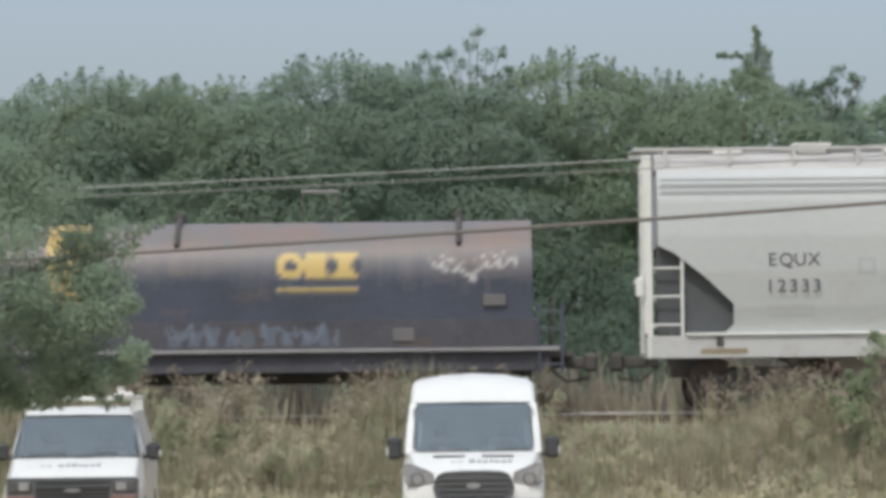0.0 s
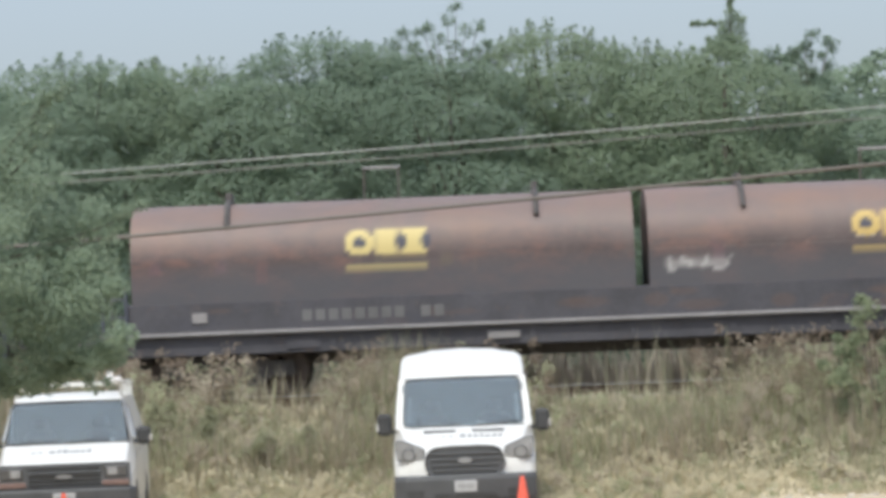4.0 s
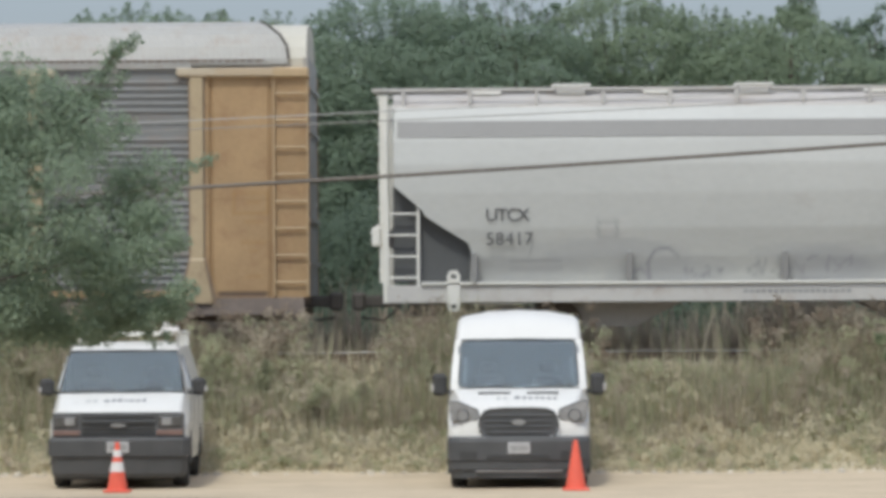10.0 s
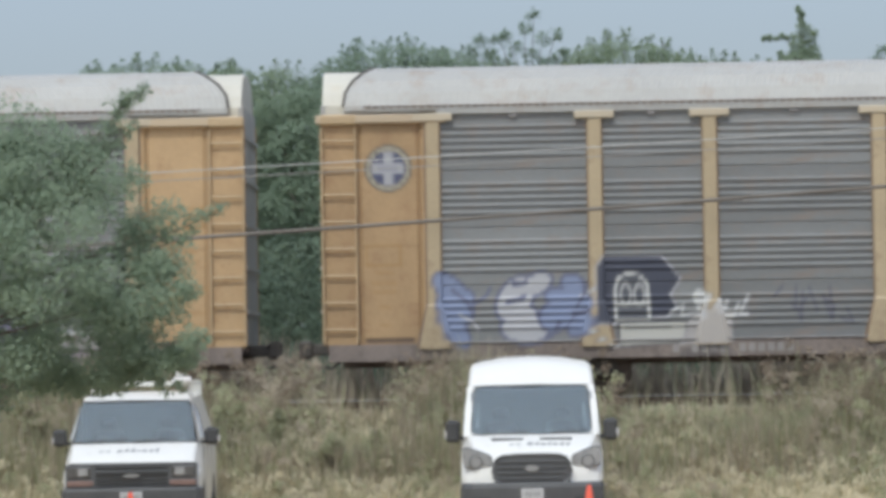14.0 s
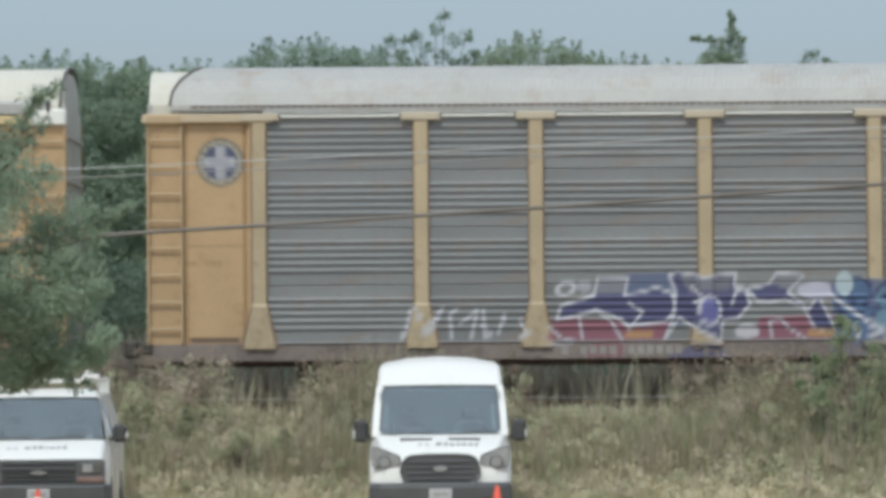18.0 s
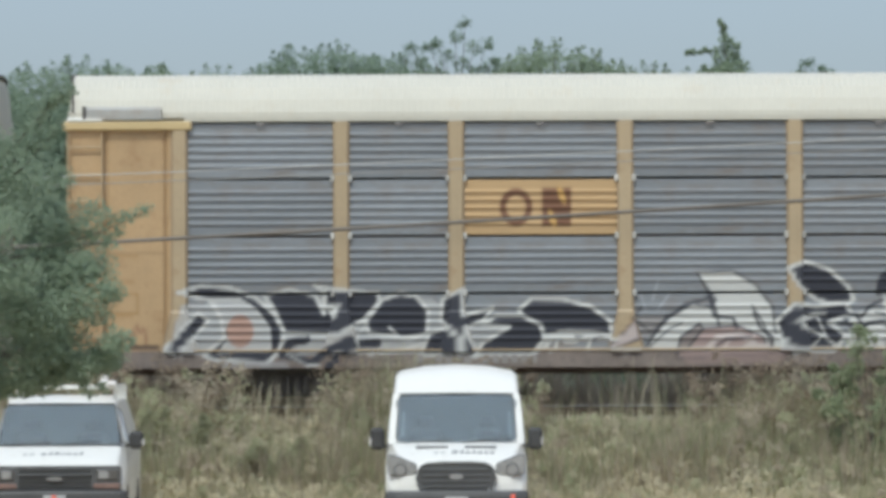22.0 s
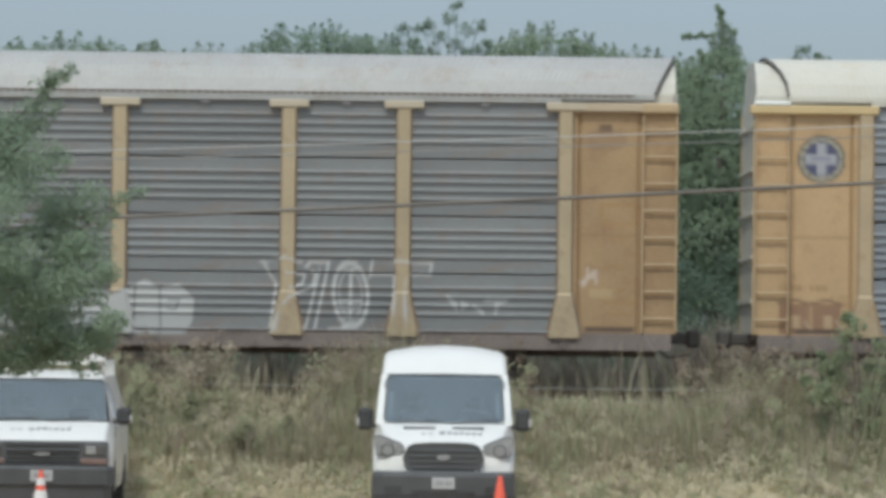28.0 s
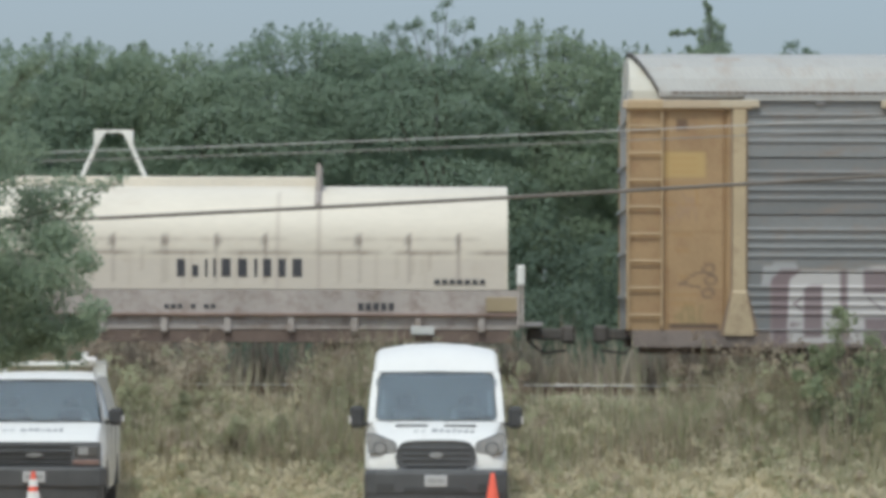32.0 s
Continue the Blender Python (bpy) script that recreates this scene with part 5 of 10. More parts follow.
p3.line([(2.53, 1.11), (2.77, 1.26), (3.06, 0.97)], 0.035, DARK)
p3.line([(4.21, 1.74), (4.07, 1.45)], 0.035, DARK)
p3.poly([(1.18, 1.86), (1.28, 2.27), (1.76, 2.41), (2.21, 2.48), (2.2, 2.32), (1.88, 1.98), (1.66, 1.82), (1.33, 1.73)], DARK, WHITE, 0.070)
p3.poly([(1.09, 1.48), (1.42, 1.73), (1.76, 1.85), (2.24, 1.83), (2.45, 1.64), (2.39, 1.21), (2.14, 0.95), (0.97, 0.82), (1.01, 1.21)], DARK, WHITE, 0.065)
p3.line([(1.23, 1.4), (1.66, 1.61), (2.14, 1.55), (2.05, 1.31)], 0.035, WHITE)
p3.line([(1.76, 1.31), (1.42, 0.97)], 0.03, WHITE)
p3.line([(1.33, 1.83), (1.66, 2.12), (2.05, 2.27)], 0.03, WHITE)
# strokes inside the figures
p3.poly([(-4.17, 1.53), (-3.65, 1.53), (-3.74, 1.24), (-4.04, 1.16)], (0.27, 0.245, 0.23), a=0.65)
p3.line([(-3.78, 2.11), (-3.87, 1.80)], 0.045, PALE, 0.50)
p3.line([(-3.58, 1.90), (-3.78, 1.64)], 0.045, PALE, 0.50)
p3.line([(-4.09, 1.94), (-3.99, 1.64)], 0.045, PALE, 0.40)
p3.line([(-4.07, 1.66), (-4.20, 1.50), (-3.93, 1.26), (-3.67, 1.40), (-3.64, 1.54)], 0.050, DARK, 0.70)
p3.line([(-3.89, 1.16), (-3.64, 1.48), (-3.31, 1.72), (-2.90, 1.83), (-2.83, 1.52), (-2.50, 1.48), (-2.44, 1.31)], 0.055, DARK, 0.90)
p3.poly([(-3.46, 0.89), (-3.40, 1.16), (-3.08, 1.39), (-3.01, 1.31), (-3.16, 1.12), (-3.31, 0.93)], (0.24, 0.21, 0.20), DARK, 0.035)
p3.line([(-2.97, 0.93), (-2.77, 1.16), (-2.39, 1.21), (-2.15, 1.08)], 0.090, (0.52, 0.46, 0.44))
p3.line([(-2.85, 0.96), (-2.62, 1.13), (-2.19, 1.17)], 0.045, DARK, 0.80)
p3.line([(-2.39, 0.93), (-2.23, 1.04), (-1.84, 1.00)], 0.060, (0.52, 0.47, 0.45))
p3.line([(-2.15, 1.58), (-2.04, 1.32), (-1.84, 1.16), (-1.84, 1.02)], 0.050, DARK)
p3.line([(-5.54, 0.93), (-5.46, 1.26), (-4.88, 1.25), (-4.99, 0.95)], 0.050, WHITE)
p3.line([(-5.48, 1.20), (-5.21, 1.08), (-4.94, 1.20)], 0.050, WHITE)
p3.line([(-6.02, 0.93), (-5.73, 0.99), (-5.46, 1.26)], 0.050, WHITE)
p3.line([(-4.80, 1.12), (-4.52, 1.13)], 0.050, WHITE)
p3.poly([(2.29, 2.14), (2.45, 2.18), (2.77, 2.10), (3.09, 1.90), (3.02, 1.62), (2.93, 1.71), (2.94, 1.86), (2.65, 1.90), (2.72, 1.57), (2.47, 2.02)], (0.30, 0.285, 0.25), DARK, 0.035)
p3.line([(2.68, 1.86), (2.79, 1.88), (2.84, 1.72), (2.72, 1.69)], 0.040, WHITE)
p3.line([(3.27, 1.41), (3.40, 1.60), (3.70, 1.54), (3.45, 1.46), (3.50, 1.28), (3.77, 1.18), (4.04, 1.00)], 0.055, DARK)
p3.line([(3.40, 1.44), (3.81, 1.21)], 0.070, (0.22, 0.21, 0.19))
p3.line([(3.95, 1.75), (4.08, 1.28), (4.02, 1.12)], 0.050, DARK)
p3.line([(2.49, 1.16), (2.72, 1.25), (3.00, 1.21), (2.99, 0.98)], 0.045, DARK)
p3.line([(2.54, 1.04), (2.77, 1.00), (2.97, 1.14)], 0.050, (0.3, 0.29, 0.26))
p3.line([(3.00, 1.23), (3.32, 0.95)], 0.060, (0.26, 0.25, 0.23))
p3.line([(-0.32, 1.21), (-0.23, 1.39), (0.09, 1.44), (0.31, 1.25), (0.30, 1.00)], 0.055, DARK)
p3.line([(0.18, 1.39), (0.37, 1.18)], 0.050, (0.2, 0.2, 0.19))
p3.line([(-0.30, 1.51), (-0.19, 1.67), (0.05, 1.79)], 0.050, DARK)
p3.line([(0.63, 1.55), (1.09, 1.55), (1.09, 1.30), (0.86, 1.23), (0.86, 0.96)], 0.050, DARK)
p3.line([(0.45, 1.11), (0.54, 0.95)], 0.040, DARK)
p3.line([(0.09, 1.14), (0.11, 0.96)], 0.035, DARK, 0.70)
p3.line([(0.65, 1.16), (0.68, 1.10)], 0.030, DARK)
p3.line([(-0.69, 1.58), (-0.32, 1.51)], 0.050, DARK)
p3.line([(-0.71, 1.39), (-0.32, 1.35)], 0.050, DARK)
p3.line([(-0.60, 1.46), (-0.46, 1.25)], 0.050, DARK)
p3.line([(-0.41, 1.53), (-0.23, 1.25)], 0.050, DARK)
p3.line([(-1.37, 1.46), (-1.25, 1.30), (-0.96, 1.18), (-0.75, 1.00)], 0.045, WHITE)
p3.line([(-1.37, 1.46), (-1.14, 1.55), (-0.94, 1.55)], 0.040, WHITE)
p3.line([(0.13, 1.88), (0.31, 1.93), (0.40, 1.86)], 0.040, DARK)
p3.line([(0.18, 1.79), (0.36, 1.77)], 0.035, DARK, 0.80)
p3.poly([(-0.03, 2.18), (0.18, 2.35), (0.59, 2.46), (0.65, 2.61), (0.72, 2.48), (0.95, 2.53), (0.88, 2.28), (0.86, 1.86), (0.63, 1.69), (0.56, 1.95), (0.18, 2.00)], DARK)
p3.poly([(0.72, 0.95), (1.09, 1.25), (1.54, 0.97), (1.63, 0.74), (0.77, 0.69)], DARK, a=0.80)
p3.rect(-6.4, 4.2, 0.93, 0.985, (0.50, 0.49, 0.47), 0.75)
p3.poly([(-3.46, 0.95), (-3.3, 0.7), (-1.7, 0.7), (-1.5, 0.95)], (0.30, 0.22, 0.20), a=0.7)
p3.rect(4.6, 10.5, 0.66, 0.95, (0.22, 0.21, 0.21), 0.5)
# the rear piece: thick black strokes edged in white over a grey ground
p3.poly([(-12.16, 0.88), (-11.89, 1.75), (-9.89, 1.85), (-7.62, 1.84), (-7.07, 1.41), (-5.78, 1.3), (-5.78, 0.87)], (0.41, 0.41, 0.41), a=0.8)
p3.poly([(-12.2, 0.97), (-11.84, 1.38), (-11.62, 1.6), (-11.43, 1.48), (-11.75, 1.11), (-11.98, 0.87)], DARK, WHITE, 0.065)
p3.poly([(-11.95, 1.95), (-11.56, 2.07), (-11.07, 2.03), (-10.64, 1.86), (-10.32, 1.59), (-10.14, 1.26), (-10.23, 0.96), (-10.43, 0.74), (-11.37, 0.8), (-11.53, 0.88), (-11.16, 1.18), (-11.23, 1.53), (-11.43, 1.83), (-11.67, 1.87)], DARK, WHITE, 0.070)
p3.poly([(-11.37, 1.84), (-10.91, 1.84), (-10.62, 1.65), (-10.4, 1.34), (-10.38, 0.96), (-11.26, 0.92), (-11.06, 1.21), (-11.21, 1.53)], (0.43, 0.43, 0.43), WHITE, 0.03)
p3.ell(-10.9, 1.29, 0.23, 0.28, (0.38, 0.22, 0.16), 0, 0.85)
p3.poly([(-10.49, 1.9), (-10.05, 1.99), (-9.62, 1.9), (-9.47, 1.58), (-9.45, 1.93), (-9.64, 2.07), (-9.34, 2.0), (-8.56, 1.94), (-8.51, 1.79), (-8.8, 1.47), (-9.23, 1.22), (-10.14, 1.25), (-10.31, 1.64)], DARK, WHITE, 0.065)
p3.poly([(-9.47, 1.73), (-9.18, 1.74), (-9.31, 1.48)], WHITE)
p3.line([(-10.18, 0.88), (-10.05, 1.08), (-9.78, 1.15)], 0.16, DARK)
p3.line([(-10.1, 0.88), (-9.67, 0.74), (-9.45, 0.93), (-9.02, 1.15)], 0.14, DARK)
p3.line([(-9.4, 0.66), (-9.02, 1.04), (-8.56, 1.08)], 0.15, DARK)
p3.line([(-10.1, 0.93), (-9.78, 0.69), (-9.53, 0.71)], 0.035, WHITE)
p3.line([(-10.21, 1.23), (-9.78, 1.21)], 0.035, WHITE)
p3.poly([(-8.48, 1.82), (-8.16, 1.93), (-7.89, 1.87), (-7.69, 1.63), (-7.71, 1.25), (-7.99, 1.14), (-8.37, 1.21), (-8.7, 1.24), (-8.76, 1.44)], DARK, WHITE, 0.065)
p3.line([(-8.36, 1.35), (-8.18, 1.17), (-7.84, 1.21)], 0.04, WHITE)
p3.line([(-8.7, 0.88), (-8.16, 0.95), (-7.75, 1.08)], 0.06, WHITE)
p3.line([(-8.87, 0.87), (-8.91, 1.2), (-8.75, 1.39)], 0.035, WHITE)
p3.poly([(-7.83, 0.87), (-7.67, 1.24), (-7.4, 1.33), (-7.15, 1.14), (-7.14, 0.87)], DARK, WHITE, 0.060)
p3.poly([(-7.48, 1.45), (-7.45, 1.82), (-7.09, 2.0), (-7.1, 1.54), (-6.59, 1.68), (-6.75, 1.46), (-7.06, 1.33), (-6.85, 0.84), (-7.01, 0.84), (-7.18, 1.19)], DARK, WHITE, 0.065)
p3.poly([(-6.78, 1.38), (-6.53, 1.54), (-6.1, 1.54), (-5.78, 1.38), (-5.71, 1.14), (-5.93, 0.87), (-6.86, 0.87), (-6.78, 1.07), (-6.31, 1.35)], DARK, WHITE, 0.065)
p3.poly([(-11.4, 0.42), (-11.29, 0.75), (-10.1, 0.77), (-9.94, 0.42)], (0.30, 0.29, 0.29), a=0.7)
scrawl(p3, -13.1, -12.5, 1.0, 1.45, 4, (0.28, 0.15, 0.09), 58, 0.05)
p3.line([(12.05, 1.42), (12.5, 1.28)], 0.11, (0.58, 0.47, 0.28)).ell(12.68, 1.18, 0.13, 0.24, (0.13, 0.07, 0.04)).rect(12.2, 13.0, 0.98, 1.06, (0.16, 0.09, 0.05), 0.8)

# fourth: dull maroon patches along the bottom, pale bars where they wore off
p4 = Paint()
for x0, x1 in ((-7.2, -4.45), (-4.25, -1.5), (-1.35, 1.3), (1.5, 4.44)):
    p4.rect(x0, x1, 0.97, 1.95, (0.125, 0.085, 0.09), 0.82)
for x0, x1, z in ((-4.0, -2.7, 1.60), (-1.05, 0.7, 1.62), (-0.2, 0.5, 1.3), (2.3, 3.6, 1.62), (2.3, 3.7, 1.22), (-6.6, -5.2, 1.6), (3.7, 4.3, 1.62)):
    p4.rect(x0, x1, z, z + 0.13, (0.36, 0.355, 0.355), 0.8)
p4.rect(5.06, 6.3, 1.25, 1.55, (0.16, 0.14, 0.14), 0.75).rect(8.5, 9.9, 1.05, 1.15, (0.2, 0.17, 0.15), 0.6)
for x in (-13.15, -12.6):
    p4.rect(x - 0.24, x + 0.27, 0.98, 1.5, (0.22, 0.12, 0.075), 0.8).rect(x - 0.04, x + 0.12, 1.08, 1.3, (0.47, 0.35, 0.21), 0.8)
    p4.line([(x - 0.25, 1.5), (x + 0.05, 1.56), (x + 0.28, 1.48)], 0.05, (0.16, 0.09, 0.06), 0.8).line([(x + 0.2, 1.2), (x + 0.32, 1.0)], 0.06, (0.42, 0.33, 0.22), 0.7)

# fifth: chalky outlines, rounded white shapes, a dull red piece, big white blocks at the rear
p5 = Paint()
CHALK = (0.52, 0.52, 0.51)
scrawl(p5, 9.9, 11.0, 1.25, 1.55, 5, (0.46, 0.46, 0.46), 51, 0.06, 0.7)
p5.ell(-4.35, 1.75, 0.45, 0.2, (0.42, 0.48, 0.49), 30, 0.85).ell(-4.3, 1.45, 0.4, 0.12, (0.42, 0.48, 0.49), -25, 0.85).ell(-0.5, 1.7, 0.4, 0.14, (0.42, 0.48, 0.49), 25, 0.85).ell(-0.45, 1.4, 0.4, 0.12, (0.42, 0.48, 0.49), -20, 0.85)
p5.poly([(-4.23, 0.94), (-4.05, 1.47), (-3.85, 1.88), (-3.52, 1.93), (-3.36, 1.72), (-3.14, 1.90), (-2.76, 1.90), (-2.48, 1.65), (-2.36, 1.40), (-2.11, 1.47), (-1.91, 1.77), (-1.58, 1.94), (-1.33, 1.83), (-1.01, 1.58), (-0.70, 1.22), (-0.55, 0.94)], (0.225, 0.125, 0.125), (0.17, 0.10, 0.10), 0.04, a=0.92)
for pts, w, col in (
        ([(-4.02, 1.13), (-3.80, 1.22), (-3.60, 1.13), (-3.74, 1.01)], 0.050, (0.13, 0.08, 0.08)),
        ([(-3.52, 1.85), (-3.37, 1.75), (-3.30, 1.90)], 0.060, (0.08, 0.06, 0.06)),
        ([(-3.17, 1.47), (-3.14, 1.07)], 0.050, (0.15, 0.09, 0.09)),
        ([(-2.95, 1.59), (-2.66, 1.59), (-2.60, 1.35), (-2.89, 1.29), (-2.66, 1.01)], 0.045, (0.16, 0.095, 0.095)),
        ([(-1.91, 1.56), (-1.77, 1.82), (-1.66, 1.77)], 0.060, (0.08, 0.06, 0.06)),
        ([(-2.29, 1.16), (-2.07, 1.25), (-1.94, 1.01)], 0.050, (0.30, 0.19, 0.18)),
        ([(-1.21, 1.10), (-1.06, 1.16), (-0.93, 1.07)], 0.050, (0.12, 0.07, 0.07)),
        ([(-3.67, 1.53), (-3.52, 1.22)], 0.045, (0.30, 0.19, 0.18)),
        ([(-3.49, 1.91), (-3.23, 1.96), (-2.89, 1.94)], 0.050, (0.40, 0.41, 0.41)),
        ([(-2.41, 1.83), (-2.16, 1.80), (-1.91, 1.83)], 0.130, (0.36, 0.41, 0.41)),
        ([(-2.38, 1.68), (-2.07, 1.65)], 0.080, (0.36, 0.41, 0.41)),
        ([(-0.90, 1.47), (-0.65, 1.35), (-0.33, 1.71)], 0.120, (0.40, 0.45, 0.455)),
        ([(-0.77, 1.21), (-0.34, 1.22)], 0.070, (0.40, 0.45, 0.455)),
        ([(-1.06, 1.65), (-0.77, 1.47)], 0.090, (0.40, 0.45, 0.455)),
        ([(-3.26, 1.87), (-3.23, 1.74)], 0.110, (0.46, 0.47, 0.46)),
        ([(-1.02, 1.09), (-0.97, 1.07)], 0.050, (0.5, 0.5, 0.48)),
        ([(-3.74, 1.18), (-3.70, 1.15)], 0.050, (0.45, 0.4, 0.39))):
    p5.line(pts, w, col, 0.9)
p5.rect(-4.3, 0.1, 0.66, 0.95, (0.205, 0.125, 0.125), 0.7)
scrawl(p5, -6.9, -5.7, 1.5, 1.75, 6, (0.40, 0.43, 0.41), 56, 0.045, 0.55)
p5.line([(6.77, 2.12), (7.02, 1.73), (6.92, 0.93)], 0.05, CHALK, 0.85)
p5.line([(6.77, 2.12), (7.18, 2.19), (7.49, 2.07), (7.69, 1.91), (7.64, 1.69), (7.25, 1.52), (7.1, 1.35), (6.96, 0.93)], 0.05, CHALK, 0.85)
p5.line([(7.18, 1.94), (7.51, 1.89), (7.46, 1.72), (7.25, 1.68)], 0.045, CHALK, 0.85)
p5.line([(7.57, 2.12), (7.91, 2.12)], 0.05, CHALK, 0.85)
p5.line([(7.91, 2.09), (7.68, 0.95)], 0.05, CHALK, 0.85)
p5.line([(7.76, 2.0), (7.52, 0.95)], 0.045, CHALK, 0.85)
p5.line([(8.29, 1.96), (8.29, 1.2)], 0.06, CHALK, 0.85)
p5.line([(8.09, 1.46), (8.46, 1.46)], 0.05, CHALK, 0.85)
p5.line([(8.09, 1.34), (8.46, 1.34)], 0.05, CHALK, 0.85)
p5.line([(8.62, 1.87), (8.65, 2.15), (9.67, 2.12), (9.64, 1.92), (9.34, 1.92)], 0.05, CHALK, 0.85)
p5.line([(8.62, 1.89), (9.03, 1.89), (9.01, 0.99)], 0.05, CHALK, 0.85)
p5.line([(9.24, 1.87), (9.2, 0.99)], 0.05, CHALK, 0.85)
p5.line([(7.93, 0.96), (8.23, 0.97)], 0.05, CHALK, 0.85)
p5.ell(8.29, 1.56, 0.32, 0.6, CHALK, 4, 0.85, ring=0.06)
p5.ell(8.29, 1.56, 0.21, 0.44, CHALK, 4, 0.6, ring=0.03)
p5.poly([(1.82, 1.55), (2.02, 1.41), (2.3, 1.55), (2.64, 1.6), (2.87, 1.5), (3.21, 1.63), (3.49, 1.51), (3.89, 1.64), (4.23, 1.53), (4.45, 1.63), (4.79, 1.81), (5.02, 1.66), (5.36, 1.74), (5.65, 1.47), (5.62, 1.08), (5.48, 0.84), (2.3, 0.81), (2.02, 0.75), (1.99, 1.21)], (0.44, 0.44, 0.43), (0.16, 0.16, 0.16), 0.035, a=0.92)
p5.line([(2.28, 0.9), (2.33, 1.19), (2.45, 1.22), (2.53, 0.91)], 0.035, (0.17, 0.17, 0.17), 0.9)
p5.line([(2.87, 1.5), (2.99, 1.22), (2.99, 0.83)], 0.035, (0.17, 0.17, 0.17), 0.9)
p5.line([(3.21, 0.83), (3.24, 1.31), (3.5, 1.34)], 0.035, (0.17, 0.17, 0.17), 0.9)
p5.line([(3.65, 0.83), (3.72, 1.09), (3.91, 1.05)], 0.035, (0.17, 0.17, 0.17), 0.9)
p5.line([(4.17, 1.24), (4.41, 1.07), (4.46, 0.83)], 0.035, (0.17, 0.17, 0.17), 0.9)
p5.line([(4.62, 1.69), (4.59, 0.94), (4.82, 0.95)], 0.035, (0.17, 0.17, 0.17), 0.9)
p5.line([(5.04, 1.64), (5.06, 0.85)], 0.035, (0.17, 0.17, 0.17), 0.9)
p5.line([(5.19, 1.44), (5.37, 1.44), (5.31, 1.27), (5.17, 1.3)], 0.035, (0.17, 0.17, 0.17), 0.9)
p5.line([(2.02, 1.3), (2.14, 0.82)], 0.035, (0.17, 0.17, 0.17), 0.9)
p5.poly([(-11.55, 1.72), (-11.52, 2.04), (-11.31, 2.11), (-10.97, 2.11), (-10.91, 2.0), (-11.31, 1.72)], (0.40, 0.40, 0.40), a=0.8)
p5.poly([(-11.39, 0.73), (-11.39, 1.8), (-11.22, 1.99), (-10.91, 1.97), (-9.78, 2.02), (-8.88, 2.14), (-8.77, 1.94), (-7.97, 1.91), (-7.75, 1.59), (-7.47, 1.42), (-7.47, 0.69)], (0.49, 0.47, 0.455), a=0.95)
p5.poly([(-11.39, 0.7), (-11.39, 1.82), (-11.2, 2.0), (-10.88, 1.96), (-11.07, 1.82), (-11.12, 0.7)], (0.20, 0.155, 0.16))
p5.poly([(-10.83, 0.83), (-10.83, 1.66), (-10.72, 1.72), (-10.51, 1.72), (-10.51, 0.83)], (0.20, 0.155, 0.16), a=0.92)
p5.poly([(-10.21, 1.96), (-10.08, 1.96), (-10.08, 0.71), (-10.21, 0.71)], (0.20, 0.155, 0.16), a=0.92)
p5.poly([(-9.81, 2.01), (-9.29, 2.01), (-9.29, 1.58), (-9.81, 1.58)], (0.20, 0.155, 0.16), a=0.92)
p5.poly([(-9.78, 0.46), (-9.79, 1.16), (-9.25, 1.19), (-9.22, 0.47)], (0.20, 0.155, 0.16), a=0.92)
p5.poly([(-9.05, 1.91), (-8.9, 1.91), (-8.87, 0.47), (-8.98, 0.47)], (0.20, 0.155, 0.16), a=0.92)
p5.poly([(-8.57, 0.48), (-8.59, 1.01), (-8.37, 1.1), (-8.14, 1.08), (-8.13, 0.48)], (0.20, 0.155, 0.16), a=0.92)
p5.poly([(-8.1, 1.98), (-7.76, 1.97), (-7.77, 1.6)], (0.20, 0.155, 0.16), a=0.92)
p5.poly([(-7.75, 0.49), (-7.76, 1.35), (-7.49, 1.37), (-7.49, 0.49)], (0.20, 0.155, 0.16), a=0.92)
p5.line([(-8.61, 1.7), (-8.26, 1.78), (-8.06, 1.59), (-8.02, 0.77)], 0.05, (0.20, 0.155, 0.16))
p5.line([(-8.54, 1.3), (-8.26, 1.44), (-8.14, 1.47)], 0.05, (0.20, 0.155, 0.16))
p5.line([(-9.47, 1.29), (-9.73, 1.51)], 0.03, (0.20, 0.155, 0.16))
p5.line([(-8.99, 1.52), (-9.19, 1.15)], 0.04, (0.20, 0.155, 0.16))
p5.line([(-10.86, 1.5), (-11.0, 1.41), (-10.86, 1.3)], 0.04, (0.20, 0.155, 0.16))
p5.line([(-11.05, 1.05), (-10.88, 1.03)], 0.035, (0.20, 0.155, 0.16))
p5.rect(-13.25, -12.5, 3.55, 4.0, (0.45, 0.32, 0.13), 0.8)
for k in range(3):
    p5.rect(-13.1, -12.65, 3.62 + 0.12 * k, 3.67 + 0.12 * k, (0.4, 0.25, 0.1), 0.7)
for x, z in ((-12.45, 2.0), (-12.41, 1.80), (-12.46, 1.58)):
    p5.ell(x, z, 0.12, 0.10, (0.15, 0.10, 0.07), 20, 0.85, ring=0.045)
p5.line([(-12.92, 1.72), (-12.75, 1.88), (-12.55, 1.95)], 0.05, (0.15, 0.10, 0.07), 0.85).line([(-12.95, 1.75), (-12.6, 1.68)], 0.05, (0.15, 0.10, 0.07), 0.8)
scrawl(p5, -13.05, -12.5, 1.05, 1.4, 5, (0.24, 0.19, 0.09), 54, 0.06, 0.7)
scrawl(p5, -13.2, -12.55, 2.7, 3.3, 5, (0.30, 0.2, 0.13), 55, 0.05, 0.7)
p5.rect(-13.0, -12.8, 4.35, 4.55, (0.1, 0.06, 0.04), 0.8)
scrawl(p5, 12.2, 12.5, 1.75, 2.1, 4, (0.52, 0.44, 0.38), 61, 0.05, 0.8)
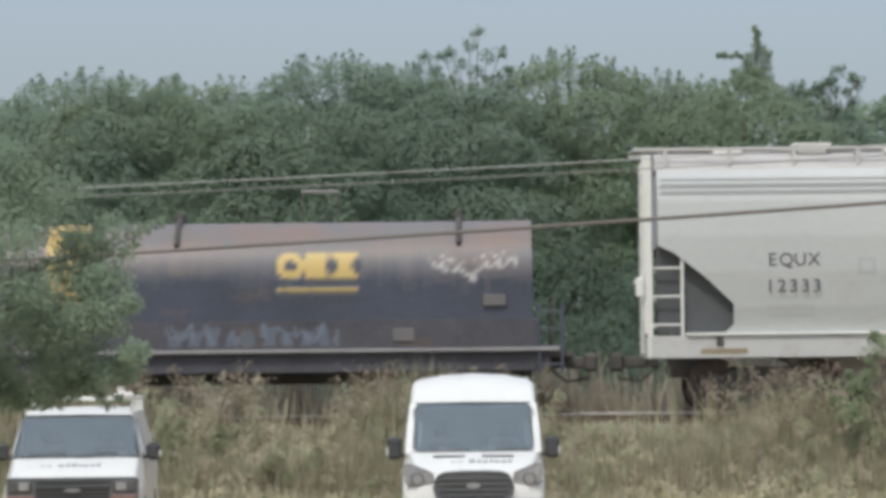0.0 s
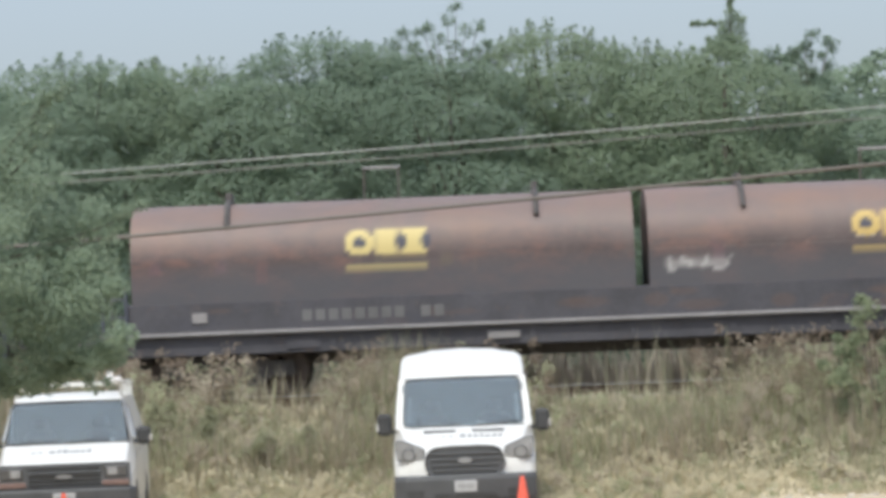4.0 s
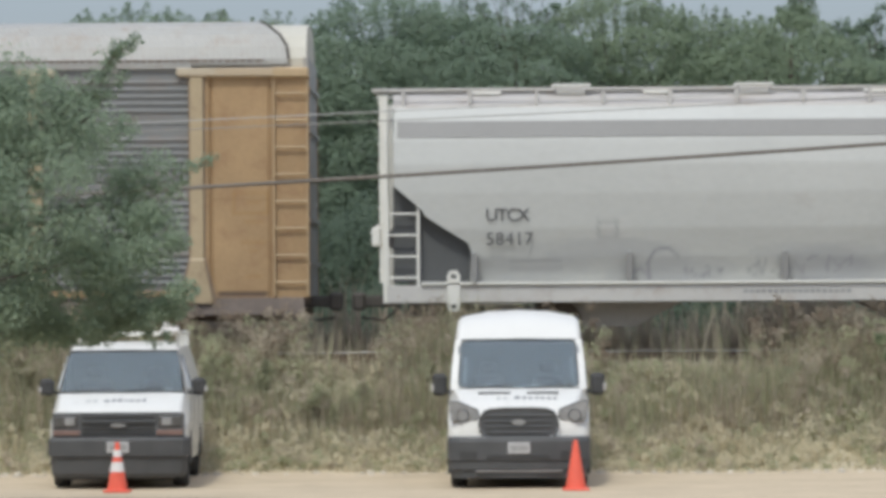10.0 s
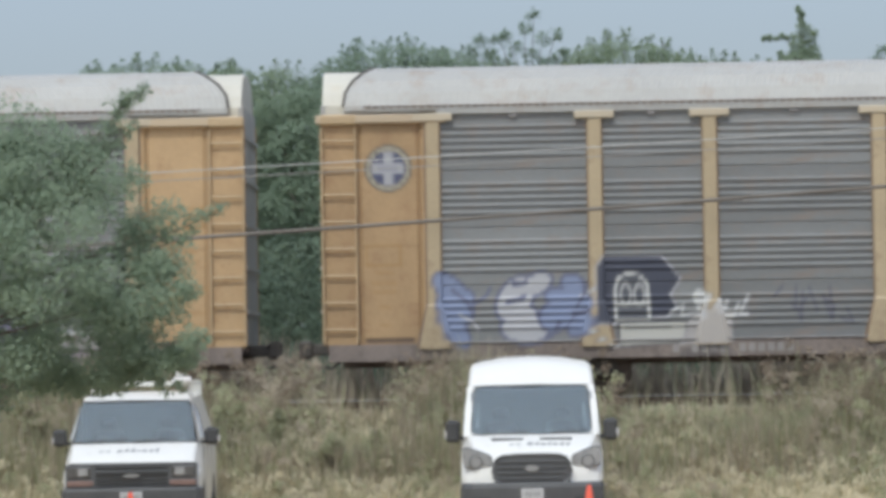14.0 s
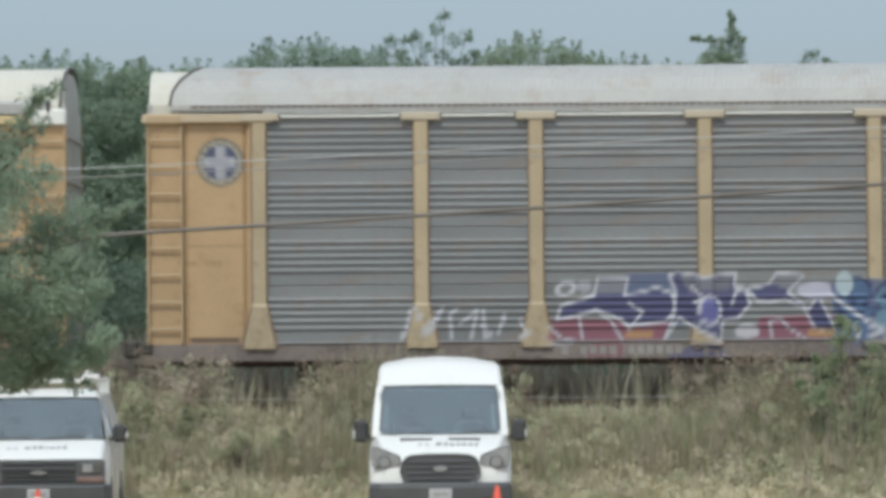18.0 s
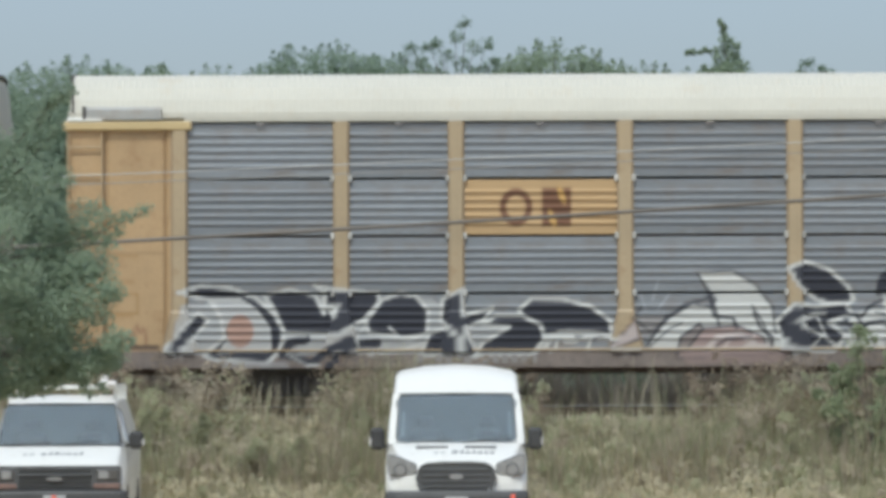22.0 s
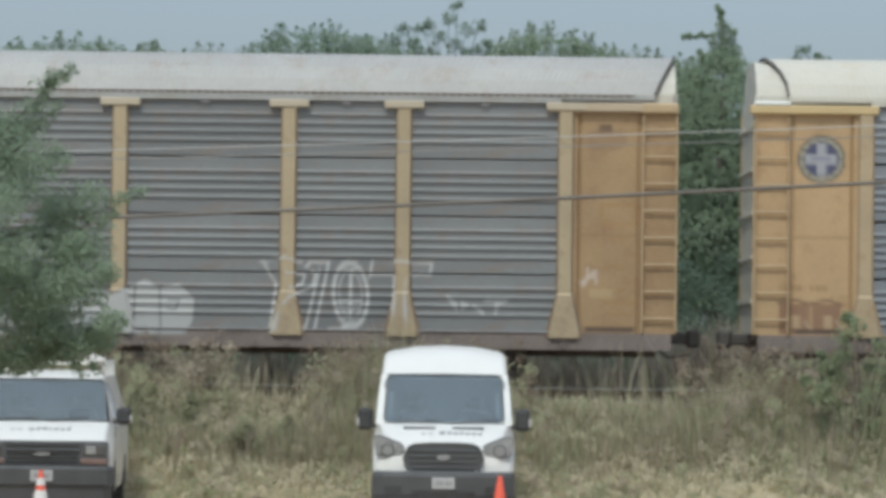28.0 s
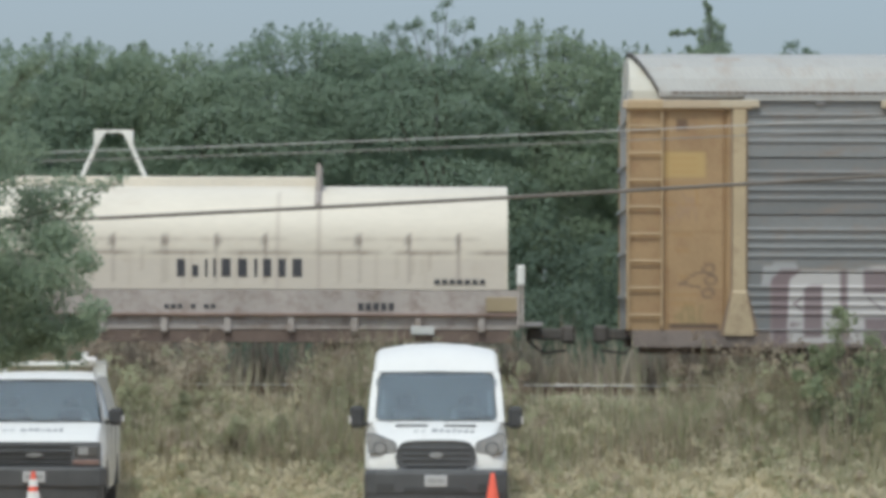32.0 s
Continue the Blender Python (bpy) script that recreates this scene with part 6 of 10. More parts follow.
p5.rect(12.35, 12.75, 1.55, 1.72, (0.46, 0.34, 0.19), 0.6).rect(12.5, 12.72, 4.38, 4.52, (0.1, 0.06, 0.04), 0.8).ell(12.6, 4.25, 0.4, 0.2, (0.24, 0.16, 0.10), 0, 0.45)


def marks_plain(seed, box_z=3.0):
    def put(p, x, way):
        boxed_mark(p, x - 0.05, box_z)
        worn_marks(p, x, 1.3, 2.6, seed)
    return put


def marks_emblem(z, box=True, shift=0.2, line=2.3):
    def put(p, x, way):
        emblem(p, x - way * shift, z)
        if box:
            boxed_mark(p, x - way * 0.1, 2.3)
            worn_marks(p, x - way * 0.1, 1.3, 2.2, 7)
        else:
            for k in range(7):
                p.rect(x - 0.42 + 0.11 * k, x - 0.35 + 0.11 * k, line, line + 0.07, (0.27, 0.16, 0.07), 0.7 if k != 3 else 0.2)
    return put


def name_shapes(kind):
    """A yellow board with plain brown shapes."""
    brown = (0.16, 0.075, 0.04)
    def make(x0, x1, z, h):
        c, m = (x0 + x1) / 2, z + h / 2
        q = Paint()
        q.rect(x0 - 0.1, x1 + 0.1, z - 0.1, z + h + 0.1, (0.47, 0.32, 0.165), 0.9)
        q.ell(c - 0.42, m, 0.28, 0.32, brown, ring=0.11)
        if kind == 2:
            q.rect(c + 0.02, c + 0.52, m - 0.32, m + 0.32, brown).ell(c + 0.2, m - 0.2, 0.05, 0.16, (0.5, 0.31, 0.1), 20).ell(c + 0.36, m + 0.2, 0.05, 0.16, (0.5, 0.31, 0.1), 20)
        else:
            q.rect(c - 0.10, c + 0.22, m - 0.28, m + 0.28, brown).rect(c + 0.32, c + 0.78, m - 0.28, m + 0.28, brown).ell(c + 0.32, m, 0.08, 0.16, (0.5, 0.31, 0.1)).ell(c + 0.78, m, 0.08, 0.16, (0.5, 0.31, 0.1))
        return q
    return make


autorack(-73.62, "grey ribbed autorack with yellow posts and dull roof", M["panel_rusty"], M["yellow_old"], M["roof_grey"], p1, marks_plain(3, 2.4), marks_emblem(3.95), caps=True, left_end=(0.92, 0.42, 2.6), right_end=(0.9, 0.36, 2.6), low_rail=True)
autorack(-102.61, "autorack with long blue and violet sprayed pieces", M["panel_rusty"], M["yellow"], M["roof_grey"], p2, marks_plain(4), marks_emblem(4.05, False, 0.3), caps=True, left_end=(0.92, 0.42, 2.6), right_end=(0.9, 0.28, 2.6), bright_strip=True, stencil=-6.8)
autorack(-131.67, "cream-roofed autorack with black and white sprayed figures", M["panel"], M["yellow"], M["roof_white"], p3, marks_plain(5, 2.95), marks_plain(6, 1.6), knobs=True, nameboard=name_shapes(2), left_end=(0.05, 0.12, 2), right_end=(0.05, 0.12, 2), end_box=True)
autorack(-160.60, "white-roofed grey autorack with dull maroon lower patches", M["panel"], M["yellow"], M["roof_white"], p4, marks_emblem(3.77), marks_emblem(3.96, False, 0.2, 1.72), knobs=True, left_end=(0.25, 0.6, 2.2), right_end=(0.05, 0.30, 2.2))
autorack(-189.58, "grey autorack with chalky white sprayed blocks", M["panel_rusty"], M["yellow_old"], M["roof_grey"], p5, marks_plain(8, 2.8), marks_plain(9, 3.1), caps=True, nameboard=name_shapes(3), left_end=(0.1, 0.56, 1.2), right_end=(0.05, 0.42, 1.2), few_ribs=True, stencil=-7.5)


# -- coil cars --
def hood_mesh(x0, x1, material, paint, top=3.36, low=1.62, half=1.43, bulge=0.0):
    """An arched coil hood with closed ends; painted."""
    prof = [(-half, low), (-half - bulge, low + 0.35)]
    zs = low + 0.62
    for i in range(15):
        a = math.pi / 2 * i / 14
        prof.append((-(half + bulge) * math.cos(a) ** 0.8, zs + (top - zs) * math.sin(a) ** 0.9))
    prof = prof + [(-y, z) for y, z in reversed(prof[:-1])]
    fine = []
    for (ay, az), (by, bz) in zip(prof, prof[1:]):
        k = max(1, round(math.hypot(by - ay, bz - az) / 0.07))
        fine += [(ay + (by - ay) * i / k, az + (bz - az) * i / k) for i in range(k)]
    fine.append(prof[-1])
    n = round((x1 - x0) / 0.07)
    g = Geo()
    g.loft([[(x0 + (x1 - x0) * i / n, y, z) for y, z in fine] for i in range(n + 1)], caps=False, closed=False)
    for x in (x0, x1):
        g.add([(x, y, z) for y, z in fine], [tuple(range(len(fine)))])
    return painted_mesh(g, "hood", material, paint, smooth=True)


YEL = (0.56, 0.40, 0.10)


def logo_shapes(p, x, z, w=1.38, h=0.48, bar=True, col=YEL, back=(0.06, 0.06, 0.08)):
    """Three plain chunky shapes over a bar."""
    a = w / 3
    p.ell(x - a, z, a * 0.55, h / 2, col).ell(x - a, z, a * 0.24, h * 0.2, back)
    p.rect(x - a * 0.40, x + a * 0.40, z - h / 2, z + h / 2, col)
    p.rect(x + a * 0.52, x + a * 1.5, z - h / 2, z + h / 2, col).ell(x + a * 0.55, z, 0.09, h * 0.3, back).ell(x + a * 1.48, z, 0.09, h * 0.3, back)
    if bar:
        p.rect(x - w / 2 - 0.02, x + w / 2 + 0.02, z - h / 2 - 0.215, z - h / 2 - 0.125, col, 0.85)


def fade(p, x0, x1, col, seed):
    """Sun-bleached, rusted upper half of old paint: streaky patches."""
    rnd = random.Random(seed)
    for i in range(14):
        z = 2.35 + 0.055 * i
        p.rect(x0 - 0.1, x1 + 0.1, z, 3.6, col, 0.10)
    for i in range(40):
        x, z = rnd.uniform(x0, x1), rnd.uniform(2.45, 3.1)
        p.rect(x, x + rnd.uniform(0.03, 0.25), z - rnd.uniform(0.1, 0.6), z + 0.3, tuple(c * rnd.uniform(0.75, 1.15) for c in col), 0.14)
    for i in range(26):
        # rust that bleeds through the bleached top
        p.ell(rnd.uniform(x0, x1), rnd.uniform(2.5, 3.3), rnd.uniform(0.2, 0.9), rnd.uniform(0.08, 0.3), (0.25, 0.145, 0.10), rnd.uniform(-12, 12), 0.16)


def rust_flakes(p, x0, x1, z0, z1, count, seed):
    """Bare rust: a few dark spots in a row with runs below them, ragged edges."""
    rnd = random.Random(seed)
    rust = (0.17, 0.075, 0.03)
    for k in range(4):
        p.rect(x0, x1, z0 - 0.2, z0 + (z1 - z0) * (0.75 - 0.15 * k), (0.50, 0.26, 0.08), 0.16)
    for i in range(max(3, count // 6)):
        x = x0 + (x1 - x0) * rnd.random()
        z = z1 - rnd.random() * 0.12
        p.ell(x, z, 0.05, 0.06, rust, 0, 0.9)
        p.rect(x - 0.02, x + 0.025, z - rnd.uniform(0.15, 0.5), z, rust, 0.7)
    for i in range(count):
        edge = rnd.choice((x0, x0, x1, x1, None))
        x = rnd.uniform(x0, x1) if edge is None else edge + rnd.uniform(-0.05, 0.05)
        z = z0 + (z1 - z0) * rnd.random() ** 1.4
        p.ell(x, z, rnd.uniform(0.02, 0.06), rnd.uniform(0.04, 0.14), rust, 0, 0.8)


def coil_car(u_mid, left, right, label, tone, bands, logos, extra, fadecol, seed, inset=1.25):
    """A steel-coil car: two arched hoods over a trough, seat ledge, straps, handle frames."""
    car = rail_car("coil_car", u_mid, label)
    a, b = -left, right
    for k, (x0, x1, lg) in enumerate(((a, -0.12, logos[0]), (0.12, b, logos[1]))):
        p = Paint()
        if seed == 71 and k == 0:
            p.rect(x0, x1, 1.6, 3.6, (0.135, 0.125, 0.125), 0.5)  # an older hood, gone dull grey
        fade(p, x0, x1, fadecol, seed + k)
        for bx0, bx1 in bands:
            if x0 - 0.05 <= bx0 < x1:
                p.rect(bx0, bx1, 1.6, 3.6, (0.50, 0.345, 0.115))
                rust_flakes(p, bx0, bx1, 1.7, 2.7, 22, seed + 5)
        logo_shapes(p, lg, 2.57, col=(0.57, 0.46, 0.19) if k == 0 else (0.53, 0.38, 0.13))
        extra(p, k)
        hood = part("hood", hood_mesh(x0, x1, tone, p), None, car, "arched steel coil hood")
        # strap brackets and the lifting frame on the ridge
        for sx in (x0 + inset, x1 - inset):
            g = Geo()
            ring = []
            for i in range(9):
                t = math.pi / 2 * i / 8
                ring.append((sx, -1.47 * math.cos(t) ** 0.8, 2.26 + 1.16 * math.sin(t) ** 0.9))
            g.tube(ring[3:], 0.05, 4)
            g.box(sx - 0.055, sx + 0.055, -0.4, 0.4, 3.33, 3.55, 0.01)
            part("strap", g, M["black_steel"], hood, "black hood strap")
        m = (x0 + x1) / 2
        for s in (-0.3, 0.3):
            g = Geo()
            g.tube([(m + s, 0, 3.3), (m + s, 0, 3.9)], 0.018, 6)
            part("lifting_post", g, M["wire"], hood, "thin dull lifting post")
        g = Geo()
        g.box(m - 0.33, m + 0.33, -0.04, 0.04, 3.88, 3.93, 0.012)
        part("lifting_bar", g, M["ledge"], hood, "pale lifting bar")
    g = Geo()
    g.prism([(-1.46, 1.15), (-1.46, 1.63), (-1.30, 1.66), (1.30, 1.66), (1.46, 1.63), (1.46, 1.15)], "x", a - 0.1, b + 0.1)
    q = Paint()
    if seed == 71:
        for k in range(9):
            q.rect(1.25 + 0.32 * k, 1.45 + 0.32 * k, 1.2, 1.38 + 0.16 * ((k * 7) % 3) / 2, (0.16, 0.19, 0.245), 0.5, 0.2 if k % 2 else -0.2)
        scrawl(q, 1.2, 4.1, 1.2, 1.6, 14, (0.19, 0.22, 0.27), 80, 0.06, 0.55)
    rnd = random.Random(seed + 30)
    for k in range(30):
        q.ell(rnd.uniform(a, b), rnd.uniform(1.15, 1.6), rnd.uniform(0.1, 0.5), rnd.uniform(0.03, 0.14), rnd.choice(((0.14, 0.085, 0.06), (0.06, 0.06, 0.075))), 0, 0.3)
    part("trough", painted_mesh(g, "trough", M["coil_sill"], None), None, car, "grimy dark trough side")
    g = Geo()
    nx, nz = round((b - a) / 0.05), 9
    g.add([(a + (b - a) * i / nx, -1.466, 1.17 + 0.45 * j / nz) for j in range(nz + 1) for i in range(nx + 1)],
          [(j * (nx + 1) + i, j * (nx + 1) + i + 1, (j + 1) * (nx + 1) + i + 1, (j + 1) * (nx + 1) + i) for j in range(nz) for i in range(nx)])
    part("trough_sheet", painted_mesh(g, "trough_sheet", M["coil_sill"], q), None, car, "grimy sheet with faint spray marks")
    for s in (-1, 1):
        g = Geo()
        g.box(a - 0.55, b + 0.45, *sorted((s * 1.40, s * 1.56)), 1.08, 1.15, 0.012)
        part("ledge", g, M["ledge"], car, "pale worn walkway ledge")
        g = Geo()
        g.box(a - 0.3, b + 0.3, *sorted((s * 1.34, s * 1.44)), 0.74, 1.08, 0.015)
        n = int((a - b) / -1.6)
        for i in range(n + 1):
            x = a + (b - a) * i / n
            g.box(x - 0.05, x + 0.05, *sorted((s * 1.43, s * 1.47)), 0.76, 1.08)
        g.box(a + 2.6, a + 3.2, *sorted((s * 1.44, s * 1.47)), 0.82, 0.98)
        me = g.mesh("side_sill", M["coil_sill"])
        put_paint(me, np.zeros((len(me.vertices), 4)))
        part("side_sill", me, None, car)
    for x in (a - 0.35, b + 0.35):
        g = Geo()
        g.box(x - 0.45, x + 0.35, -1.4, 1.4, 0.98, 1.06, 0.01)
        for s in (-1.38, 1.38):
            g.tube([(x, s, 1.06), (x, s, 2.0)], 0.02)
        g.tube([(x, -1.38, 2.0), (x, 1.38, 2.0)], 0.02)
        part("end_platform", g, M["black_steel"], car)
    g = Geo()
    g.box(a, b, -0.35, 0.35, 0.55, 1.15)
    part("centre_sill", g, M["black_steel"], car)
    for x, z, w, h, ink in ((b - 0.65, 1.86, 0.38, 0.2, "coil_plate"), (b - 2.2, 1.27, 0.36, 0.22, "coil_plate"), (a + 1.15, 1.3, 0.26, 0.17, "ledge"), (-2.4, 0.85, 0.55, 0.12, "ledge")):
        g = Geo()
        g.box(x - w / 2, x + w / 2, -1.49, -1.462, z, z + h, 0.006)
        part("placard", g, M[ink], car, "small pale placard")
    bars(a + 2.9, a + 5.6, 1.28, 1.47, -1.468, 12, car, M["coil_mark"], seed)
    ladder(car, b + 0.1, b + 0.5, -1.5, 0.7, 1.9, 4, M["coil_rung"], "ladder")
    ladder(car, a - 0.5, a - 0.1, -1.5, 0.7, 1.9, 4, M["coil_rung"], "ladder")
    for way, x in ((1, b), (-1, a)):
        coupler(car, x + way * 0.3, way)
    for x in (a + 1.6, b - 1.6):
        truck(car, x)
    return car


M["coil_mark"] = mat("faded_stencil_paint", (0.145, 0.14, 0.14), 0.7, vary=0.2, bump=0)
M["coil_rung"] = mat("dark_blue_rung", (0.07, 0.075, 0.10), 0.6, vary=0.2, bump=0.05)


def extra1(p, k):
    if k == 1:
        for q in (((5.72, 2.68), (5.82, 2.5), (5.9, 2.62), (5.95, 2.42)), ((5.9, 2.7), (6.05, 2.66), (5.98, 2.46)), ((6.1, 2.66), (6.08, 2.44), (6.2, 2.56)), ((6.25, 2.62), (6.2, 2.5), (6.34, 2.42), (6.4, 2.3), (6.52, 2.5)),
                  ((6.5, 2.66), (6.52, 2.46), (6.66, 2.6)), ((6.62, 2.72), (6.7, 2.52), (6.82, 2.58)), ((6.78, 2.76), (6.9, 2.62), (6.84, 2.5), (7.0, 2.56)), ((6.98, 2.78), (7.02, 2.6), (7.14, 2.7), (7.2, 2.52)), ((6.12, 2.46), (6.45, 2.38), (6.5, 2.26))):
            p.line(list(q), 0.045, (0.50, 0.48, 0.46), 0.85)
    else:
        p.poly([(-5.92, 2.16), (-5.7, 2.25), (-5.2, 2.2), (-4.9, 2.23), (-4.75, 2.0), (-4.42, 1.86), (-4.55, 1.68), (-5.1, 1.76), (-5.5, 1.66), (-5.85, 1.72)], (0.25, 0.225, 0.20), a=0.8)
        p.ell(-5.6, 1.95, 0.1, 0.06, (0.24, 0.17, 0.11), 20, 0.7).ell(-5.0, 2.05, 0.12, 0.05, (0.15, 0.13, 0.12), -15, 0.6).ell(-4.75, 1.8, 0.08, 0.05, (0.15, 0.13, 0.12), 0, 0.6)
        for i in range(16):
            p.ell(-6.5 + 0.37 * i, 2.35 + 0.8 * abs(math.sin(i * 2.3)), 0.05 + 0.03 * (i % 3), 0.04, (0.16, 0.09, 0.06), 20 * i, 0.6)


def extra2(p, k):
    for i in range(6):
        p.rect(-9, 9, 1.5, 2.3 - 0.08 * i, (0.085, 0.088, 0.10), 0.2)
    if k == 1:
        p.rect(0.4, 1.4, 1.95, 2.1, (0.4, 0.38, 0.36), 0.6)
        scrawl(p, 0.4, 1.6, 1.85, 2.15, 5, (0.5, 0.48, 0.46), 63, 0.05, 0.7)


def extra3(p, k):
    if k == 0:
        scrawl(p, -5.6, -2.4, 1.75, 2.2, 15, (0.45, 0.46, 0.5), 64, 0.05, 0.85)


coil_car(-6.5, 7.5, 7.45, "navy coil car with faded hoods and yellow bands", M["coil_blue"], ((-7.5, -6.75), (-0.85, -0.12)), (-3.78, 3.78), extra1, (0.20, 0.178, 0.163), 71)
coil_car(-25.05, 8.72, 8.33, "rust-brown faded coil car with yellow shapes", M["coil_brown"], (), (-4.35, 4.30), extra2, (0.19, 0.143, 0.128), 75, 1.65)
coil_car(-43.83, 7.42, 7.38, "navy coil car with yellow rusted bands", M["coil_blue"], ((-7.42, -6.72), (-0.85, -0.12)), (-3.72, 3.83), extra3, (0.245, 0.215, 0.195), 79)


# -- covered hoppers --
def hopper_car(u_left, length, label, prof, roof, sill_z, cut, marks, band, seed, number):
    """A covered hopper: curved side sheets, dark sloped ends, roof walk, hatches, ladders."""
    half = length / 2
    car = rail_car("covered_hopper", u_left + half, label)
    paint = Paint()
    marks(paint, half)
    fine = []
    for (ay, az), (by, bz) in zip(prof, prof[1:]):
        k = max(1, round((bz - az) / 0.05))
        fine += [(ay + (by - ay) * i / k, az + (bz - az) * i / k) for i in range(k)]
    fine.append(prof[-1])
    def start(z):
        for (xa, za), (xb, zb) in zip(cut, cut[1:]):
            if za >= z >= zb:
                return xa + (xb - xa) * (za - z) / max(za - zb, 1e-6)
        return cut[0][0] if z > cut[0][1] else cut[-1][0]
    n = 420
    for s in (-1, 1):
        g, rings = Geo(), []
        for y, z in fine:
            c = start(z)
            rings.append([(-half + c + (length - 2 * c) * i / n, s * -y, z) for i in range(n + 1)])
        g.loft(rings, caps=False, closed=False)
        me = painted_mesh(g, "side_sheet", M["hopper"], paint if s < 0 else None, smooth=True)
        part("side_sheet", me, None, car, "pale grey curved side sheet")
    ey, ez = fine[-1]
    # roof with end walls and slope sheets
    g = Geo()
    g.prism([(ey, ez - 0.01), (ey + 0.02, ez + 0.02)] + [(y, z) for y, z in roof] + [(-y, z) for y, z in reversed(roof)] + [(-ey - 0.02, ez + 0.02), (-ey, ez - 0.01)], "x", -half + 0.12, half - 0.12)
    part("roof", g, M["roof_beige"], car, "low pitched beige roof")
    for way in (-1, 1):
        g = Geo()
        x = way * (half - cut[0][0] - 0.04)
        ring = [(y * 0.985, z) for y, z in fine if z >= cut[0][1] - 0.02]
        ring = ring + [(-y, z) for y, z in reversed(ring)]
        g.prism(ring, "x", x - 0.03, x + 0.03)
        part("end_wall", g, M["roof_pale"], car)
        # slope sheet in black: the recess's shade is put into its colour
        g = Geo()
        pts = [(way * (half - cx), cz) for cx, cz in cut]
        for (xa, za), (xb, zb) in zip(pts, pts[1:]):
            ya, yb = 1.34, 1.34
            g.add([(xa - way * 0.1, -ya, za), (xa - way * 0.1, ya, za), (xb - way * 0.1, yb, zb), (xb - way * 0.1, -yb, zb)], [(0, 1, 2, 3)])
        g.box(*sorted((way * (half - 0.35), way * (half - cut[-1][0]))), -0.4, 0.4, 0.6, sill_z[1])
        part("slope_sheet", g, M["black_steel"], car, "sloped end sheet, coloured dark for the recess's shade")
        g = Geo()
        for yy in (-1.46, 1.46):
            g.box(*sorted((way * (half - 0.04), way * (half + 0.05))), yy - 0.05, yy + 0.05, sill_z[0], roof[-1][1] - 0.1, 0.01)
        g.box(*sorted((way * (half - 0.04), way * (half + 0.05))), -1.46, 1.46, sill_z[0], sill_z[0] + 0.1)
        part("end_frame", g, M["lamp_white"], car, "pale end posts")
        for s in (-1, 1):
            x0, x1 = sorted((way * (half - 0.02), way * (half - 0.55)))
            ladder(car, x0, x1, s * 1.5, sill_z[1] - 0.1, sill_z[1] + 1.35, 3 if seed == 1 else 4, M["lamp_white"], "ladder", "pale corner ladder", back=-s * 0.05)
        g = Geo()
        for i in range(9):
            z = sill_z[1] + 0.2 + 0.36 * i
            if z < roof[-1][1] - 0.15:
                g.cyl((way * (half + 0.12), -1.4, z), (way * (half + 0.12), -0.95, z), 0.016, 6)
        for yy in (-1.4, -0.95):
            g.box(*sorted((way * (half + 0.05), way * (half + 0.11))), yy - 0.02, yy + 0.02, sill_z[1], roof[-1][1] - 0.1)
        part("end_ladder", g, M["lamp_white"], car)
        coupler(car, way * (half - 0.2), way)
        # a dark grey sheet closes the end opening
        g = Geo()
        x = way * (half - 1.15)
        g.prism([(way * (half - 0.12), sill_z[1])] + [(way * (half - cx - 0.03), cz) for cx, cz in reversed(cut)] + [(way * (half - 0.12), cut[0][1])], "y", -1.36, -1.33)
        part("end_plate", g, M["slope_grey"], car, "dark grey sheet across the end opening")
        if way < 0:
            g = Geo()
            bx = way * (half + 0.17)
            g.box(bx - 0.07, bx + 0.07, -1.50, -1.30, sill_z[1] + 0.62, sill_z[1] + 0.95, 0.02)
            g.tube([(bx - way * 0.12, -1.42, sill_z[1] + 1.05), (bx + way * 0.1, -1.42, sill_z[1] + 0.85)], 0.018)
            part("brake_box", g, M["lamp_white"], car, "small white brake box on the end")
        if seed == 1:
            continue
        g = Geo()
        g.prism([(x - 0.09, sill_z[0] - 0.14), (x + 0.09, sill_z[0] - 0.14), (x + 0.11, sill_z[0] - 0.05), (x + 0.11, sill_z[1] + 0.12), (x + 0.06, sill_z[1] + 0.2), (x - 0.06, sill_z[1] + 0.2), (x - 0.11, sill_z[1] + 0.12), (x - 0.11, sill_z[0] - 0.05)], "y", -1.60, -1.56)
        pad = part("jacking_pad", g, M["lamp_white"], car)
        for z in (sill_z[0] - 0.06, sill_z[1] + 0.1):
            g = Geo()
            g.box(x - 0.05, x + 0.05, -1.604, -1.598, z - 0.035, z + 0.035, 0.002)
            part("pad_hole", g, M["slope_grey"], pad)
        g = Geo()
        g.cyl((way * (half - 0.2), -1.2, sill_z[1] + 0.75), (way * (half - 0.2), -1.05, sill_z[1] + 0.75), 0.2, 16)
        part("brake_wheel", g, M["ledge"], car)
    for s in (-1, 1):
        g = Geo()
        g.box(-half + 0.02, half - 0.02, *sorted((s * 1.40, s * 1.55)), sill_z[0], sill_z[1] - 0.05, 0.01)
        part("side_sill", g, M["roof_pale"], car, "pale grey side sill")
        g = Geo()
        g.box(-half + 0.6, half - 0.6, *sorted((s * 1.38, s * 1.60)), sill_z[1] - 0.05, sill_z[1], 0.01)
        part("sill_flange", g, M["lamp_white"], car)
        for i in range(7 if seed == 2 else 0):
            x = -7.92 + 2.64 * i
            g = Geo()
            g.box(x - 0.05, x + 0.05, *sorted((s * 1.42, s * (1.64 if i in (0, 6) else 1.60))), sill_z[1], sill_z[1] + (1.0 if i == 6 else 0.5), 0.01)
            part("side_stake", g, M["hopper_band"], car)
